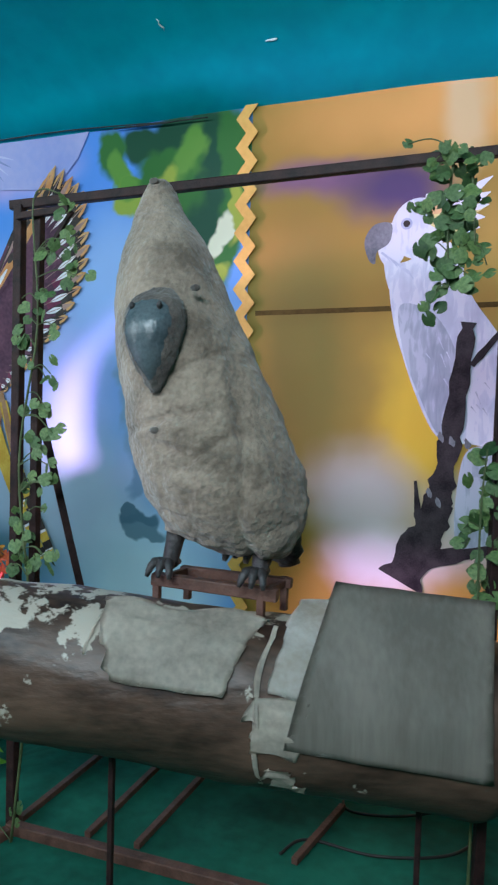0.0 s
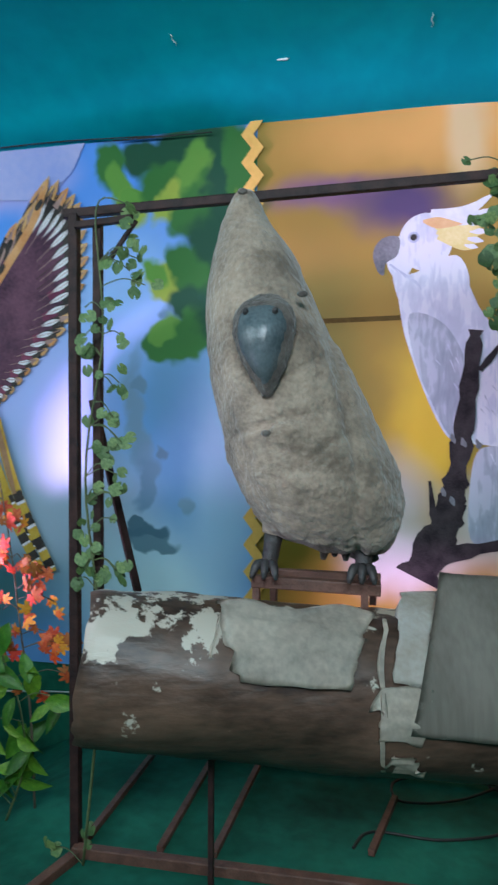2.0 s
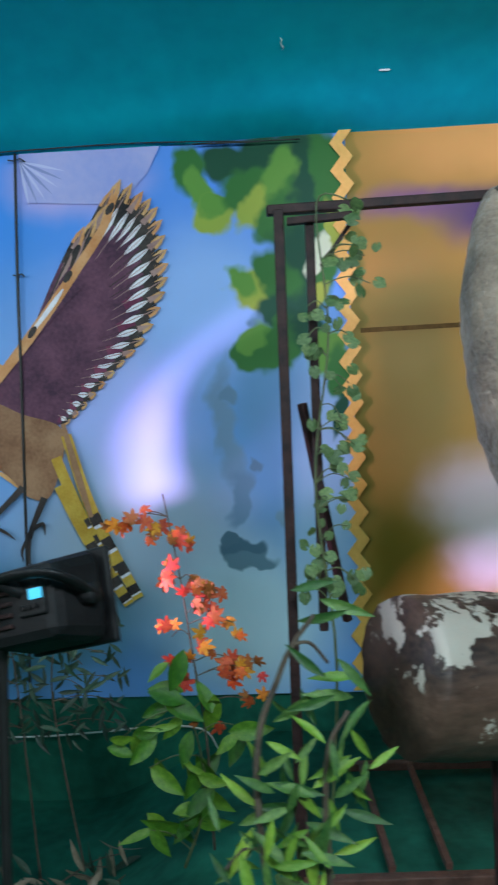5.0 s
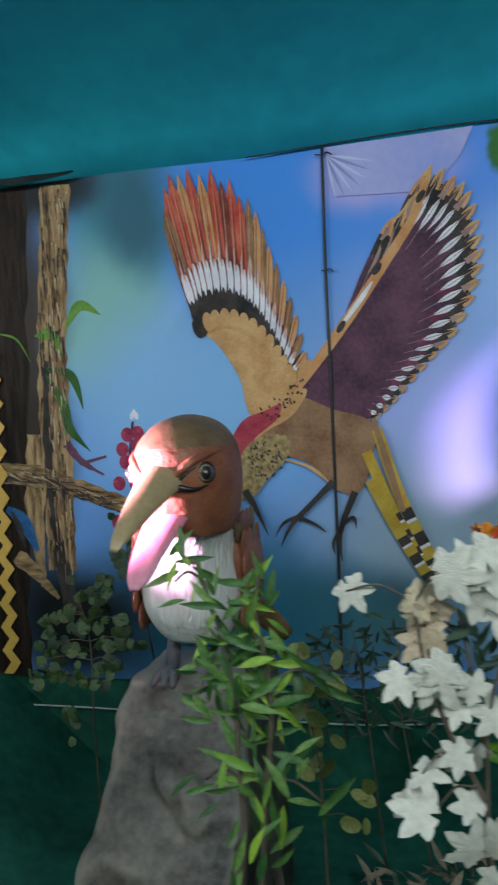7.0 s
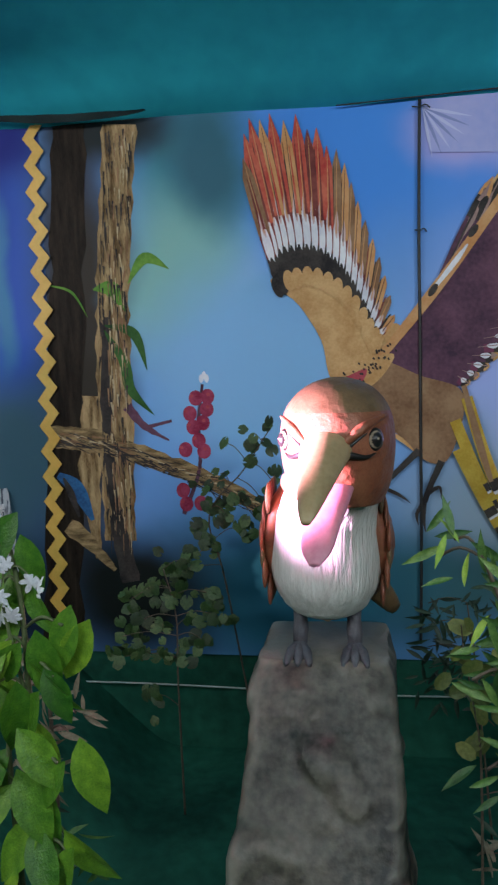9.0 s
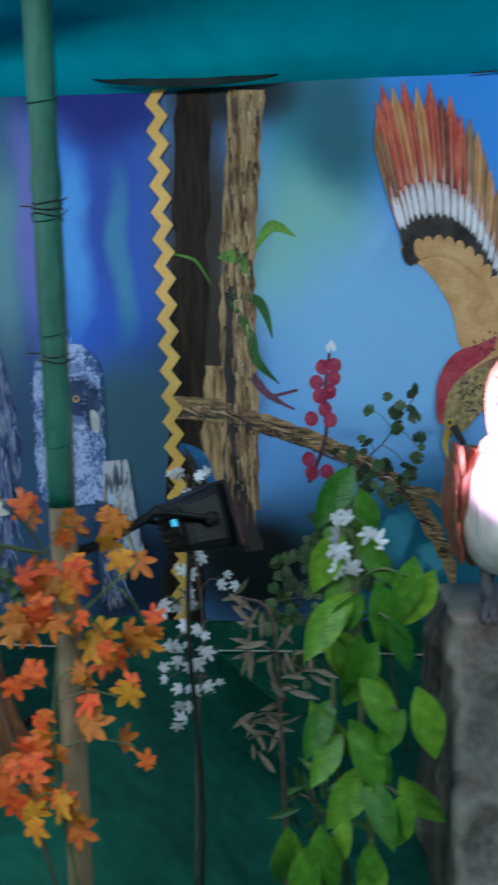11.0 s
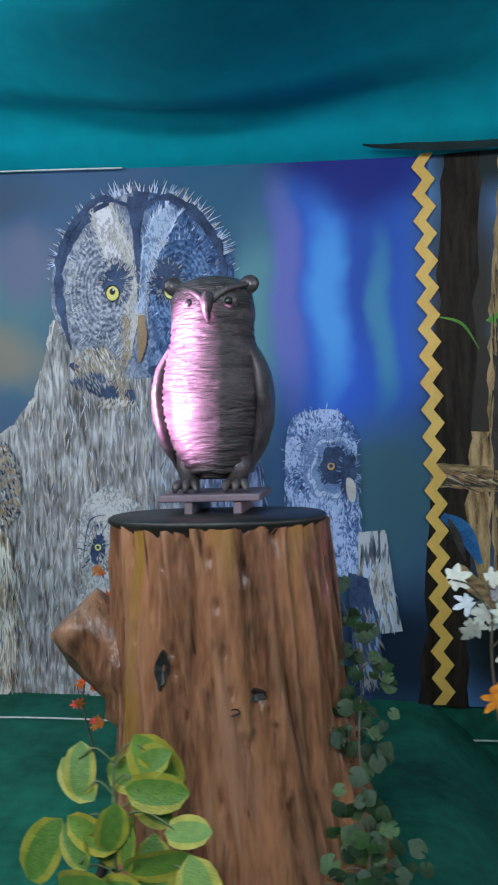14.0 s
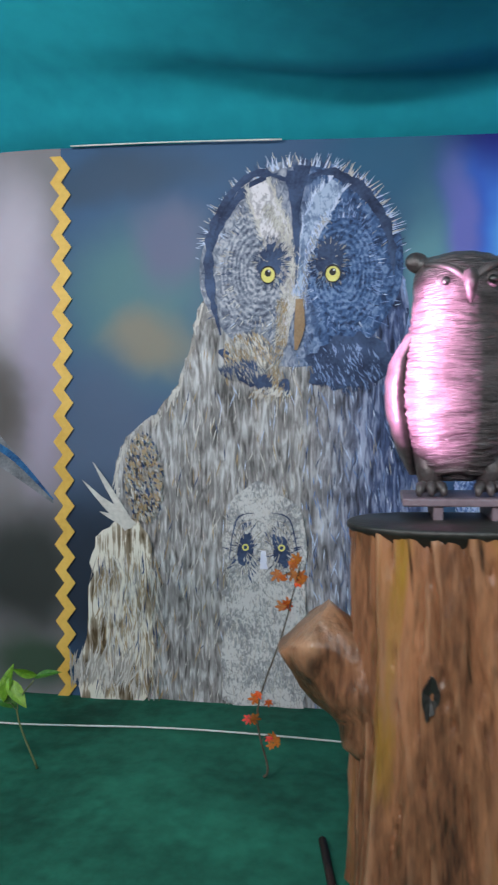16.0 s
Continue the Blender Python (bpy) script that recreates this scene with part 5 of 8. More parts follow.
# inner feathers first, each overlapping the next outwards
shape(bm, [share(i, 20, -0.04) for i in range(21)] + [share(i, 20, 0.62 - 0.05 * (i % 2)) for i in range(20, -1, -1)], 5)
for i in range(19, -1, -1):
    u = i + 0.5
    w = 0.054 if i < 9 else 0.046 - 0.010 * (i - 9) / 10
    main = (5, 0, 0, 1, 0, 1, 0, 7, 0, 0)[i] if i < 10 else (1 if i % 2 else 5)
    end = (0.90, 0.97, 1.0, 0.97, 1.0, 0.95, 0.99, 0.92, 0.97, 0.90)[i] if i < 10 else 0.94
    plume(bm, share(u, 20, -0.02), share(u, 20, end), w, [(0.22, 4), (0.40, 7), (1.0, main)])
    shape(bm, ribbon([share(u - 0.46, 20, 0.10), share(u - 0.44, 20, 0.40), share(u - 0.30, 20, 0.86 * end)], [0.010, 0.012, 0.002], 4), 4 if i % 3 else 7)
    shape(bm, ribbon([share(u, 20, 0.12), share(u, 20, 0.22), share(u, 20, 0.34), share(u, 20, 0.46)], [0.006, w * 0.62, w * 0.58, 0.004], 5), 2)
    shape(bm, ribbon([share(u + 0.1, 20, 0.33), share(u + 0.1, 20, 0.42), share(u + 0.1, 20, 0.52)], [0.004, w * 0.4, 0.003], 4), 6)
    shape(bm, ribbon([share(u - 0.1, 20, 0.0), share(u - 0.1, 20, 0.09), share(u - 0.1, 20, 0.19)], [0.02, w * 0.72, 0.006], 5), 4)
    shape(bm, ribbon([share(u + 0.05, 20, 0.36), share(u + 0.05, 20, 0.95 * end)], [0.004, 0.002], 3), 4 if main == 1 else 1)
    if i < 10:
        shape(bm, ribbon([share(u + 0.26, 20, 0.38), share(u + 0.20, 20, 0.84 * end)], [0.012, 0.002], 3), 0 if main == 1 else 7)
for i in range(14):
    p = along(bases, i / 13)
    shape(bm, oval(p[0], p[1] - 0.012, 0.024, 0.046, 20 - 50 * i / 13, 16), 4 if i < 2 else 3)
printed_stuff("printed_raised_wing", bm, [P_RED, P_TIP, P_WHITE, P_TAN, P_DARK, P_BROWN, surf("ink_rose_grey", (0.50, 0.33, 0.33), (0.66, 0.48, 0.46), 9, 0.55, 0), surf("ink_maroon", (0.13, 0.03, 0.03), (0.26, 0.07, 0.06), 9, 0.55, 0)], B)
bm = bmesh.new()
tips = line2([(-0.695, 2.447), (-0.587, 2.532), (-0.520, 2.654), (-0.419, 2.599), (-0.355, 2.522), (-0.330, 2.387), (-0.324, 2.260), (-0.355, 2.125), (-0.428, 1.980), (-0.523, 1.882), (-0.619, 1.783), (-0.705, 1.688), (-0.784, 1.620)])
roots = line2([(-0.931, 1.972), (-0.805, 2.106), (-0.706, 2.193), (-0.689, 2.049), (-0.742, 1.910), (-0.808, 1.771), (-0.848, 1.676)])
shape(bm, outline([(-1.153, 1.730), (-0.930, 1.996), (-0.703, 2.263), (-0.567, 2.460), (-0.465, 2.448), (-0.451, 2.238), (-0.528, 2.035), (-0.663, 1.833), (-0.790, 1.637), (-0.948, 1.621), (-1.094, 1.653)]), 0)
def blade(i, n, k):
    return along([along(roots, i / n), along(tips, i / n)], k)


shape(bm, [blade(i, 26, 0.30) for i in range(27)] + [blade(i, 26, 0.90 - 0.05 * (i % 2)) for i in range(26, -1, -1)], 4)
for i in range(25, -1, -1):
    u = i + 0.5
    inner = 5 if i > 12 and i % 2 else 0
    plume(bm, blade(u, 26, 0.02), blade(u, 26, 1.0), 0.054, [(0.45, 0), (0.66, inner), (0.84, 4), (1.0, 3 if i % 3 else 1)])
    shape(bm, ribbon([blade(u, 26, 0.52), blade(u, 26, 0.66), blade(u, 26, 0.80)], [0.003, 0.026, 0.003], 5), 2 if i > 4 else 6)
    shape(bm, ribbon([blade(u - 0.40, 26, 0.30), blade(u - 0.38, 26, 0.75), blade(u - 0.34, 26, 0.93)], [0.003, 0.010, 0.004], 3), 4)
    shape(bm, ribbon([blade(u, 26, 0.80), blade(u, 26, 0.87), blade(u, 26, 0.95)], [0.03, 0.018, 0.002], 4), 4 if i % 2 else 6)
    shape(bm, ribbon([blade(u, 26, 0.34), blade(u, 26, 0.96)], [0.002, 0.0045], 3), 6)
shape(bm, ribbon([(-1.167, 1.713), (-0.930, 1.996), (-0.726, 2.266), (-0.590, 2.463), (-0.521, 2.640)], [0.03, 0.045, 0.04, 0.035, 0.01], 8), 1)
shape(bm, ribbon([(-0.929, 2.008), (-0.827, 2.132), (-0.777, 2.199)], [0.012, 0.022, 0.006], 6), 2)
for p in ((-0.917, 2.020), (-0.755, 2.250), (-0.715, 2.359), (-0.564, 2.530)):
    shape(bm, oval(p[0], p[1], 0.014, 0.030, -35, 14), 4)
printed_stuff("printed_spread_wing", bm, [P_PURPLE, P_TIP, P_WHITE, P_TAN, P_DARK, surf("ink_wine", (0.13, 0.03, 0.07), (0.24, 0.07, 0.12), 7, 0.55, 0), surf("ink_mauve_brown", (0.28, 0.17, 0.16), (0.42, 0.28, 0.25), 9, 0.55, 0)], B)
bm = bmesh.new()
shape(bm, outline([(-1.140, 1.741), (-0.970, 1.671), (-0.815, 1.614), (-0.798, 1.505), (-0.865, 1.317), (-0.962, 1.320), (-1.068, 1.429), (-1.191, 1.481), (-1.305, 1.500), (-1.354, 1.565), (-1.271, 1.674)]), 0)
shape(bm, outline([(-1.323, 1.664), (-1.191, 1.744), (-1.077, 1.762), (-1.145, 1.655), (-1.249, 1.598), (-1.342, 1.552)]), 3)
shape(bm, outline([(-1.205, 1.466), (-1.068, 1.427), (-0.997, 1.353), (-1.093, 1.422), (-1.192, 1.458)]), 3)
shape(bm, outline([(-1.192, 1.707), (-1.270, 1.679), (-1.371, 1.641), (-1.437, 1.531), (-1.447, 1.391), (-1.423, 1.339), (-1.386, 1.440), (-1.329, 1.551), (-1.222, 1.634)]), 1)
shape(bm, outline([(-1.378, 1.503), (-1.276, 1.574), (-1.170, 1.557), (-1.179, 1.470), (-1.273, 1.373), (-1.336, 1.304), (-1.399, 1.301), (-1.416, 1.377)]), 2)
for k in range(60):
    a, r = random.uniform(0, 6.28), random.random() ** 0.5
    p = (-1.282 + 0.085 * r * math.cos(a), 1.461 + 0.085 * r * math.sin(a))
    shape(bm, oval(p[0], p[1], 0.004, 0.007, 30, 8), 4)
for k in range(40):
    p = along([(-1.272, 1.649), (-1.088, 1.788)], random.random())
    shape(bm, oval(p[0] + random.uniform(-0.04, 0.05), p[1] + random.uniform(-0.03, 0.03), 0.004, 0.006, 30, 8), 4)
shape(bm, ribbon([(-1.377, 1.331), (-1.331, 1.248), (-1.278, 1.126)], [0.036, 0.024, 0.002], 6), 4)
shape(bm, ribbon([(-1.398, 1.311), (-1.410, 1.237), (-1.371, 1.135)], [0.03, 0.02, 0.002], 6), 5)
shape(bm, oval(*(-1.391, 1.346), 0.016, 0.018), 5)
shape(bm, oval(*(-1.391, 1.346), 0.009, 0.010), 4)
printed("printed_body", bm, [P_BROWN, P_NAPE, P_BUFF, P_TAN, P_DARK, P_YELLOW], B)
bm = bmesh.new()
for leg in ([(-0.980, 1.360), (-1.063, 1.280), (-1.141, 1.207)], [(-0.889, 1.313), (-0.938, 1.204), (-0.960, 1.142)]):
    shape(bm, ribbon(leg, [0.030, 0.024, 0.024], 5), 0)
for toe in ([(-1.128, 1.214), (-1.206, 1.183), (-1.248, 1.121)], [(-1.141, 1.207), (-1.190, 1.145), (-1.224, 1.080)], [(-1.141, 1.207), (-1.068, 1.174), (-1.020, 1.138)], [(-0.955, 1.155), (-0.992, 1.093), (-0.987, 1.044)], [(-0.960, 1.142), (-0.964, 1.068), (-0.957, 1.014)], [(-0.944, 1.179), (-0.899, 1.203), (-0.891, 1.154)]):
    shape(bm, ribbon(toe, [0.018, 0.014, 0.003], 5), 0)
printed_stuff("printed_leg", bm, [P_DARK], B)
bm = bmesh.new()
for a, b, c in (((-0.833, 1.482), (-0.726, 1.212), (-0.596, 0.970)), ((-0.824, 1.360), (-0.700, 1.115), (-0.540, 0.850)), ((-0.786, 1.576), (-0.680, 1.236), (-0.500, 0.874))):
    shape(bm, ribbon([a, b, c], [0.045, 0.050, 0.046], 8), 0)
    line = line2([a, b, c], 8)
    for j in range(4):
        s = 0.50 + j * 0.13
        shape(bm, ribbon([along(line, s), along(line, s + 0.06)], [0.048, 0.050], 3), 1)
        shape(bm, ribbon([along(line, s + 0.06), along(line, s + 0.075)], [0.044, 0.044], 2), 3)
shape(bm, ribbon([(-0.798, 1.625), (-0.741, 1.406), (-0.690, 1.224)], [0.02, 0.03, 0.02], 6), 2)
printed("printed_tail", bm, [P_YELLOW, P_DARK, P_BROWN, P_WHITE], B)
# the white crested bird
LAYER[0] = 0.0
B = BAN_COCKATOO
bm = bmesh.new()
shape(bm, ribbon([(0.477, 1.971), (1.071, 1.980), (1.708, 1.993)], [0.020, 0.020], 4), 0)
shape(bm, ribbon([(1.543, 1.981), (1.563, 1.030)], [0.016, 0.03], 4), 0)
printed("printed_rail", bm, surf("ink_dark_gold", (0.07, 0.045, 0.01), (0.12, 0.08, 0.02), 9, 0.55, 0), B)
bm = bmesh.new()
shape(bm, outline([(1.034, 2.106), (1.161, 2.083), (1.274, 2.129), (1.344, 2.003), (1.449, 1.855), (1.554, 1.650), (1.649, 1.446), (1.693, 1.286), (1.606, 1.330), (1.469, 1.420), (1.389, 1.465), (1.286, 1.475), (1.217, 1.508), (1.145, 1.646), (1.085, 1.807), (1.044, 1.945)]), 0)
shape(bm, outline([(1.071, 1.991), (1.209, 1.946), (1.303, 1.763), (1.335, 1.533), (1.240, 1.497), (1.157, 1.646), (1.092, 1.807)]), 1)
shape(bm, outline([(1.389, 1.465), (1.514, 1.421), (1.692, 1.298), (1.673, 1.171), (1.623, 1.089), (1.453, 1.096), (1.316, 1.093), (1.322, 1.394)]), 1)
shape(bm, oval(*(1.130, 2.278), 0.105, 0.115), 0)
shape(bm, oval(*(1.032, 2.221), 0.055, 0.085), 0)
shape(bm, outline([(0.998, 2.221), (1.068, 2.152), (1.249, 2.220), (1.297, 2.083), (1.162, 2.014), (1.035, 2.037)]), 0)
for k in range(40):
    p = along([(1.185, 1.991), (1.351, 1.671), (1.537, 1.398)], random.random())
    p = (p[0] + random.gauss(0, 0.05), p[1] + random.gauss(0, 0.06))
    LAYER[0] += 0.000002
    shape(bm, ribbon([p, (p[0] + 0.02, p[1] - random.uniform(0.02, 0.05))], [0.005, 0.001], 2), random.choice((0, 0, 1)), 0.000004)
DOWN = ((0.54, 0.58, 0.71), (0.63, 0.67, 0.80), (0.72, 0.75, 0.85))
DIM = ((0.34, 0.38, 0.48), (0.42, 0.47, 0.57), (0.52, 0.56, 0.67))
INK_SNOW = print_plumage("white_plumage", DOWN, DOWN, 0, 1, (34, 1, 9), coarse=0.9)
INK_DIM = print_plumage("shaded_white_plumage", DIM, DIM, 0, 1, (34, 1, 7), coarse=0.9)
printed("printed_white_bird", bm, [INK_SNOW, INK_DIM], B)
bm = bmesh.new()
for a, b, c, tone in (((1.179, 2.300), (1.275, 2.262), (1.330, 2.245), 2), ((1.175, 2.320), (1.285, 2.285), (1.352, 2.268), 2), ((1.170, 2.340), (1.293, 2.312), (1.368, 2.305), 2),
                      ((1.165, 2.360), (1.293, 2.335), (1.380, 2.350), 2), ((1.155, 2.375), (1.285, 2.360), (1.384, 2.395), 0), ((1.150, 2.390), (1.275, 2.385), (1.389, 2.451), 0)):
    shape(bm, ribbon([a, b, c], [0.03, 0.050, 0.004], 6), tone)
    shape(bm, ribbon([along([b, c], 0.1), along([b, c], 0.6), c], [0.012, 0.022, 0.003], 5), 0)
shape(bm, ribbon([(1.120, 2.360), (1.180, 2.350), (1.270, 2.340)], [0.01, 0.045, 0.004], 6), 1)
printed_stuff("printed_crest", bm, [P_SNOW, surf("ink_peach", (0.70, 0.42, 0.20), (0.80, 0.55, 0.30), 9, 0.55, 0), surf("ink_lemon", (0.72, 0.62, 0.25), (0.82, 0.75, 0.4), 9, 0.55, 0)], B)
bm = bmesh.new()
shape(bm, outline([(1.026, 2.301), (0.962, 2.301), (0.924, 2.244), (0.941, 2.171), (0.967, 2.152), (0.975, 2.198), (1.021, 2.232)]), 0)
shape(bm, oval(*(1.084, 2.298), 0.022, 0.022), 1)
shape(bm, oval(*(1.084, 2.298), 0.013, 0.013), 2)
for k in range(26):
    p = along([(0.987, 2.198), (1.114, 2.106)], random.random())
    shape(bm, ribbon([(p[0], p[1]), (p[0] + 0.02, p[1] - random.uniform(0.01, 0.03))], [0.008, 0.001], 3), 1)
printed("printed_face", bm, [P_GREY, P_SHADE, P_DARK], B)
bm = bmesh.new()
shape(bm, ribbon([(1.112, 0.925), (1.201, 1.114), (1.248, 1.277), (1.285, 1.532), (1.327, 1.923)], [0.16, 0.13, 0.10, 0.08, 0.055], 10, 0.5), 0)
shape(bm, ribbon([(1.344, 1.763), (1.448, 1.894)], [0.03, 0.02], 6, 0.5), 0)
shape(bm, ribbon([(1.178, 1.136), (1.156, 1.322)], [0.03, 0.012], 6, 0.5), 0)
shape(bm, ribbon([(1.203, 1.020), (1.453, 1.078), (1.728, 1.103)], [0.08, 0.04, 0.035], 8, 0.4), 0)
shape(bm, ribbon([(1.291, 1.232), (1.252, 1.092)], [0.02, 0.01], 6, 0.5), 0)
printed_stuff("printed_perch_branch", bm, surf("ink_dark_branch", (0.018, 0.014, 0.018), (0.06, 0.05, 0.055), 18, 0.55, 0), B)
bm = bmesh.new()
for px, pz in ((1.245, 1.490), (1.286, 1.475), (1.343, 1.469), (1.210, 1.277), (1.245, 1.242)):
    shape(bm, oval(px, pz, 0.010, 0.019, 20, 12, 0.6), 0)
printed_stuff("printed_foot", bm, P_GREY, B)


# the grey owls
def strokes(bm, centre, spread, count, length, width, flow, mats, keep):
    """Many fine plumage strokes; flow gives the way they point, keep says where they may lie."""
    for _ in range(count):
        p = (centre[0] + random.uniform(-1, 1) * spread[0], centre[1] + random.uniform(-1, 1) * spread[1])
        if not keep(p):
            continue
        a = flow(p) + random.gauss(0, 0.22)
        L = length * random.uniform(0.5, 1.4)
        q = (p[0] + L * math.cos(a), p[1] + L * math.sin(a))
        LAYER[0] += 0.000002
        y = WALL_Y - 0.0012 - LAYER[0]
        nx, nz = -math.sin(a) * width / 2, math.cos(a) * width / 2
        m = ((p[0] + q[0]) / 2, (p[1] + q[1]) / 2)
        f = bm.faces.new([bm.verts.new((u, y, v)) for u, v in (p, (m[0] + nx, m[1] + nz), q, (m[0] - nx, m[1] - nz))])
        f.normal_update()
        if f.normal.y > 0:
            f.normal_flip()
        f.material_index = mats(p)


def ellipse(c, rx, rz):
    return lambda p: ((p[0] - c[0]) / rx) ** 2 + ((p[1] - c[1]) / rz) ** 2 < 1


def pick(*options):
    return random.choices([m for m, _ in options], [w for _, w in options])[0]


LAYER[0] = 0.0
B = BAN_OWL
HC = Vector((-3.881, 2.341))
HX, HZ = -3.457 - HC[0], 2.776 - HC[1]
MIDX = -3.908
OWL_MATS = [O_GREY, O_LIGHT, O_TAN, O_NAVY, O_BLUE, O_PALE]
WARM, COLD = ((0.08, 0.078, 0.080), (0.26, 0.255, 0.265), (0.54, 0.545, 0.58)), ((0.012, 0.018, 0.045), (0.06, 0.09, 0.20), (0.28, 0.34, 0.54))
FACE_L, FACE_R = ((0.06, 0.075, 0.12), (0.19, 0.22, 0.29), (0.46, 0.47, 0.54)), ((0.018, 0.035, 0.085), (0.05, 0.11, 0.25), (0.17, 0.26, 0.45))
FUZZ = ((0.20, 0.21, 0.235), (0.35, 0.36, 0.385), (0.54, 0.54, 0.56))
INK_BODY = print_plumage("owl_body", WARM, COLD, MIDX - 0.02, MIDX + 0.42, (55, 1, 9))
INK_HEAD = print_plumage("owl_head", FACE_L, FACE_R, MIDX - 0.10, MIDX + 0.15, (45, 1, 30))
INK_FUZZ = print_plumage("owlet_down", FUZZ, FUZZ, 0, 1, (95, 1, 55), coarse=0.9)
INK_FUZZ_BLUE = print_plumage("owlet_blue_down", ((0.03, 0.06, 0.17), (0.13, 0.22, 0.48), (0.40, 0.50, 0.78)), ((0.03, 0.06, 0.17), (0.13, 0.22, 0.48), (0.40, 0.50, 0.78)), 0, 1, (85, 1, 55), coarse=0.9)
INK_SPLINTER = print_plumage("splinters", ((0.08, 0.055, 0.03), (0.34, 0.29, 0.23), (0.68, 0.65, 0.59)), ((0.08, 0.055, 0.03), (0.34, 0.29, 0.23), (0.68, 0.65, 0.59)), 0, 1, (48, 1, 5), coarse=0.9)
bm = bmesh.new()
body_pts = outline([(-4.275, 2.237), (-4.366, 1.988), (-4.470, 1.776), (-4.667, 1.604), (-4.707, 1.358), (-4.595, 1.173), (-4.662, 0.914), (-4.659, 0.447), (-3.624, 0.453), (-3.410, 0.798), (-3.340, 1.292), (-3.400, 1.738), (-3.419, 2.034), (-3.493, 2.333), (-3.890, 2.436)], 8, 0.02)
shape(bm, body_pts, 6)
lo_x, hi_x = min(p[0] for p in body_pts), max(p[0] for p in body_pts)
TOPZ, BOTZ = 1.969, 0.46


def in_body(p):
    s = (p[1] - BOTZ) / (TOPZ - BOTZ)
    if s < 0.02 or s > 1.05:
        return False
    left = -4.640 + (-4.381 - -4.640) * max(s - 0.3, 0) / 0.7 - 0.02
    right = -3.375 - 0.14 * max(s - 0.5, 0)
    return left < p[0] < right


def body_mat(p):
    u = (p[0] - lo_x) / (hi_x - lo_x)
    if u > 0.62:
        return pick((4, 5), (5, 3), (3, 4), (0, 2))
    if u < 0.35:
        return pick((2, 4), (1, 6), (0, 4), (3, 1))
    return pick((1, 5), (0, 5), (2, 2), (5, 2), (3, 1))


strokes(bm, ((lo_x + hi_x) / 2, (TOPZ + BOTZ) / 2), ((hi_x - lo_x) / 2, (TOPZ - BOTZ) / 2 + 0.05), 1500, 0.070, 0.005, lambda p: -1.57 + 0.25 * (p[0] - MIDX), body_mat, in_body)
for k in range(260):
    p = along(body_pts, random.random())
    if p[1] > 0.62:
        shape(bm, ribbon([(p[0] * 0.985 + MIDX * 0.015, p[1]), (p[0] + random.gauss(0, 0.008), p[1] - random.uniform(0.03, 0.07))], [0.012, 0.002], 2), pick((1, 4), (0, 3)) if p[0] < MIDX else pick((4, 3), (3, 3)), 0.000004)
printed_stuff("printed_owl_body", bm, OWL_MATS + [INK_BODY], B)
bm = bmesh.new()
shape(bm, oval(HC[0], HC[1], HX, HZ, 0, 60, 0.05), 6)


def in_head(p, k=1.0):
    return ((p[0] - HC[0]) / HX) ** 2 + ((p[1] - HC[1]) / HZ) ** 2 < k * k


def head_flow(p):
    return math.atan2(p[1] - HC[1] + 0.12, p[0] - HC[0])


strokes(bm, HC, (HX * 1.05, HZ * 1.05), 500, 0.040, 0.004, head_flow, lambda p: pick((0, 3), (5, 3), (1, 3), (3, 2)) if p[0] < MIDX else pick((4, 4), (5, 2), (3, 3), (0, 2)), lambda p: in_head(p, 1.02))
# wispy crown
for k in range(150):
    a = random.uniform(0.25, 2.9)
    p = (HC[0] + HX * 0.93 * math.cos(a), HC[1] + HZ * 0.95 * math.sin(a))
    L = random.uniform(0.03, 0.075)
    b = a + random.gauss(0, 0.3)
    shape(bm, ribbon([p, (p[0] + L * math.cos(b), p[1] + L * math.sin(b))], [0.008, 0.001], 2), pick((5, 5), (1, 3), (3, 2)), 0.000004)
# dark rim and middle line
for a0, a1 in ((0.2, 1.35), (1.8, 2.95)):
    shape(bm, ribbon([(HC[0] + HX * 0.90 * math.cos(a), HC[1] + HZ * 0.92 * math.sin(a)) for a in np.linspace(a0, a1, 7)], [0.01, 0.03, 0.035, 0.035, 0.035, 0.03, 0.01], 5, 0.6), 3)
shape(bm, ribbon([(-3.862, 2.757), (-3.889, 2.560), (-3.879, 2.386)], [0.07, 0.03, 0.008], 6, 0.5), 3)
owl_head = printed_stuff("printed_owl_head", bm, OWL_MATS + [INK_HEAD], B)
# facial discs with rings
for side, c, mats in ((-1, (-4.049, 2.323), (1, 0)), (1, (-3.706, 2.304), (4, 3))):
    bm = bmesh.new()
    rx, rz = 0.155, 0.27
    ring = print_plumage("face_disc", FACE_L if side < 0 else FACE_R, FACE_R, MIDX - 0.05 if side < 0 else MIDX - 2, MIDX + 0.12 if side < 0 else MIDX - 1, (50, 1, 50), (c[0], c[1], rx, rz * 0.9, 9), 0.45)
    shape(bm, oval(c[0], c[1] + 0.02, rx, rz, 8 * side, 60, 0.10), 6)
    for k in range(150):
        a = random.uniform(0, 6.28)
        r = random.uniform(0.75, 1.0)
        p = (c[0] + rx * r * math.cos(a), c[1] + 0.02 + rz * r * math.sin(a))
        shape(bm, ribbon([p, (p[0] + 0.025 * math.cos(a), p[1] + 0.025 * math.sin(a))], [0.005, 0.001], 2), pick((1, 2), (0, 3), (3, 2)) if side < 0 else pick((5, 1), (4, 4), (3, 4)), 0.000004)
    printed_stuff("printed_face_disc", bm, OWL_MATS + [ring], B)
bm = bmesh.new()
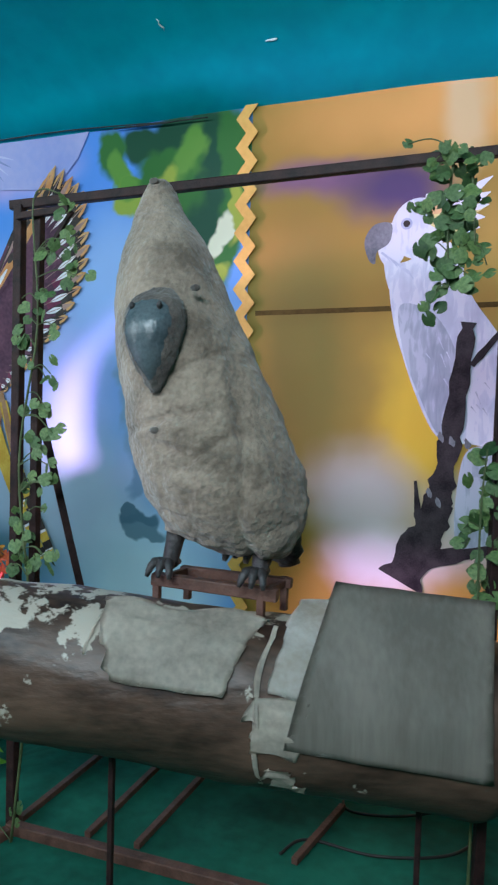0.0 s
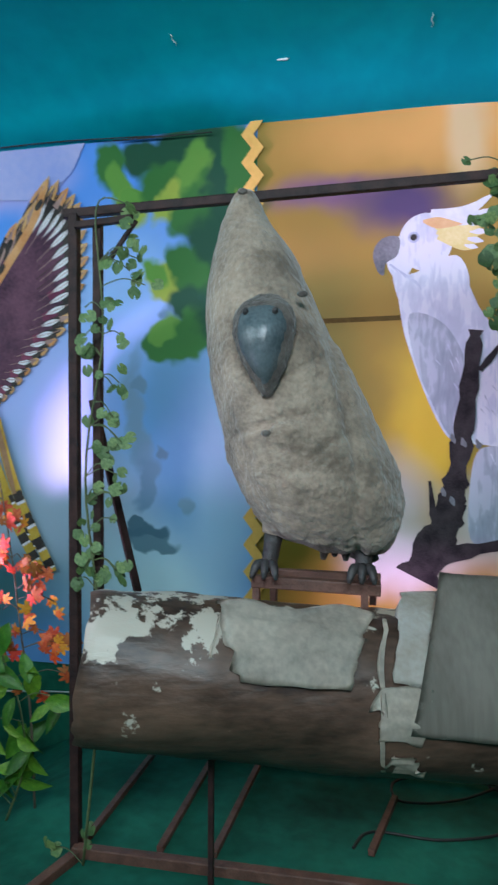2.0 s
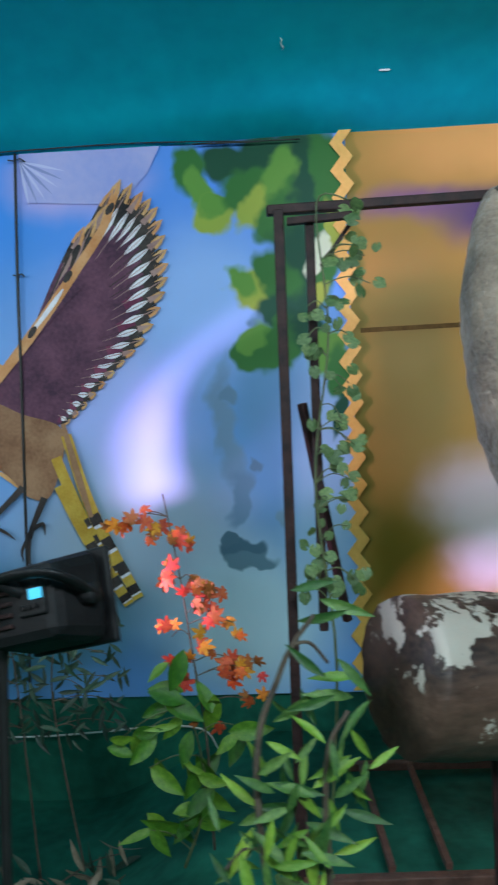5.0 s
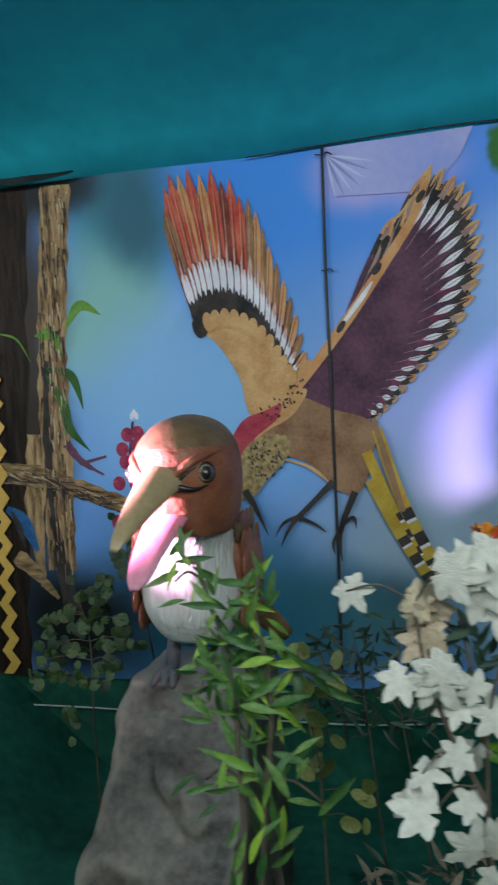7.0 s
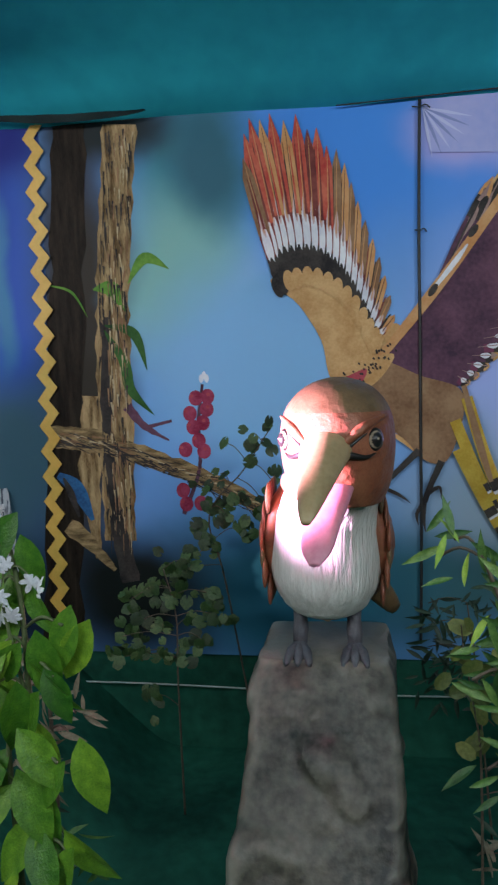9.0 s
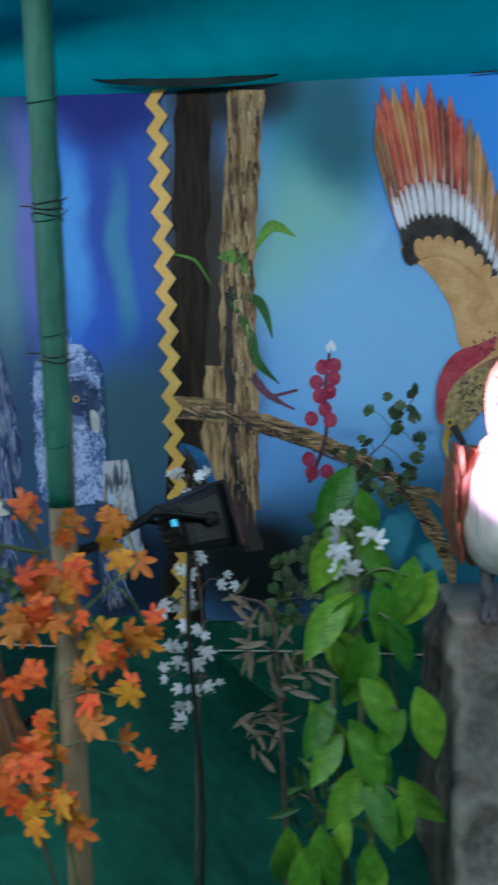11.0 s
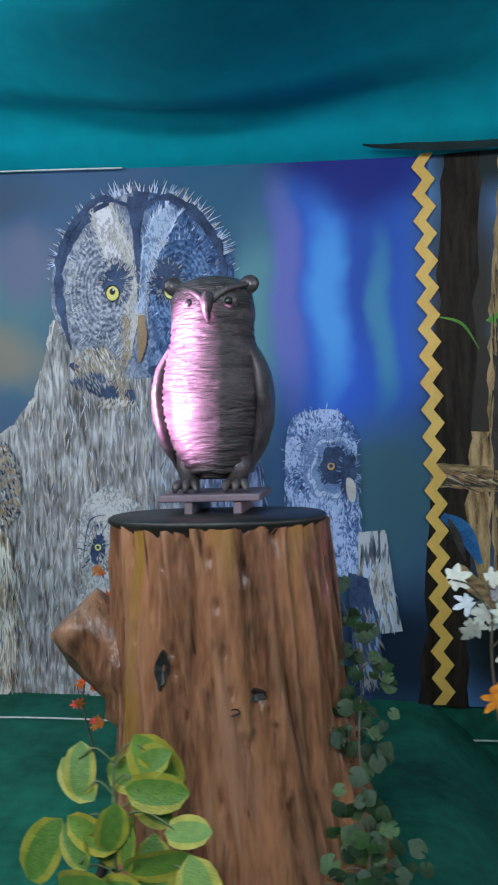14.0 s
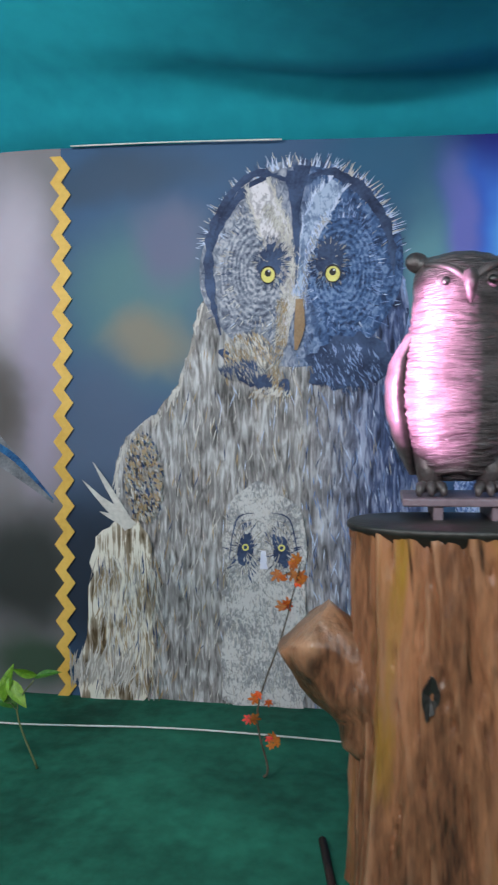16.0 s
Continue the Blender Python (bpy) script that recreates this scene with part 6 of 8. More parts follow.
# pale brows, dark eye patches, cheeks, bill
for pts, widths, tone, n in (([(-4.056, 2.690), (-4.002, 2.547), (-3.943, 2.359), (-3.917, 2.194), (-3.960, 2.03)], [0.10, 0.13, 0.085, 0.05, 0.03], 1, 300),
                             ([(-3.713, 2.670), (-3.800, 2.552), (-3.860, 2.374), (-3.885, 2.212)], [0.07, 0.09, 0.05, 0.03], 5, 160)):
    edge = ribbon(pts, widths, 8, 0.5)
    shape(bm, edge, 7 if tone == 1 else 8)
    for k in range(n):
        p = along(edge, random.random())
        a = math.atan2(p[1] - 2.15, p[0] + 3.90) + random.gauss(0, 0.35)
        shape(bm, ribbon([p, (p[0] + 0.035 * math.cos(a), p[1] + 0.035 * math.sin(a))], [0.006, 0.001], 2), tone, 0.000004)
shape(bm, ribbon([(-3.883, 2.735), (-3.893, 2.60), (-3.888, 2.42), (-3.895, 2.26)], [0.10, 0.045, 0.022, 0.006], 8, 0.6), 3)
for pts in ([(-3.93, 2.70), (-4.064, 2.735), (-4.195, 2.620), (-4.262, 2.467), (-4.262, 2.261), (-4.22, 2.06)], [(-3.84, 2.705), (-3.711, 2.715), (-3.582, 2.605), (-3.508, 2.465), (-3.49, 2.28)]):
    shape(bm, ribbon(pts, [0.01] + [0.034] * (len(pts) - 2) + [0.008], 8, 0.9), 3)
shape(bm, outline([(-4.215, 1.985), (-4.10, 1.93), (-4.01, 1.88), (-3.93, 1.86), (-3.95, 1.80), (-4.06, 1.83), (-4.17, 1.89)], 6, 0.03), 3)
shape(bm, outline([(-3.85, 1.95), (-3.70, 2.04), (-3.55, 2.02), (-3.50, 1.90), (-3.66, 1.83), (-3.82, 1.85)], 6, 0.04), 3)
for pts, half, n, tones in (([(-4.005, 2.607), (-3.943, 2.490), (-3.911, 2.313), (-3.929, 2.139)], 0.024, 420, ((1, 6), (0, 2))), ([(-3.770, 2.551), (-3.828, 2.456), (-3.855, 2.309), (-3.872, 2.161)], 0.016, 260, ((5, 3), (0, 3), (4, 2))),
                            ([(-3.957, 2.204), (-3.953, 2.066), (-3.985, 1.917), (-3.969, 1.815)], 0.024, 260, ((2, 5), (0, 2), (1, 1)))):
    for k in range(n):
        p = along(line2(pts, 6), random.random())
        p = (p[0] + random.gauss(0, half * 0.5), p[1] + random.gauss(0, 0.008))
        strokes(bm, p, (0.001, 0.001), 1, 0.032, 0.004, lambda q: -1.57 + 4 * (q[0] - MIDX), lambda q: pick(*tones), lambda q: True)
for c, rx, rz in (((-3.996, 2.356), 0.052, 0.080), ((-3.754, 2.352), 0.058, 0.085)):
    shape(bm, oval(c[0], c[1], rx * 0.95, rz * 1.0, 0, 24, 0.35), 3)
    strokes(bm, c, (rx * 1.25, rz * 1.2), 260, 0.026, 0.005, lambda p: math.atan2(p[1] - c[1], p[0] - c[0]), lambda p: pick((3, 6), (0, 2)), ellipse(c, rx * 1.25, rz * 1.2))
for c, rx, rz, n, tones in (((-4.103, 1.999), 0.11, 0.08, 420, ((2, 3), (0, 4), (1, 3))), ((-4.133, 1.925), 0.10, 0.04, 240, ((3, 4), (0, 3))), ((-3.697, 1.926), 0.15, 0.095, 620, ((3, 6), (4, 2)))):
    strokes(bm, c, (rx, rz), n, 0.04, 0.006, lambda p: -1.2, lambda p: pick(*tones), ellipse(c, rx, rz))
shape(bm, ribbon([(-3.880, 2.199), (-3.880, 2.086), (-3.897, 1.987)], [0.03, 0.045, 0.012], 6), 6)
c = (-4.000, 1.817)
strokes(bm, c, (0.09, 0.025), 140, 0.03, 0.005, lambda p: -1.9, lambda p: pick((1, 4), (2, 1)), ellipse(c, 0.09, 0.025))
BROW, BROW_BLUE = ((0.26, 0.26, 0.30), (0.44, 0.43, 0.48), (0.66, 0.64, 0.70)), ((0.10, 0.15, 0.26), (0.20, 0.28, 0.44), (0.36, 0.45, 0.62))
printed_stuff("printed_owl_mask", bm, OWL_MATS + [surf("ink_bill", (0.24, 0.15, 0.09), (0.36, 0.25, 0.16), 9, 0.55, 0), print_plumage("owl_brow", BROW, BROW, 0, 1, (70, 1, 40), coarse=0.9), print_plumage("owl_shaded_brow", BROW_BLUE, BROW_BLUE, 0, 1, (70, 1, 40), coarse=0.9)], B)
EYE_Y = surf("ink_eye_yellow", (0.58, 0.52, 0.12), (0.72, 0.68, 0.25), 20, 0.55, 0)
for p in ((-4.011, 2.307), (-3.739, 2.299)):
    bm = bmesh.new()
    shape(bm, oval(p[0], p[1], 0.034, 0.038), 1)
    shape(bm, oval(p[0], p[1] - 0.002, 0.029, 0.032), 0)
    shape(bm, oval(p[0], p[1] + 0.006, 0.014, 0.015), 1)
    shape(bm, oval(p[0] + 0.005, p[1] + 0.014, 0.004, 0.004), 2)
    printed("printed_eye", bm, [EYE_Y, P_DARK, P_SNOW], owl_head)


def owlet(head, rx, rz, foot_z, mats, label):
    bm = bmesh.new()
    shape(bm, outline([(head[0] - rx * 0.8, head[1] - rz * 0.5), (head[0] - rx * 1.05, (head[1] + foot_z) / 2), (head[0] - rx * 0.9, foot_z), (head[0] + rx * 0.9, foot_z), (head[0] + rx * 1.05, (head[1] + foot_z) / 2), (head[0] + rx * 0.8, head[1] - rz * 0.5)], 6, 0.03), 8)
    strokes(bm, (head[0], (head[1] + foot_z) / 2 - 0.03), (rx * 1.05, (head[1] - foot_z) / 2 - 0.03), 420, 0.040, 0.004, lambda p: -1.57, lambda p: pick((mats[0], 3), (mats[1], 4), (mats[2], 3)), lambda p: True)
    shape(bm, oval(head[0], head[1], rx * 1.05, rz * 1.04, 0, 60, 0.14), 8)
    shape(bm, oval(head[0], head[1], rx, rz, 0, 60, 0.08), 8)
    strokes(bm, head, (rx, rz), 420, 0.024, 0.0035, lambda p: math.atan2(p[1] - head[1], p[0] - head[0]), lambda p: pick((mats[0], 2), (mats[1], 4), (mats[2], 1)), lambda p: ((p[0] - head[0]) / rx) ** 2 + ((p[1] - head[1]) / rz) ** 2 < 1.05)
    return bm


bm = owlet((-4.043, 1.173), 0.170, 0.235, 0.47, (1, 1, 0), "")
c = (-4.044, 1.160)
for s in (-1, 1):
    e = (c[0] + 0.078 * s, c[1] - 0.02)
    shape(bm, oval(e[0], e[1], 0.036, 0.070, 14 * s, 22, 0.35), 3)
    strokes(bm, e, (0.060, 0.105), 150, 0.035, 0.006, lambda p: math.atan2(p[1] - e[1], p[0] - e[0]), lambda p: pick((3, 3), (0, 3), (1, 1)), lambda p: ((p[0] - e[0]) / 0.06) ** 2 + ((p[1] - e[1]) / 0.105) ** 2 < 1)
    shape(bm, oval(e[0], e[1] + 0.012, 0.015, 0.015), 7)
    shape(bm, oval(e[0], e[1] + 0.012, 0.008, 0.008), 3)
    for k in range(3):
        shape(bm, ribbon([(c[0] + 0.035 * s, c[1] + 0.14 - 0.025 * k), (c[0] + (0.115 - 0.01 * k) * s, c[1] + 0.11 - 0.03 * k), (c[0] + (0.150 - 0.014 * k) * s, c[1] - 0.06)], [0.002, 0.006, 0.003], 5, 0.5), 3 if k == 0 else 0)
shape(bm, ribbon([(c[0], c[1] - 0.02), (c[0], c[1] - 0.10)], [0.022, 0.034], 4), 6)
printed_stuff("printed_owlet", bm, OWL_MATS + [P_SNOW, EYE_Y, INK_FUZZ], B)
bm = owlet((-3.094, 1.550), 0.155, 0.195, 1.036, (4, 5, 5), "")
for cx, cz, rx, rz, turn, tone in ((-3.060, 1.500, 0.098, 0.140, -12, 4), (-3.050, 1.495, 0.092, 0.132, -12, 5), (-3.046, 1.497, 0.078, 0.115, -14, 4), (-3.038, 1.502, 0.060, 0.088, -16, 3), (-2.975, 1.46, 0.035, 0.09, -10, 3)):
    shape(bm, oval(cx, cz, rx, rz, turn, 40, 0.25), tone)
    for k in range(90):
        a = random.uniform(0, 6.28)
        p = (cx + rx * 0.97 * math.cos(a), cz + rz * 0.97 * math.sin(a))
        shape(bm, ribbon([p, (p[0] + 0.022 * math.cos(a), p[1] + 0.022 * math.sin(a))], [0.005, 0.001], 2), tone if k % 2 else 4, 0.000004)
for k in range(4):
    shape(bm, ribbon([(-3.185 + 0.014 * k, 1.44), (-3.165 + 0.014 * k, 1.58), (-3.09 + 0.01 * k, 1.665 - 0.012 * k), (-3.01, 1.66 - 0.012 * k)], [0.003, 0.007, 0.006, 0.002], 6, 0.5), 4)
shape(bm, oval(-3.050, 1.495, 0.016, 0.016), 6)
shape(bm, oval(-3.050, 1.497, 0.009, 0.009), 3)
shape(bm, outline([(-2.985, 1.44), (-2.955, 1.43), (-2.945, 1.37), (-2.962, 1.335), (-2.985, 1.37)], 5), 1)
printed_stuff("printed_owlet", bm, OWL_MATS + [P_TAN, P_TAN, INK_FUZZ_BLUE], B)
# broken stump and pale splinters
bm = bmesh.new()
shape(bm, outline([(-2.941, 1.206), (-2.824, 1.215), (-2.790, 0.903), (-2.766, 0.778), (-2.919, 0.756), (-2.951, 1.007)], 1), 6)
strokes(bm, (-2.871, 0.992), (0.05, 0.12), 160, 0.09, 0.010, lambda p: -1.57, lambda p: pick((0, 2), (1, 3), (5, 2)), lambda p: True)
shape(bm, outline([(-2.991, 1.033), (-2.907, 1.006), (-2.857, 0.755), (-2.909, 0.450), (-2.977, 0.450)], 1), 3)
strokes(bm, (-2.920, 0.731), (0.05, 0.16), 120, 0.07, 0.012, lambda p: -1.4, lambda p: pick((0, 3), (4, 2), (3, 3)), lambda p: True)
printed_stuff("printed_broken_stump", bm, OWL_MATS + [print_plumage("grey_splinters", ((0.03, 0.04, 0.06), (0.14, 0.16, 0.20), (0.48, 0.50, 0.55)), ((0.03, 0.04, 0.06), (0.14, 0.16, 0.20), (0.48, 0.50, 0.55)), 0, 1, (60, 1, 6), coarse=0.9)], B)
bm = bmesh.new()
shape(bm, outline([(-4.790, 1.187), (-4.617, 1.277), (-4.542, 1.066), (-4.578, 0.476), (-4.869, 0.461), (-4.820, 0.959)], 5, 0.03), 6)
strokes(bm, (-4.650, 0.838), (0.14, 0.30), 420, 0.10, 0.006, lambda p: -1.57, lambda p: pick((0, 3), (1, 5), (2, 3), (3, 1)), lambda p: True)
for a, b in (((-4.631, 1.240), (-4.802, 1.520)), ((-4.644, 1.227), (-4.852, 1.439)), ((-4.618, 1.240), (-4.760, 1.364)), ((-4.631, 1.240), (-4.774, 1.301))):
    shape(bm, ribbon([a, along([a, b], 0.6), b], [0.035, 0.025, 0.002], 5), 1)
strokes(bm, (-4.787, 0.554), (0.14, 0.05), 160, 0.10, 0.009, lambda p: 1.3, lambda p: pick((0, 3), (1, 2)), lambda p: True)
printed_stuff("printed_splintered_wood", bm, OWL_MATS + [INK_SPLINTER], B)
bm = bmesh.new()
strokes(bm, (-4.575, 1.464), (0.085, 0.19), 800, 0.026, 0.009, lambda p: -1.2, lambda p: pick((2, 4), (0, 4), (3, 2), (1, 1)), ellipse((-4.575, 1.464), 0.085, 0.19))
printed_stuff("printed_folded_wing", bm, OWL_MATS, B)
# the left banner
LAYER[0] = 0.0
bm = bmesh.new()
shape(bm, ribbon([(-5.370, 1.646), (-5.204, 1.516), (-5.002, 1.337)], [0.16, 0.09, 0.01], 6), 0)
shape(bm, ribbon([(-5.314, 1.620), (-5.176, 1.529), (-5.002, 1.350)], [0.03, 0.03, 0.005], 6), 1)
printed("printed_blue_tail", bm, [P_GREY, P_BLUE], BAN_LEFT)

# ---- poles with floodlights ----
LED_BLUE = bpy.data.materials.new("blue_display_glow")
LED_BLUE.use_nodes = True
LED_BLUE.node_tree.nodes["Principled BSDF"].inputs["Base Color"].default_value = (0.02, 0.3, 0.5, 1)
LED_BLUE.node_tree.nodes["Principled BSDF"].inputs["Emission Color"].default_value = (0.1, 0.65, 1.0, 1)
LED_BLUE.node_tree.nodes["Principled BSDF"].inputs["Emission Strength"].default_value = 0.9
TUBE_LIT = bpy.data.materials.new("light_tube_glow")
TUBE_LIT.use_nodes = True
TUBE_LIT.node_tree.nodes["Principled BSDF"].inputs["Base Color"].default_value = (0.7, 0.72, 0.7, 1)
TUBE_LIT.node_tree.nodes["Principled BSDF"].inputs["Emission Color"].default_value = (0.8, 0.95, 0.92, 1)
TUBE_LIT.node_tree.nodes["Principled BSDF"].inputs["Emission Strength"].default_value = 0.12


def pole(x, y, z0, z_green, lean, label, tube_z=None):
    p = thing("pole", label, "pole", "poles in front of the display", at=(x, y, z0))
    bm = bmesh.new()
    pts, rad = [], []
    for i in range(60):
        z = z_green + (3.25 - z_green) * i / 59
        pts.append((lean * (z - 1.8), 0, z - z0))
        rad.append(0.0262 + 0.0018 * noise.noise(Vector((z * 9, x, 0))) + (0.003 if i % 14 == 5 else 0))
    tube(bm, pts, rad, 18)
    for i in range(7):
        z = z_green + 0.12 + i * 0.21
        c = Vector((lean * (z - 1.8), 0, z - z0))
        tube(bm, [c + Vector((0.0275 * math.cos(a), 0.0275 * math.sin(a), 0.012 * math.sin(a) + 0.012 * a / 6.3)) for a in (2 * math.pi * k / 14 for k in range(15))], 0.0022, 5, 0, False)
    wrapping = part("green_wrapping", bm, GREEN_WRAP, p, "green cloth wound round the pole")
    if z_green > z0 + 0.05:
        bm = bmesh.new()
        tube(bm, [(lean * (z0 - 1.8), 0, 0), (lean * (z_green - 1.8), 0, z_green - z0 + 0.02)], 0.025, 14)
        part("bare_bamboo", bm, surf("bare_bamboo", (0.16, 0.11, 0.06), (0.28, 0.20, 0.11), 9, 0.6, 0.3, stretch=(3, 3, 0.5)), p, "bare tan bamboo")
    for z, k in ((z_green + 0.55, 3), (z_green + 0.28, 2)):
        for q in range(k):
            bm = bmesh.new()
            c = Vector((lean * (z - 1.8), 0, z - z0))
            tube(bm, [c + Vector((0.0285 * math.cos(a), 0.0285 * math.sin(a), 0.011 * q + 0.004 * math.sin(2 * a + q))) for a in (2 * math.pi * j / 14 for j in range(15))] + [c + Vector((0.045 - 0.09 * (q % 2), -0.02, 0.011 * q + 0.006))], 0.0016, 5)
            part("binding_wire", bm, WIRE_BLACK, wrapping)
    if tube_z:
        bm = bmesh.new()
        tube(bm, [(-0.022, -0.026, tube_z - z0), (-0.020, -0.026, 3.1 - z0)], 0.011, 12)
        part("light_tube", bm, TUBE_LIT, p, "white light tube strapped to the pole")
    return p


P1 = pole(-0.392, 1.325, 0.0, 0.02, 0.006, "bamboo pole wrapped in green cloth with a white light tube", 1.79)
P2 = pole(-2.437, 1.40, 0.0, 1.36, 0.01, "bamboo pole half wrapped in green cloth, bare below")
# far pole added out of view to carry the owl's lamp and a tube
P3 = pole(-4.95, 1.72, 0.30, 0.35, 0.0, "unseen bamboo pole wrapped in green cloth, added for its lit tube", 1.85)


def floodlight(at, aim, label, display=True, s=1.0):
    """A black flat floodlight on a yoke, seen from behind."""
    f = thing("floodlight", label, "stage light", "floodlights on the poles", at=at)
    M = (Vector(aim) - Vector(at)).to_track_quat("Y", "Z").to_matrix().to_4x4() @ Matrix.Rotation(radians(-14), 4, "Y")

    def add(name, bm, mat, lab="", smooth=False):
        bm.transform(M @ Matrix.Scale(s, 4))
        return part(name, bm, mat, f, lab, smooth)
    bm = bmesh.new()
    box(bm, (-0.086, -0.060, -0.072), (0.086, 0.055, 0.072), 0, 0.022)
    for v in bm.verts:
        if v.co.y < 0:
            v.co.x *= 0.90
            v.co.z *= 0.84
    housing = add("housing", bm, BLACK_PLASTIC)
    bm = bmesh.new()
    box(bm, (-0.092, 0.055, -0.078), (0.092, 0.068, 0.078), 0, 0.006)
    add("front_frame", bm, BLACK_PLASTIC)
    for k in range(4):
        bm = bmesh.new()
        box(bm, (-0.062, -0.066, -0.032 + 0.017 * k), (-0.008, -0.058, -0.025 + 0.017 * k), 0, 0.002)
        add("vent", bm, IRON).parent = housing
    bm = bmesh.new()
    box(bm, (0.01, -0.066, -0.02), (0.062, -0.057, 0.045), 0, 0.003)
    panel = add("control_panel", bm, BLACK_PLASTIC)
    if display:
        bm = bmesh.new()
        box(bm, (0.036, -0.070, 0.004), (0.060, -0.065, 0.020), 0, 0.001)
        add("display", bm, LED_BLUE, "small lit blue display").parent = panel
    for k in range(3):
        bm = bmesh.new()
        tube(bm, [(0.022 + 0.012 * k, -0.065, -0.006), (0.022 + 0.012 * k, -0.071, -0.006)], 0.004, 10)
        add("button", bm, BLACK_PLASTIC).parent = panel
    bm = bmesh.new()
    tube(bm, catmull([(-0.095, 0.0, 0.0), (-0.104, -0.05, 0.020), (-0.085, -0.088, 0.036), (0.0, -0.094, 0.042), (0.085, -0.088, 0.036), (0.104, -0.05, 0.020), (0.097, 0.0, 0.0)], 5), 0.0065, 8, flat=1.8)
    yoke = add("yoke", bm, BLACK_PLASTIC, smooth=True)
    for sx in (-1, 1):
        bm = bmesh.new()
        tube(bm, [(0.085 * sx, 0, 0), (0.108 * sx, 0, 0)], 0.016, 14)
        add("knob", bm, BLACK_PLASTIC, smooth=True).parent = yoke
    return f


F1 = floodlight((-0.268, 1.345, 1.268), (0.22, 2.35, 1.10), "black floodlight on a yoke clamped to the green pole")
bm = bmesh.new()
tube(bm, catmull([Vector((-0.405, 1.29, 1.325)), Vector((-0.342, 1.280, 1.326)), Vector((-0.316, 1.280, 1.318)), Vector((-0.283, 1.290, 1.298))], 5), 0.011, 8)
tagged(link("clamp_arm", bm, BLACK_PLASTIC), "black bent clamp arm between pole and floodlight", "clamp")
F2 = floodlight((-2.235, 1.68, 1.265), (-1.35, 2.35, 1.40), "black floodlight clamped to the bamboo pole behind orange leaves")
bm = bmesh.new()
tube(bm, catmull([Vector((-2.445, 1.40, 1.27)), Vector((-2.409, 1.46, 1.262)), Vector((-2.34, 1.58, 1.285)), Vector((-2.30, 1.62, 1.31))], 5), 0.011, 8)
tagged(link("clamp_arm", bm, BLACK_PLASTIC), "black bent clamp arm between pole and floodlight", "clamp")
# unseen housing added behind the beam that lights the owl from the left
F3 = floodlight((-4.74, 1.74, 1.64), (-3.34, 2.2, 1.72), "unseen black floodlight on the added far pole")
bm = bmesh.new()
tube(bm, [(-4.94, 1.72, 1.60), (-4.87, 1.72, 1.60), (-4.81, 1.73, 1.64)], 0.011, 8)
tagged(link("clamp_arm", bm, BLACK_PLASTIC), "black bent clamp arm between pole and floodlight", "clamp")

# ---- wires ----


def wire(name, label, pts, r, mat, n=8):
    bm = bmesh.new()
    tube(bm, catmull(pts, n), r, 6)
    return tagged(link(name, bm, mat), label, "wire")


wire("white_wire", "thin white wire strung along the green skirt", [(-5.3, 3.0, 0.492), (-5.061, 2.904, 0.492), (-4.371, 2.954, 0.492), (-3.795, 2.937, 0.492), (-3.002, 2.867, 0.492), (-3.123, 3.270, 0.338), (-2.785, 3.270, 0.316), (-2.203, 3.270, 0.318), (-1.0, 3.27, 0.30), (-0.3, 3.27, 0.33), (-0.087, 3.270, 0.188), (0.680, 3.270, 0.223), (1.099, 3.270, 0.223), (1.668, 3.270, 0.226)], 0.004, WIRE_WHITE)
wire("white_wire", "thin white wire strung along the green skirt", [(-0.178, 3.250, 0.253), (0.161, 3.250, 0.196), (0.752, 3.250, 0.223), (1.190, 3.250, 0.224), (1.529, 3.250, 0.235)], 0.004, WIRE_WHITE)
wire("black_cable", "thin black cable coiled loosely on the green cloth", [(0.941, 2.439, 0.285), (0.993, 2.541, 0.285), (1.204, 2.545, 0.285), (1.414, 2.652, 0.285), (1.482, 2.852, 0.285), (1.366, 2.926, 0.285), (1.487, 3.031, 0.285), (1.271, 2.810, 0.285), (1.073, 2.749, 0.285), (1.039, 2.870, 0.285), (1.124, 2.946, 0.285)], 0.005, WIRE_BLACK)
wire("hanging_string", "dark string hanging down the printed banner", [(-0.963, 3.280, 2.783), (-0.971, 3.280, 2.262), (-0.971, 3.280, 1.852), (-0.973, 3.280, 1.391), (-0.974, 3.280, 0.998), (-0.982, 3.280, 0.529)], 0.0065, WIRE_BLACK)
for p, w in (((-0.964, 3.280, 2.752), 0.03), ((-0.968, 3.280, 2.262), 0.02)):
    wire("string_knot", "small knot of dark wire on the hanging string", [Vector(p) + Vector((-w, -0.004, 0.004)), Vector(p) + Vector((0, -0.006, 0)), Vector(p) + Vector((w * 0.8, -0.004, 0.008)), Vector(p) + Vector((w * 1.4, -0.004, -0.006))], 0.003, WIRE_BLACK, 4)
CLEAR = surf("clear_tape", (0.6, 0.75, 0.75), (0.8, 0.9, 0.9), 20, 0.15, 0.2, 60)
for p, q in (((1.148, 3.000, 2.769), (1.148, 3.050, 2.753)), ((0.177, 2.950, 2.912), (0.187, 3.000, 2.899)), ((0.562, 3.100, 2.800), (0.612, 3.100, 2.793))):
    bm = bmesh.new()
    p, q = Vector(p), Vector(q)
    pts = [p.lerp(q, i / 5) + Vector((0.004 * math.sin(i * 2), 0, 0)) for i in range(6)]
    pts = [Vector((v.x, v.y, ceiling_height(v.x, v.y) - 0.003)) for v in pts]
    tube(bm, pts, [0.002, 0.005, 0.004, 0.006, 0.004, 0.002], 6, 0, True, 0.4)
    tagged(link("tape_scrap", bm, CLEAR), "scrap of shiny clear tape on the ceiling cloth", "tape")

# ---- plants ----


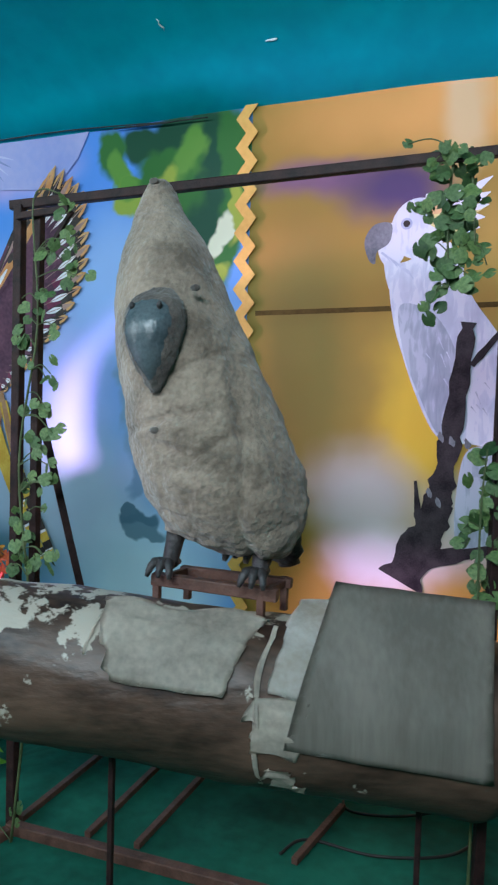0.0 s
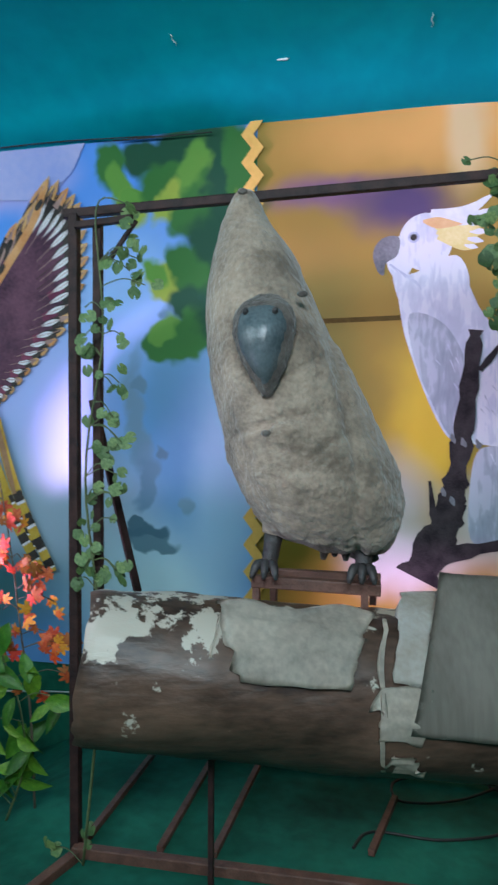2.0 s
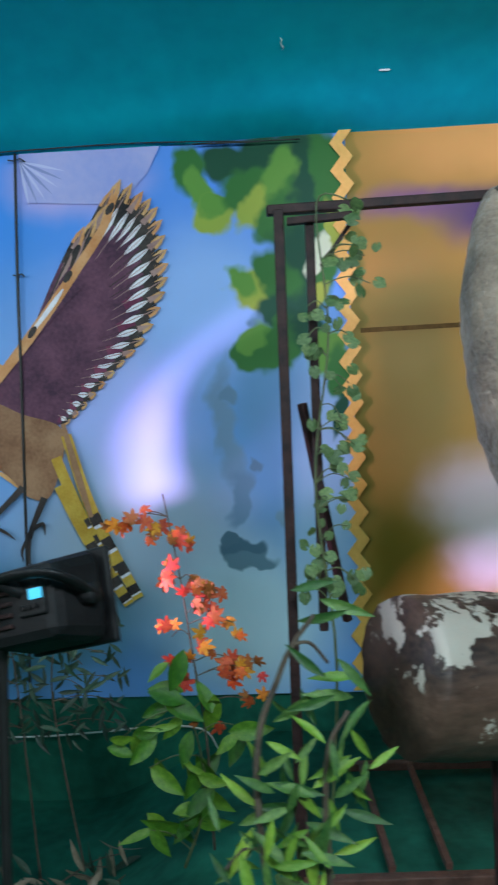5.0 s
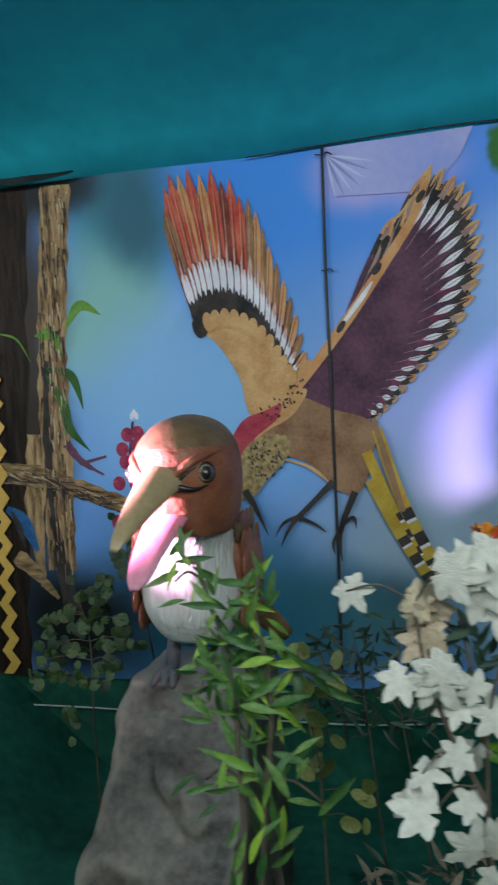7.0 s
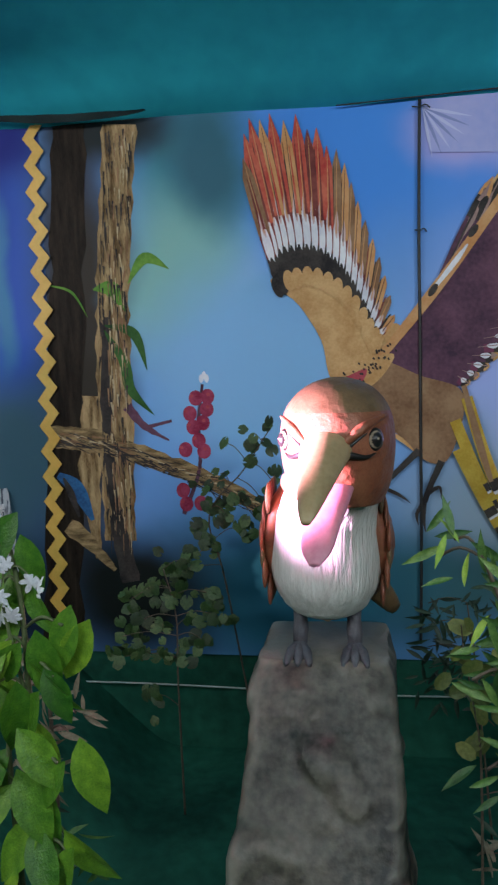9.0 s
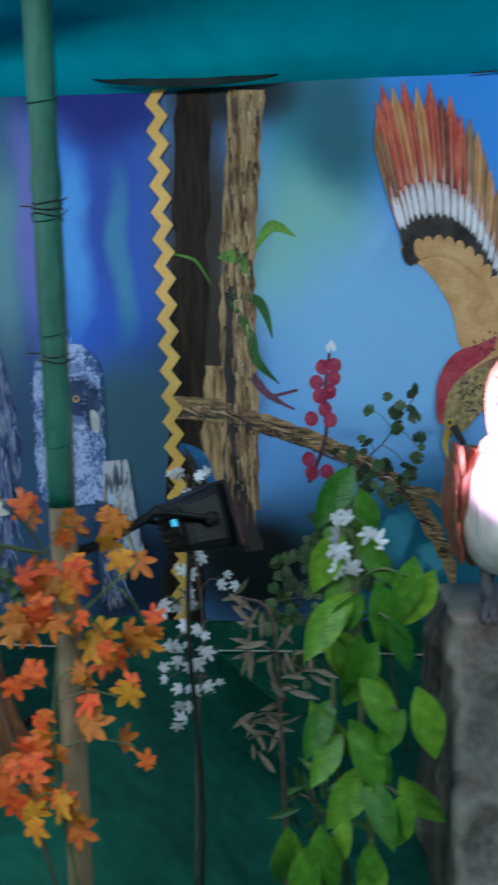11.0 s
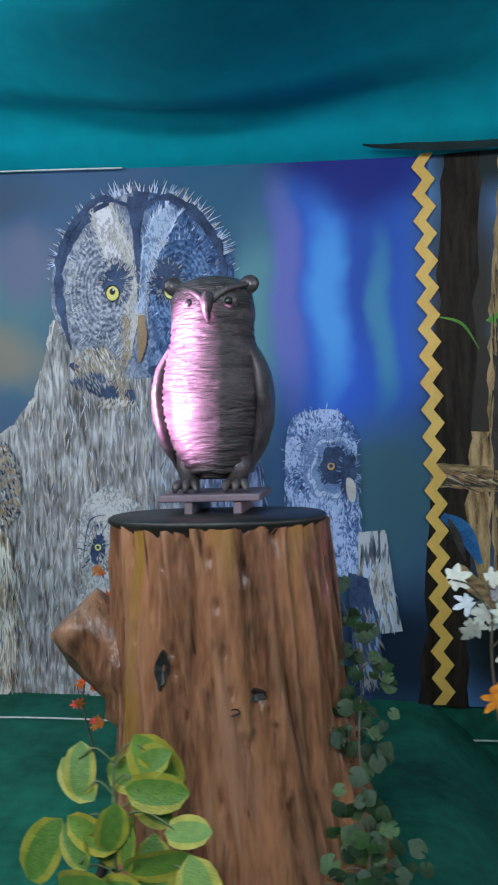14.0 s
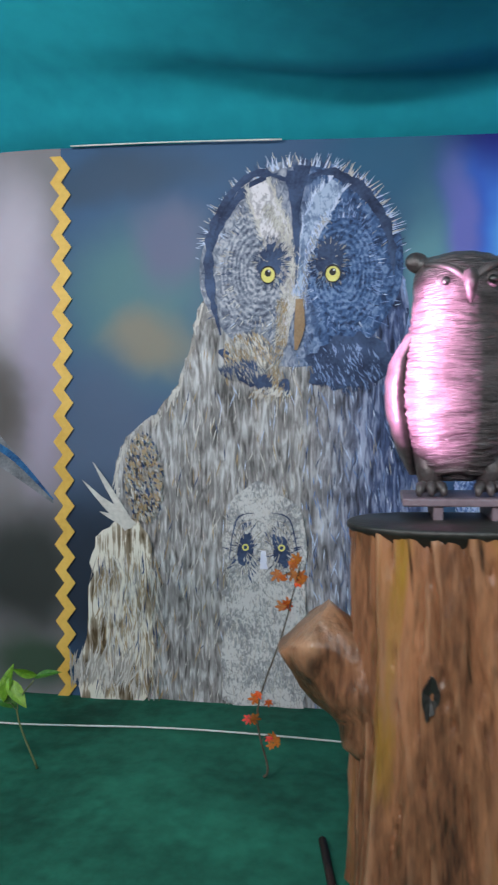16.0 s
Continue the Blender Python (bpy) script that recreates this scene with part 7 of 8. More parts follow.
def leaf_mesh(name, kind, mats):
    """A leaf one unit long, base at the origin, tip towards +y, face up; folded at the midrib and bent."""
    bm = bmesh.new()
    if kind in ("lance", "broad", "round"):
        wid = {"lance": 0.20, "broad": 0.40, "round": 0.62}[kind]
        n = 7
        rows = []
        for i in range(n + 1):
            s = i / n
            if kind == "round":
                w = wid / 2 * math.sqrt(max(1 - (2 * s - 1) ** 2, 0.0004))
            else:
                w = wid / 2 * (math.sin(math.pi * min(s * 1.02, 1)) ** (0.8 if kind == "broad" else 0.9)) * (1.25 - 0.5 * s) + 0.004
            z = -0.16 * s * s if kind != "round" else -0.10 * s * s
            row = []
            for u in (-1, -0.62, 0, 0.62, 1):
                row.append(bm.verts.new((u * w, s, z + abs(u) * w * (0.35 if kind != "round" else 0.22))))
            rows.append(row)
        for a, b in zip(rows, rows[1:]):
            for k in range(4):
                f = bm.faces.new((a[k], a[k + 1], b[k + 1], b[k]))
                f.material_index = 1 if len(mats) > 1 and (k in (0, 3)) else 0
    else:
        core = {"maple": 0.24, "wide_maple": 0.27, "ivy": 0.34}[kind]
        half = {"maple": 24, "wide_maple": 29, "ivy": 36}[kind]
        lobes = {"wide_maple": ((90, 1.05), (36, 0.95), (144, 0.95), (-18, 0.72), (198, 0.72)), "maple": ((90, 1.0), (38, 0.88), (142, 0.88), (-12, 0.62), (192, 0.62)), "ivy": ((90, 0.75), (28, 0.62), (152, 0.62), (-35, 0.45), (215, 0.45))}[kind]
        n = 60
        ring = []
        for k in range(n):
            a = -90 + 360 * k / n
            r = core
            for la, lr in lobes:
                d = abs((a - la + 180) % 360 - 180)
                if d < half:
                    r = max(r, core + (lr * 0.62 - core) * (1 - d / half) ** {"ivy": 0.6, "maple": 0.75, "wide_maple": 0.85}[kind])
            if abs((a + 90 + 180) % 360 - 180) < 12:
                r = 0.10
            x, y = r * math.cos(radians(a)), r * math.sin(radians(a)) + 0.25
            ring.append(bm.verts.new((x, y, -0.22 * (x * x + (y - 0.25) ** 2) + 0.02 * math.sin(k * 2.5))))
        c = bm.verts.new((0, 0.25, 0.035))
        for k in range(n):
            bm.faces.new((c, ring[k], ring[(k + 1) % n]))
    me = bpy.data.meshes.new(name)
    bm.to_mesh(me)
    bm.free()
    for m in mats:
        me.materials.append(m)
    me.polygons.foreach_set("use_smooth", [True] * len(me.polygons))
    return me


def leaf_surf(name, c1, c2, rough=0.45, piece=0.3):
    m = surf(name, c1, c2, 5, rough, 0.25, 30, piece=piece)
    m.node_tree.nodes["Principled BSDF"].inputs["Subsurface Weight"].default_value = 0.0
    return m


IVY = leaf_mesh("ivy_leaf", "ivy", [leaf_surf("ivy_green", (0.045, 0.11, 0.03), (0.15, 0.24, 0.085))])
IVY_DARK = leaf_mesh("ivy_leaf_dark", "ivy", [leaf_surf("ivy_dark_green", (0.012, 0.035, 0.016), (0.04, 0.075, 0.03))])
SHRUB = leaf_mesh("shrub_leaf", "ivy", [leaf_surf("shrub_green", (0.02, 0.06, 0.018), (0.06, 0.12, 0.035))])
WHITE_M = leaf_mesh("white_maple_leaf", "wide_maple", [leaf_surf("white_fabric_leaf", (0.46, 0.45, 0.38), (0.62, 0.61, 0.53), 0.7, 0.1)])
BEIGE_M = leaf_mesh("beige_maple_leaf", "wide_maple", [leaf_surf("beige_fabric_leaf", (0.42, 0.32, 0.20), (0.60, 0.50, 0.36), 0.7, 0.1)])
SMALL_W = leaf_mesh("white_star_flower", "maple", [leaf_surf("white_blossom", (0.42, 0.44, 0.48), (0.66, 0.68, 0.72), 0.7, 0.35)])
ORANGE_M = leaf_mesh("orange_maple_leaf", "maple", [leaf_surf("orange_fabric_leaf", (0.46, 0.045, 0.006), (0.72, 0.20, 0.016), 0.6, 0.3)])
AMBER_M = leaf_mesh("amber_maple_leaf", "maple", [leaf_surf("amber_fabric_leaf", (0.58, 0.15, 0.008), (0.78, 0.38, 0.025), 0.6, 0.2)])
RED_M = leaf_mesh("red_maple_leaf", "maple", [leaf_surf("red_fabric_leaf", (0.38, 0.035, 0.012), (0.60, 0.15, 0.03), 0.6, 0.4)])
BAMBOO = leaf_mesh("bamboo_leaf", "lance", [leaf_surf("bamboo_green", (0.02, 0.085, 0.018), (0.10, 0.22, 0.05), 0.4, 0.5)])
BAMBOO_Y = leaf_mesh("bamboo_bright_leaf", "lance", [leaf_surf("bamboo_lime", (0.12, 0.28, 0.02), (0.26, 0.42, 0.06), 0.4, 0.3)])
DRY = leaf_mesh("dry_leaf", "lance", [leaf_surf("dry_beige", (0.14, 0.12, 0.08), (0.28, 0.24, 0.17), 0.7, 0.3)])
DARK_LANCE = leaf_mesh("dark_leaf", "lance", [leaf_surf("dark_shrub", (0.010, 0.035, 0.022), (0.03, 0.07, 0.04), 0.5, 0.4)])
BROAD = leaf_mesh("broad_leaf", "broad", [leaf_surf("broad_green", (0.028, 0.125, 0.008), (0.11, 0.27, 0.022), 0.4, 0.45)])
ROUND = leaf_mesh("round_leaf", "round", [leaf_surf("round_green", (0.06, 0.15, 0.02), (0.14, 0.24, 0.04), 0.45, 0.2), leaf_surf("yellow_edge", (0.18, 0.20, 0.02), (0.36, 0.32, 0.04), 0.45, 0.2)])
OLIVE = leaf_mesh("olive_round_leaf", "round", [leaf_surf("olive_green", (0.08, 0.11, 0.02), (0.18, 0.20, 0.05), 0.45, 0.3)])
STEM = surf("green_stem", (0.05, 0.08, 0.03), (0.12, 0.15, 0.06), 12, 0.6, 0.2)
TWIG = surf("brown_twig", (0.05, 0.035, 0.025), (0.13, 0.10, 0.07), 15, 0.7, 0.4)


def plant(name, label, stems, clusters, meshes, size, seed, stem_mat=None, stem_r=0.004, spread=0.03, tilt=0.5, down=0.3, group="", leaf="leaf", category="plant"):
    """stems: lines from the ground up; clusters: (place, count); each leaf is a part that shares its mesh."""
    rnd = random.Random(seed)
    base = Vector(stems[0][0])
    t = thing(name, label, category, group, at=base)
    for st in stems:
        bm = bmesh.new()
        c = catmull([Vector(p) - base for p in st], 6)
        tube(bm, c, [stem_r * (1.1 - 0.6 * i / len(c)) for i in range(len(c))], 7)
        part("stem", bm, stem_mat or STEM, t)
    line = [Vector(q) for st in stems for q in catmull(st, 6)]
    for place, count in clusters:
        place = Vector(place)
        near = min(line, key=lambda q: (q - place).length)
        if (near - place).length > spread * 1.2:
            bm = bmesh.new()
            mid = (near + place) / 2 + Vector((0, 0, 0.02))
            tube(bm, [p - base for p in catmull([near, mid, place], 4)], stem_r * 0.45, 5)
            part("twig", bm, stem_mat or STEM, t)
        for k in range(count):
            me = meshes[0] if rnd.random() < 0.72 or len(meshes) == 1 else rnd.choice(meshes[1:])
            ob = new(leaf, me)
            ob.parent = t
            s = size * rnd.uniform(0.7, 1.2)
            off = Vector((rnd.gauss(0, 1), rnd.gauss(0, 0.8), rnd.gauss(0, 1))) * (spread * 0.55 if count > 1 else 0.003)
            a = rnd.uniform(0, 2 * math.pi)
            d = Vector((math.cos(a), rnd.uniform(-0.5, 0.3), math.sin(a) - down)).normalized()
            n = Vector((rnd.gauss(0, tilt), -1, rnd.gauss(0.35, tilt)))
            n = (n - d * n.dot(d)).normalized()
            x = d.cross(n)
            R = Matrix((x, d, n)).transposed().to_4x4()
            ob.matrix_local = Matrix.Translation(place - base + off - d * s * 0.25) @ R @ Matrix.Scale(s, 4)
    return t


def ground(p):
    return (p[0], p[1], ground_height(p[0], p[1]))


plant("ivy_garland", "artificial ivy garland wound round the cage post", [[(0.20, 2.16, 0.29), (0.25, 2.17, 0.9), (0.21, 2.16, 1.4), (0.26, 2.17, 1.8), (0.24, 2.17, 2.15), (0.33, 2.18, 2.16)]],
      [(p, n) for p, n in (((0.332, 2.190, 2.148), 2), ((0.350, 2.165, 2.137), 2), ((0.335, 2.165, 2.034), 2), ((0.365, 2.165, 2.004), 2), ((0.304, 2.165, 1.990), 2), ((0.226, 2.165, 1.858), 2), ((0.288, 2.165, 1.887), 2), ((0.273, 2.165, 1.812), 2), ((0.195, 2.165, 1.753), 2), ((0.241, 2.165, 1.738), 2), ((0.311, 2.165, 1.663), 2), ((0.303, 2.165, 1.551), 2), ((0.280, 2.165, 1.468), 2), ((0.318, 2.165, 1.499), 2), ((0.303, 2.165, 1.408), 2), ((0.240, 2.165, 1.362), 2), ((0.310, 2.165, 1.348), 2), ((0.232, 2.165, 1.226), 2), ((0.302, 2.165, 1.137), 2), ((0.255, 2.165, 1.120), 2), ((0.208, 2.165, 1.134), 2),
       ((0.349, 2.190, 2.038), 3), ((0.332, 2.190, 1.976), 3), ((0.379, 2.190, 1.935), 2), ((0.290, 2.170, 1.896), 2), ((0.332, 2.170, 1.775), 2), ((0.205, 2.170, 1.876), 2), ((0.204, 2.170, 1.797), 2), ((0.218, 2.170, 1.749), 2),
       ((0.256, 2.170, 1.693), 2), ((0.295, 2.170, 1.645), 2), ((0.230, 2.170, 1.566), 2), ((0.290, 2.170, 1.567), 2), ((0.300, 2.170, 1.511), 2), ((0.238, 2.170, 1.487), 2), ((0.272, 2.170, 1.432), 2), ((0.296, 2.170, 1.353), 2), ((0.294, 2.170, 1.282), 1), ((0.203, 2.170, 1.247), 3),
       ((0.203, 2.170, 1.166), 3), ((0.255, 2.170, 1.201), 2), ((0.303, 2.170, 1.139), 3), ((0.176, 2.170, 1.108), 3), ((0.246, 2.170, 1.112), 3), ((0.227, 2.170, 0.373), 3), ((0.097, 2.170, 0.322), 3))], [IVY], 0.050, 3, spread=0.03, category="garland")
plant("ivy_garland", "artificial ivy garland hanging from the cage top bar", [[(1.36, 2.39, 2.25), (1.35, 2.37, 2.1), (1.36, 2.36, 1.9)], [(1.40, 2.38, 2.25), (1.42, 2.36, 2.0)]],
      [(p, n) for p, n in (((1.241, 2.380, 2.273), 1), ((1.322, 2.350, 2.200), 4), ((1.397, 2.350, 2.198), 4), ((1.353, 2.350, 2.138), 4), ((1.413, 2.350, 2.121), 4), ((1.323, 2.350, 2.077), 4), ((1.384, 2.350, 2.060), 4), ((1.331, 2.350, 2.000), 4), ((1.400, 2.350, 1.983), 4), ((1.370, 2.350, 1.937), 4), ((1.318, 2.350, 1.861), 4), ((1.348, 2.350, 1.922), 4), ((1.416, 2.350, 1.921), 4), ((1.300, 2.350, 2.108), 4),
       ((1.313, 2.360, 2.218), 4), ((1.375, 2.360, 2.212), 5), ((1.337, 2.360, 2.153), 5), ((1.399, 2.360, 2.141), 5), ((1.312, 2.360, 2.088), 4), ((1.368, 2.360, 2.075), 6), ((1.403, 2.360, 2.045), 4), ((1.329, 2.360, 2.014), 4), ((1.389, 2.360, 1.997), 5), ((1.295, 2.360, 2.002), 2),
       ((1.359, 2.360, 1.943), 5), ((1.401, 2.360, 1.934), 3), ((1.321, 2.360, 1.881), 2), ((1.449, 2.360, 1.953), 2))], [IVY, SHRUB], 0.052, 4, spread=0.035, category="garland")
plant("ivy_garland", "artificial ivy garland on the far cage post", [[(1.47, 2.40, 0.29), (1.47, 2.39, 0.8), (1.46, 2.39, 1.3), (1.47, 2.39, 1.5)]],
      [(p, n) for p, n in (((1.476, 2.420, 1.449), 5), ((1.461, 2.420, 1.390), 5), ((1.408, 2.450, 1.274), 4), ((1.471, 2.420, 1.318), 6), ((1.485, 2.420, 1.239), 6), ((1.456, 2.420, 1.185), 5), ((1.493, 2.420, 1.130), 5), ((1.502, 2.420, 1.073), 3), ((1.497, 2.420, 1.349), 4))], [IVY, SHRUB], 0.062, 5, spread=0.04, category="garland")
plant("red_flower_branch", "branch of red and orange fabric maple leaves", [[ground((-0.13, 2.47)), (-0.141, 2.460, 0.599), (-0.178, 2.460, 0.884), (-0.205, 2.460, 1.098), (-0.251, 2.460, 1.366)]],
      [(p, n) for p, n in (((-0.384, 2.460, 1.278), 3), ((-0.330, 2.460, 1.289), 4), ((-0.269, 2.460, 1.242), 5), ((-0.199, 2.460, 1.231), 3), ((-0.247, 2.460, 1.135), 4), ((-0.258, 2.460, 1.091), 3), ((-0.198, 2.460, 1.054), 4), ((-0.155, 2.460, 1.026), 3), ((-0.239, 2.460, 0.921), 4), ((-0.215, 2.460, 0.850), 5), ((-0.142, 2.460, 0.919), 5),
       ((-0.209, 2.460, 1.23), 4), ((-0.164, 2.460, 1.088), 4), ((-0.12, 2.460, 0.995), 5), ((-0.045, 2.460, 0.96), 4), ((-0.09, 2.460, 1.06), 3), ((-0.03, 2.460, 0.80), 4), ((0.0, 2.460, 0.72), 3), ((-0.183, 2.460, 0.778), 3), ((-0.048, 2.460, 0.846), 5), ((0.003, 2.460, 0.819), 3), ((-0.118, 2.460, 0.652), 2))], [RED_M, ORANGE_M, AMBER_M], 0.062, 6, TWIG, spread=0.035)
plant("leafy_plant", "low green artificial plant with smooth broad leaves", [[ground((-0.22, 2.44)), (-0.15, 2.44, 0.42), (-0.17, 2.44, 0.62), (-0.235, 2.44, 0.78)]],
      [(p, n) for p, n in (((-0.42, 2.44, 0.605), 2), ((-0.35, 2.44, 0.62), 3), ((-0.32, 2.44, 0.523), 2), ((-0.245, 2.44, 0.746), 4), ((-0.225, 2.44, 0.64), 3), ((-0.056, 2.44, 0.652), 3), ((-0.158, 2.44, 0.535), 5), ((-0.128, 2.44, 0.43), 5), ((-0.167, 2.44, 0.36), 4), ((-0.32, 2.44, 0.33), 3), ((-0.23, 2.44, 0.34), 3), ((-0.12, 2.44, 0.72), 3), ((-0.19, 2.44, 0.85), 2))],
      [BROAD, BAMBOO_Y], 0.12, 7, spread=0.04, down=0.6)
plant("bamboo_plant", "artificial bamboo plant with bright narrow leaves", [[ground((0.13, 1.45)), (0.057, 1.450, 0.902), (0.104, 1.450, 1.118), (0.165, 1.450, 1.215)], [ground((0.20, 1.47)), (0.174, 1.460, 0.897), (0.218, 1.460, 1.045)]],
      [(p, n) for p, n in (((0.170, 1.450, 1.210), 3), ((0.186, 1.450, 1.132), 3), ((0.106, 1.450, 1.030), 3), ((0.173, 1.450, 1.041), 4), ((0.079, 1.450, 0.961), 5), ((0.136, 1.450, 0.961), 7), ((0.213, 1.450, 0.970), 5), ((0.023, 1.450, 0.892), 4), ((0.095, 1.450, 0.882), 6), ((0.152, 1.450, 0.872), 7), ((0.210, 1.450, 0.902), 5),
       ((0.044, 1.450, 0.813), 6), ((0.121, 1.450, 0.803), 6), ((0.198, 1.450, 0.823), 5), ((-0.007, 1.450, 0.773), 4), ((0.167, 1.450, 0.754), 5))], [BAMBOO, BAMBOO_Y], 0.085, 8, TWIG, 0.007, spread=0.05)
plant("white_maple_plant", "branch of large white fabric maple leaves beside the green pole", [[ground((-0.50, 1.27)), (-0.491, 1.260, 0.901), (-0.493, 1.260, 1.047), (-0.483, 1.260, 1.194), (-0.444, 1.260, 1.323)], [(-0.493, 1.260, 1.047), (-0.536, 1.260, 1.131), (-0.575, 1.260, 1.243), (-0.589, 1.270, 1.345)]],
      [(p, n) for p, n in (((-0.696, 1.300, 1.357), 1), ((-0.515, 1.260, 1.416), 2), ((-0.482, 1.260, 1.403), 3), ((-0.456, 1.260, 1.424), 2), ((-0.433, 1.260, 1.391), 3), ((-0.476, 1.260, 1.365), 2), ((-0.408, 1.250, 1.301), 1), ((-0.606, 1.260, 1.233), 1), ((-0.562, 1.260, 1.243), 2), ((-0.525, 1.260, 1.188), 2), ((-0.503, 1.260, 1.219), 1), ((-0.450, 1.250, 1.161), 2),
       ((-0.521, 1.250, 1.110), 2), ((-0.587, 1.250, 1.089), 1), ((-0.570, 1.250, 1.033), 2), ((-0.520, 1.250, 1.040), 1), ((-0.516, 1.250, 0.981), 1), ((-0.462, 1.250, 0.977), 2), ((-0.476, 1.250, 0.942), 2))], [WHITE_M], 0.082, 9, TWIG, spread=0.03, tilt=0.35, down=0.6)
plant("beige_maple_sprig", "sprig of beige and white fabric maple leaves", [[(-0.539, 1.280, 1.122), (-0.573, 1.290, 1.278), (-0.571, 1.290, 1.331)]],
      [(p, n) for p, n in (((-0.575, 1.290, 1.336), 3), ((-0.549, 1.290, 1.318), 2), ((-0.582, 1.290, 1.286), 3))], [BEIGE_M], 0.075, 10, TWIG, spread=0.03, down=0.5)
plant("dark_leaf_sprig", "sprig of dark narrow leaves among white ones", [[(-0.493, 1.300, 1.116), (-0.510, 1.300, 1.249), (-0.524, 1.300, 1.329)]],
      [(p, n) for p, n in (((-0.516, 1.300, 1.303), 6), ((-0.492, 1.300, 1.250), 7), ((-0.535, 1.300, 1.267), 5), ((-0.485, 1.300, 1.206), 5))], [DARK_LANCE], 0.055, 11, TWIG, spread=0.035)
plant("bamboo_plant", "artificial bamboo plant with dense narrow green leaves before the rock", [[ground((-1.02, 1.46)), (-0.939, 1.460, 0.776), (-0.938, 1.460, 0.953), (-0.947, 1.470, 1.146), (-1.004, 1.500, 1.326)], [ground((-0.98, 1.46)), (-0.892, 1.460, 0.879), (-0.869, 1.460, 1.099), (-0.895, 1.470, 1.279)]],
      [(p, n) for p, n in (((-1.049, 1.550, 1.350), 4), ((-1.082, 1.550, 1.314), 3), ((-1.017, 1.500, 1.303), 4), ((-0.950, 1.470, 1.300), 6), ((-0.904, 1.470, 1.322), 6), ((-0.875, 1.470, 1.355), 3), ((-0.864, 1.470, 1.241), 4), ((-0.977, 1.470, 1.234), 8), ((-0.920, 1.470, 1.235), 9), ((-0.957, 1.470, 1.168), 9), ((-0.901, 1.470, 1.170), 9), ((-0.845, 1.470, 1.182), 6), ((-1.030, 1.470, 1.110), 7), ((-0.972, 1.470, 1.101), 9),
       ((-0.916, 1.470, 1.104), 9), ((-0.860, 1.470, 1.106), 7), ((-0.782, 1.470, 1.158), 5), ((-0.939, 1.460, 1.041), 8), ((-0.884, 1.460, 1.022), 7), ((-1.006, 1.460, 0.948), 4), ((-0.910, 1.460, 0.944), 6), ((-0.831, 1.460, 0.993), 5), ((-0.776, 1.460, 0.916), 4), ((-0.948, 1.460, 0.875), 5), ((-0.882, 1.460, 0.847), 6), ((-0.930, 1.460, 0.788), 5))], [BAMBOO, BAMBOO, BAMBOO_Y], 0.078, 12, TWIG, 0.007, spread=0.055)
plant("round_leaf_plant", "plant with round olive leaves behind the bamboo", [[ground((-0.90, 2.2)), (-0.905, 2.180, 0.568), (-0.922, 2.180, 0.732), (-0.953, 2.180, 0.927)]],
      [(p, n) for p, n in (((-0.932, 2.180, 0.854), 2), ((-0.931, 2.180, 0.780), 2), ((-1.001, 2.180, 0.810), 2), ((-0.870, 2.180, 0.694), 2), ((-0.919, 2.180, 0.625), 3), ((-0.860, 2.180, 0.833), 2), ((-0.964, 2.180, 0.886), 2), ((-0.913, 2.180, 0.748), 2), ((-0.959, 2.180, 0.976), 2), ((-0.840, 2.180, 0.915), 2), ((-0.777, 2.180, 0.545), 3), ((-0.796, 2.180, 0.478), 2))], [OLIVE], 0.065, 13, TWIG, spread=0.03)
plant("dark_shrub", "low shrub of dark narrow leaves by the green skirt", [[ground((-0.62, 2.75)), (-0.714, 2.750, 0.629), (-0.686, 2.750, 0.894)], [ground((-0.78, 2.75)), (-0.833, 2.750, 0.624), (-0.863, 2.750, 0.870)]],
      [(p, n) for p, n in tuple(((-0.711 + dx, 2.75 + 0.05 * math.sin(dx * 40), 0.731 + dz), 6) for dx in (-0.28, -0.2, -0.12, -0.04, 0.04, 0.12, 0.2) for dz in (-0.2, -0.12, -0.04, 0.04, 0.12))], [DARK_LANCE], 0.075, 14, TWIG, spread=0.06)
plant("dry_leaf_heap", "heap of dry brown leaves at the foot of the skirt", [[ground((-0.70, 2.62)), Vector(ground((-0.66, 2.62))) + Vector((0, 0, 0.06))]],
      [((-0.80 + 0.05 * k, 2.60 + 0.04 * math.sin(k * 2), ground_height(-0.8 + 0.05 * k, 2.6) + 0.05 + 0.02 * math.sin(k * 1.3)), 4) for k in range(8)], [DRY, DARK_LANCE], 0.11, 15, TWIG, spread=0.05, tilt=1.0, down=0)
plant("small_shrub", "small dark green shrub on a thin stem", [[ground((-1.92, 2.8)), (-1.928, 2.800, 0.510), (-1.927, 2.800, 0.785), (-1.970, 2.800, 0.967)]],
      [(p, n) for p, n in (((-1.944, 2.800, 0.990), 6), ((-2.012, 2.800, 0.875), 8), ((-1.916, 2.800, 0.854), 8), ((-2.080, 2.800, 0.758), 8), ((-1.983, 2.800, 0.738), 8), ((-1.861, 2.800, 0.764), 6), ((-2.158, 2.800, 0.697), 4), ((-1.902, 2.800, 0.671), 5), ((-2.035, 2.800, 0.470), 8), ((-1.807, 2.800, 0.879), 9), ((-1.872, 2.800, 0.991), 9), ((-1.765, 2.800, 0.789), 9), ((-2.099, 2.800, 0.850), 8), ((-2.062, 2.800, 0.643), 10), ((-1.953, 2.800, 0.624), 10), ((-1.829, 2.800, 0.697), 9), ((-2.163, 2.800, 0.615), 7))], [SHRUB, IVY_DARK], 0.062, 16, TWIG, spread=0.05)
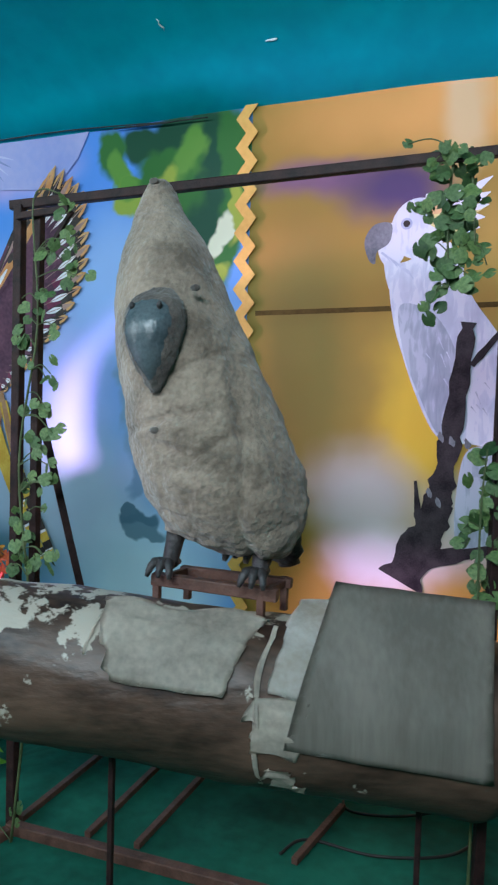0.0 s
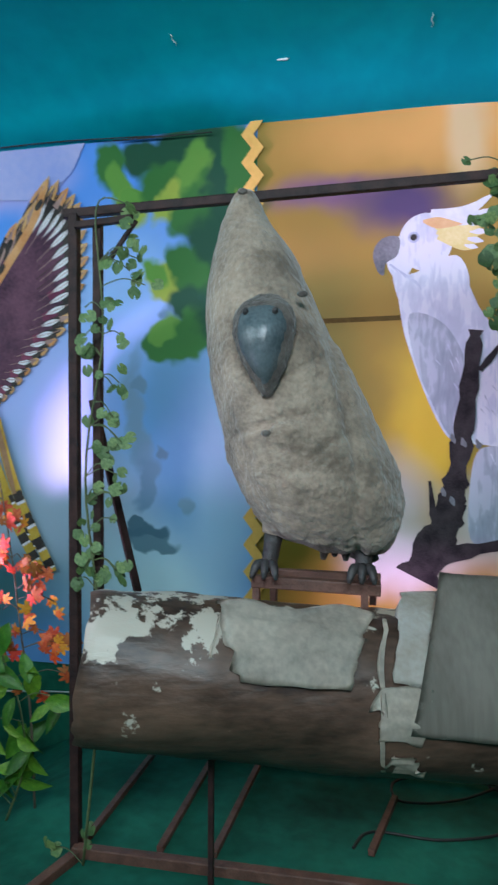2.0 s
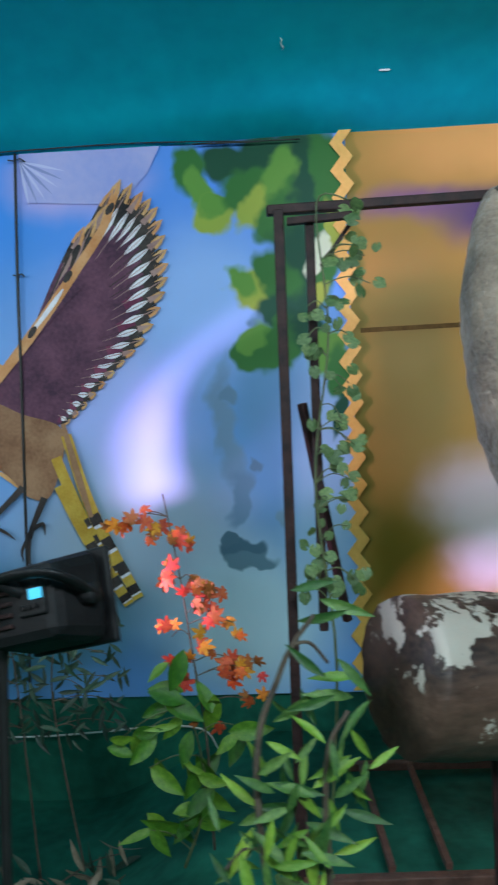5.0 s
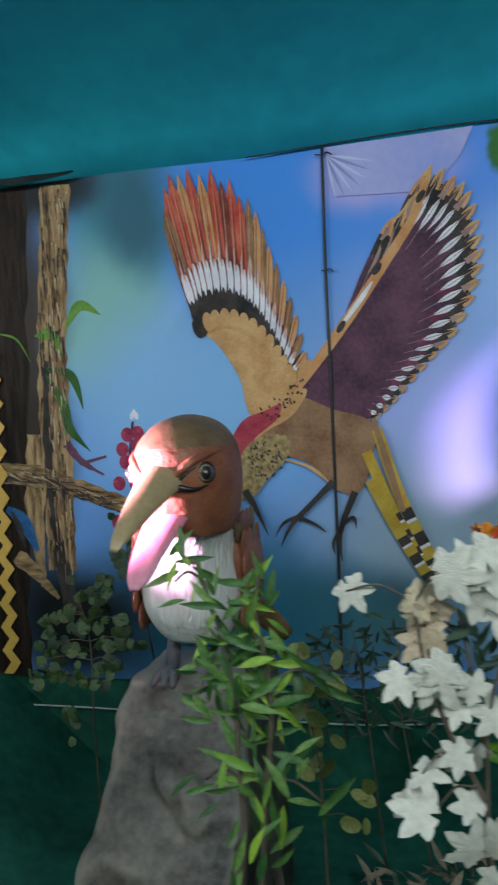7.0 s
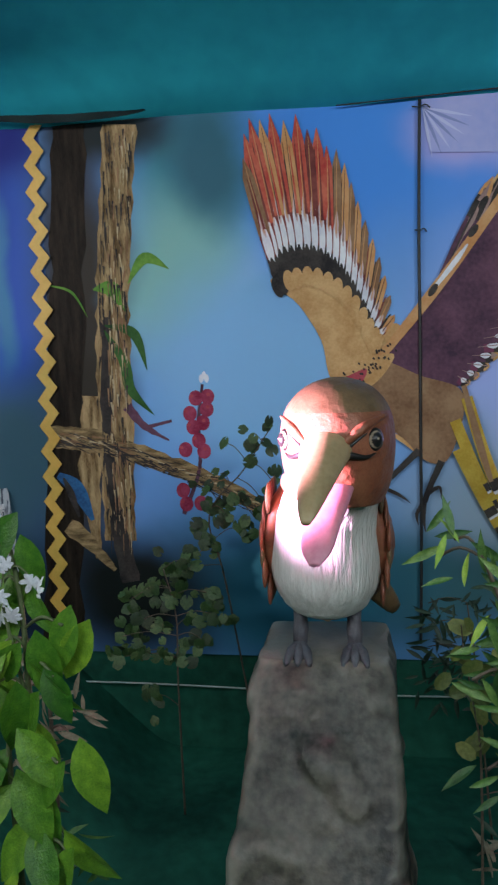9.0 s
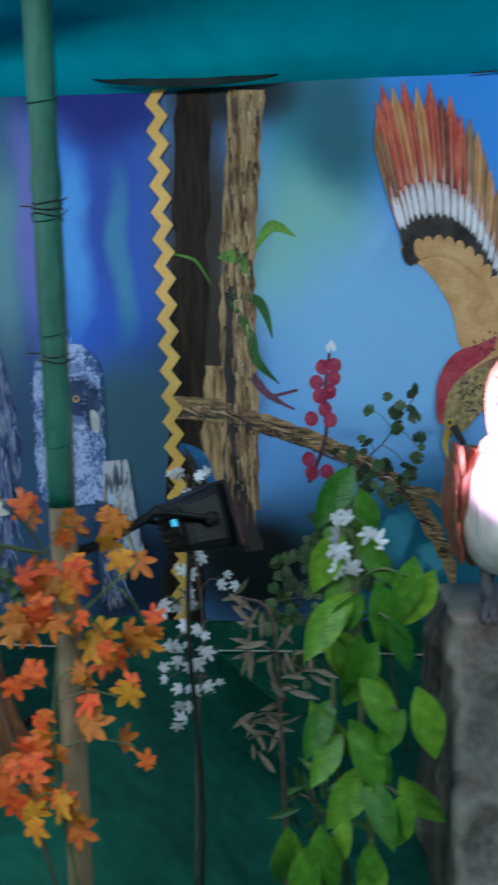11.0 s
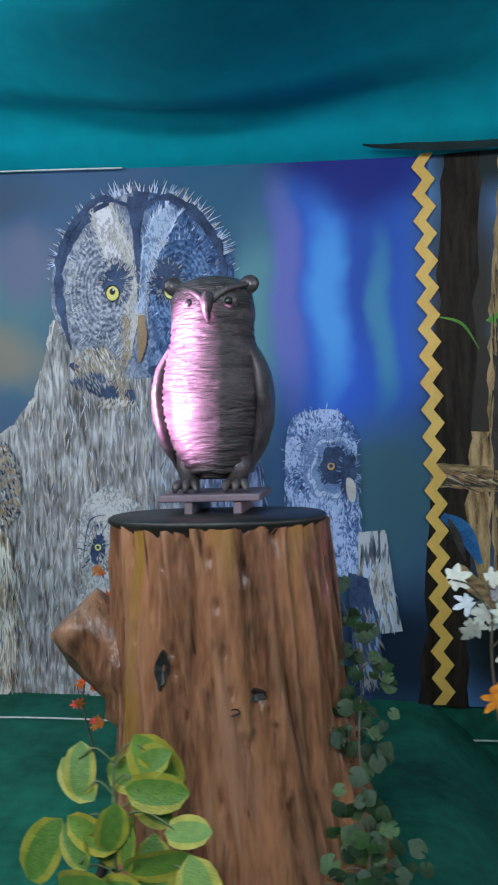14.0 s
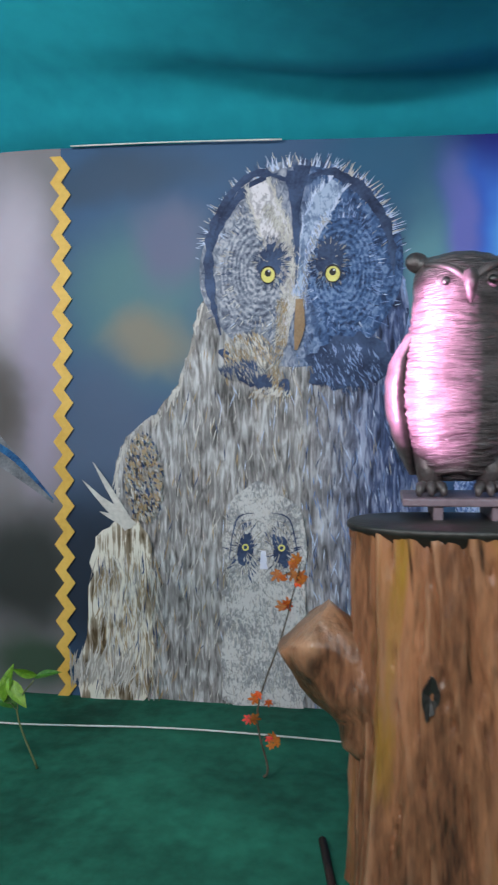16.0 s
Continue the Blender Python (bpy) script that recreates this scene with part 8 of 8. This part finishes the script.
plant("leaf_branch", "leafy dark green branch in front of the printed bough", [[ground((-1.62, 2.98)), (-1.763, 2.980, 0.859), (-1.823, 2.980, 1.138), (-1.682, 2.980, 1.317), (-1.577, 2.980, 1.472)]],
      [(p, n) for p, n in (((-1.757, 2.980, 1.432), 1), ((-1.656, 2.980, 1.451), 4), ((-1.577, 2.980, 1.483), 4), ((-1.635, 2.980, 1.372), 4), ((-1.772, 2.980, 1.308), 3), ((-1.570, 2.980, 1.280), 4), ((-1.843, 2.980, 1.230), 3), ((-1.707, 2.980, 1.204), 5), ((-1.641, 2.980, 1.133), 5), ((-1.826, 2.980, 1.023), 8), ((-1.920, 2.980, 0.956), 8), ((-1.755, 2.980, 1.136), 9), ((-1.688, 2.980, 1.089), 8), ((-1.799, 2.980, 1.183), 8), ((-1.870, 2.980, 1.093), 8), ((-1.595, 2.980, 1.178), 6), ((-1.968, 2.980, 0.887), 7))], [SHRUB, IVY_DARK], 0.064, 17, TWIG, spread=0.04)
plant("broad_leaf_plant", "tall artificial plant with long glossy green leaves", [[ground((-1.80, 1.45)), (-1.861, 1.450, 0.759), (-1.868, 1.450, 0.996), (-1.875, 1.450, 1.226), (-1.894, 1.450, 1.361)], [ground((-1.86, 1.45)), (-1.917, 1.460, 0.751), (-1.924, 1.460, 0.991)]],
      [(p, n) for p, n in (((-1.894, 1.450, 1.394), 1), ((-1.862, 1.450, 1.355), 1), ((-1.918, 1.450, 1.272), 2), ((-1.858, 1.450, 1.271), 2), ((-1.781, 1.420, 1.212), 2), ((-1.909, 1.430, 1.165), 3), ((-1.855, 1.430, 1.165), 2), ((-1.799, 1.410, 1.116), 2), ((-1.933, 1.430, 1.085), 2), ((-1.868, 1.420, 1.067), 3), ((-1.848, 1.420, 0.987), 2), ((-1.801, 1.410, 0.947), 2), ((-1.948, 1.450, 0.889), 3), ((-1.871, 1.430, 0.877), 2),
       ((-1.785, 1.420, 0.756), 2), ((-1.862, 1.430, 0.771), 2), ((-2.000, 1.420, 0.629), 3), ((-1.931, 1.420, 0.680), 2), ((-1.853, 1.420, 0.634), 3))], [BROAD], 0.145, 18, spread=0.030, down=1.7, stem_r=0.008)
plant("orchid_stem", "pale lilac artificial orchid stem", [[(-1.867, 1.460, 0.992), (-1.893, 1.430, 1.187), (-1.903, 1.430, 1.265), (-1.895, 1.430, 1.337)]],
      [(p, n) for p, n in (((-1.898, 1.420, 1.317), 3), ((-1.905, 1.420, 1.268), 3), ((-1.896, 1.420, 1.224), 3), ((-1.847, 1.440, 1.296), 2))], [SMALL_W], 0.045, 19, spread=0.02)
plant("dry_bamboo_plant", "thin bamboo plant with dry beige leaves", [[ground((-2.07, 1.98)), (-2.065, 1.980, 0.347), (-2.071, 1.980, 0.680), (-2.087, 1.980, 0.938), (-2.163, 1.980, 0.986)]],
      [(p, n) for p, n in (((-2.179, 1.980, 0.970), 5), ((-2.134, 1.980, 0.930), 4), ((-2.168, 1.980, 0.841), 5), ((-2.089, 1.980, 0.874), 3), ((-2.028, 1.980, 0.826), 6), ((-1.998, 1.980, 0.778), 5), ((-2.108, 1.980, 0.761), 3), ((-2.143, 1.980, 0.646), 6), ((-2.097, 1.980, 0.613), 6), ((-2.016, 1.980, 0.713), 4), ((-2.161, 1.980, 0.579), 3), ((-2.067, 1.980, 0.548), 3))], [DRY], 0.075, 20, TWIG, 0.008, spread=0.045)
plant("dark_shrub", "low plant with dark narrow leaves on the green floor", [[ground((-2.0, 1.75)), (-1.972, 1.750, 0.500), (-1.997, 1.750, 0.602)]],
      [(p, n) for p, n in (((-1.997, 1.750, 0.617), 5), ((-1.929, 1.750, 0.575), 5), ((-2.041, 1.750, 0.542), 5), ((-1.972, 1.750, 0.500), 5), ((-1.889, 1.750, 0.502), 5))], [BAMBOO, DARK_LANCE], 0.08, 21, TWIG, spread=0.05)
plant("white_flower_plant", "plant with many small white fabric flowers", [[ground((-2.32, 1.95)), (-2.299, 1.950, 0.609), (-2.275, 1.970, 0.893), (-2.295, 2.000, 1.108), (-2.330, 2.100, 1.299)]],
      [(p, n) for p, n in (((-2.373, 2.150, 1.291), 4), ((-2.323, 2.150, 1.282), 5), ((-2.288, 2.000, 1.092), 4), ((-2.321, 2.000, 1.060), 5), ((-2.224, 2.000, 1.028), 4), ((-2.305, 1.980, 0.986), 5), ((-2.369, 1.980, 0.970), 5), ((-2.270, 1.950, 0.932), 6), ((-2.335, 1.950, 0.884), 6), ((-2.265, 1.950, 0.861), 5), ((-2.301, 1.920, 0.817), 6), ((-2.364, 1.920, 0.784), 6), ((-2.312, 1.920, 0.737), 5), ((-2.249, 1.920, 0.754), 4), ((-2.337, 1.920, 0.688), 5))],
      [SMALL_W, DARK_LANCE], 0.045, 22, TWIG, spread=0.04)
plant("orange_maple_plant", "branches of orange and amber fabric maple leaves round the bamboo pole", [[ground((-2.36, 1.30)), (-2.427, 1.280, 0.775), (-2.439, 1.280, 0.947), (-2.420, 1.280, 1.148), (-2.442, 1.300, 1.291), (-2.489, 1.200, 1.430)], [(-2.442, 1.280, 1.297), (-2.543, 1.150, 1.371), (-2.608, 1.050, 1.486)], [(-2.420, 1.280, 1.148), (-2.346, 1.330, 1.209), (-2.282, 1.360, 1.260)]],
      [(p, n) for p, n in (((-2.626, 1.000, 1.491), 4), ((-2.595, 1.020, 1.475), 4), ((-2.554, 1.080, 1.496), 4), ((-2.518, 1.120, 1.455), 5), ((-2.539, 1.120, 1.540), 3), ((-2.628, 0.980, 1.400), 4), ((-2.607, 1.020, 1.412), 3), ((-2.572, 1.100, 1.363), 5), ((-2.507, 1.150, 1.379), 4), ((-2.717, 1.200, 1.259), 2), ((-2.636, 1.200, 1.272), 3), ((-2.663, 1.200, 1.206), 1), ((-2.606, 1.220, 1.183), 2), ((-2.458, 1.320, 1.369), 3),
       ((-2.399, 1.350, 1.328), 5), ((-2.337, 1.380, 1.329), 4), ((-2.453, 1.280, 1.248), 7), ((-2.395, 1.300, 1.250), 6), ((-2.302, 1.360, 1.240), 2), ((-2.481, 1.250, 1.170), 7), ((-2.427, 1.260, 1.195), 6), ((-2.360, 1.320, 1.132), 5), ((-2.275, 1.380, 1.118), 4), ((-2.331, 1.340, 1.087), 4), ((-2.384, 1.300, 1.059), 3), ((-2.316, 1.320, 1.008), 2), ((-2.458, 1.280, 0.957), 5), ((-2.394, 1.280, 0.978), 3), ((-2.300, 1.320, 0.915), 2),
       ((-2.519, 1.250, 0.892), 5), ((-2.460, 1.260, 0.918), 4), ((-2.483, 1.250, 0.833), 5), ((-2.426, 1.260, 0.817), 5), ((-2.453, 1.280, 1.048), 3))], [ORANGE_M, AMBER_M], 0.068, 23, STEM, spread=0.04, tilt=0.4, down=0.5)
plant("white_sprig", "sprig of white maple leaves by the orange branch", [[ground((-2.55, 1.55)), (-2.677, 1.500, 1.076), (-2.687, 1.500, 1.292)]],
      [(p, n) for p, n in (((-2.757, 1.500, 1.358), 1), ((-2.694, 1.500, 1.357), 2), ((-2.723, 1.500, 1.303), 2), ((-2.654, 1.500, 1.319), 2), ((-2.720, 1.500, 1.249), 2), ((-2.643, 1.500, 1.233), 2), ((-2.677, 1.500, 1.282), 2))], [WHITE_M, SMALL_W], 0.05, 24, TWIG, spread=0.03)
plant("dark_ivy", "dark trailing ivy beside the stump", [[ground((-2.93, 1.72)), (-2.931, 1.740, 0.744), (-2.948, 1.900, 0.873), (-2.938, 2.100, 1.027), (-3.004, 2.150, 1.207)]],
      [(p, n) for p, n in (((-3.002, 2.150, 1.191), 3), ((-2.977, 2.150, 1.109), 6), ((-2.927, 2.100, 1.090), 7), ((-2.969, 2.100, 1.011), 8), ((-2.877, 2.100, 1.002), 7), ((-2.950, 2.000, 0.952), 7), ((-2.894, 2.000, 0.891), 6), ((-2.973, 1.950, 0.852), 7), ((-2.895, 1.950, 0.837), 6), ((-2.959, 1.750, 0.805), 8), ((-2.916, 1.750, 0.765), 8), ((-2.960, 1.720, 0.728), 9), ((-2.897, 1.720, 0.716), 8), ((-2.862, 1.720, 0.665), 7), ((-2.950, 1.720, 0.657), 7), ((-2.916, 1.700, 0.637), 6), ((-3.016, 1.700, 0.648), 5))], [IVY_DARK, SHRUB], 0.055, 25, TWIG, spread=0.045)
plant("yellow_edged_plant", "plant with round green leaves edged in yellow before the stump", [[ground((-3.28, 1.12)), (-3.302, 1.110, 1.002), (-3.302, 1.110, 1.088), (-3.304, 1.120, 1.161)]],
      [(p, 1) for p in ((-3.357, 1.120, 1.165), (-3.251, 1.120, 1.181), (-3.348, 1.110, 1.118), (-3.258, 1.100, 1.130), (-3.353, 1.100, 1.074), (-3.203, 1.090, 1.080), (-3.270, 1.090, 1.067), (-3.349, 1.090, 1.023), (-3.254, 1.080, 1.030), (-3.172, 1.080, 1.023), (-3.303, 1.130, 1.139), (-3.403, 1.130, 1.045), (-3.230, 1.120, 1.093), (-3.320, 1.120, 1.030), (-3.261, 1.120, 1.153), (-3.30, 1.10, 1.06), (-3.31, 1.09, 0.98), (-3.24, 1.09, 0.985), (-3.37, 1.10, 0.985), (-3.29, 1.08, 1.10))], [ROUND], 0.10, 26, spread=0.02, tilt=0.3, down=0.1)
plant("orange_sprig", "thin sprig of small rust-orange leaves behind the stump", [[ground((-3.95, 2.66)), (-3.936, 2.660, 0.508), (-3.968, 2.660, 0.699), (-3.877, 2.660, 0.972), (-3.816, 2.660, 1.202)]],
      [(p, n) for p, n in (((-3.832, 2.660, 1.192), 4), ((-3.820, 2.660, 1.139), 3), ((-3.876, 2.660, 1.161), 2), ((-4.002, 2.660, 0.667), 3), ((-3.955, 2.660, 0.731), 3), ((-3.915, 2.660, 0.603), 4), ((-3.872, 2.660, 1.056), 3))], [ORANGE_M, RED_M], 0.05, 27, TWIG, spread=0.025)
plant("green_sprig", "single sprig of green leaves by the grey banner", [[ground((-4.75, 2.6)), (-4.823, 2.600, 0.668), (-4.757, 2.600, 0.783)]],
      [(p, n) for p, n in (((-4.756, 2.600, 0.793), 2), ((-4.843, 2.600, 0.738), 2), ((-4.877, 2.600, 0.686), 2))], [BROAD], 0.12, 28, spread=0.03)

wire("black_cable", "black cable running down beside the green pole", [(-0.33, 1.34, 1.30), (-0.345, 1.36, 1.15), (-0.35, 1.36, 0.8), (-0.348, 1.36, 0.4), (-0.35, 1.37, 0.02)], 0.009, WIRE_BLACK)
wire("black_cable", "black cable hanging from the floodlight to the floor", [(-2.24, 1.64, 1.22), (-2.25, 1.64, 1.0), (-2.23, 1.62, 0.6), (-2.25, 1.60, 0.2), (-2.2, 1.6, 0.15)], 0.006, WIRE_BLACK)

wire("black_cable", "dark cord along the top edge of the banner", [(-1.298, 3.270, 2.783), (-0.579, 3.270, 2.798), (-0.228, 3.270, 2.792), (0.088, 3.270, 2.777), (-0.201, 3.270, 2.781), (0.250, 3.270, 2.778)], 0.003, WIRE_BLACK)
wire("white_wire", "thin white wire along the top edge of the owl banner", [(-4.879, 3.270, 2.908), (-4.429, 3.270, 2.889), (-3.942, 3.270, 2.861)], 0.004, WIRE_WHITE)
# near-black strip painting the shade where two lengths of the ceiling meet
bm = bmesh.new()
f0, f1 = Vector((-2.873, 3.200, 2.810)), Vector((-2.087, 3.200, 2.776))
cols = []
for i in range(25):
    u = i / 24
    c = f0.lerp(f1, u)
    h = 0.036 * math.sin(math.pi * u) ** 0.7
    cols.append([bm.verts.new((c.x, 3.2 + 0.02 * q + 0.01 * noise.noise(Vector((u * 6, q, 0))), c.z + 0.035 - h * (0.2 + 0.8 * q))) for q in (0, 0.5, 1.0)])
for a, c in zip(cols, cols[1:]):
    for k in range(2):
        bm.faces.new((a[k], c[k], c[k + 1], a[k + 1]))
bmesh.ops.recalc_face_normals(bm, faces=bm.faces[:])
tagged(link("fold_shade_strip", bm, surf("fold_shade", (0.004, 0.016, 0.018), (0.01, 0.03, 0.032), 9, 0.9)), "near-black strip painting the shade at the ceiling cloth's fold end", "cloth")
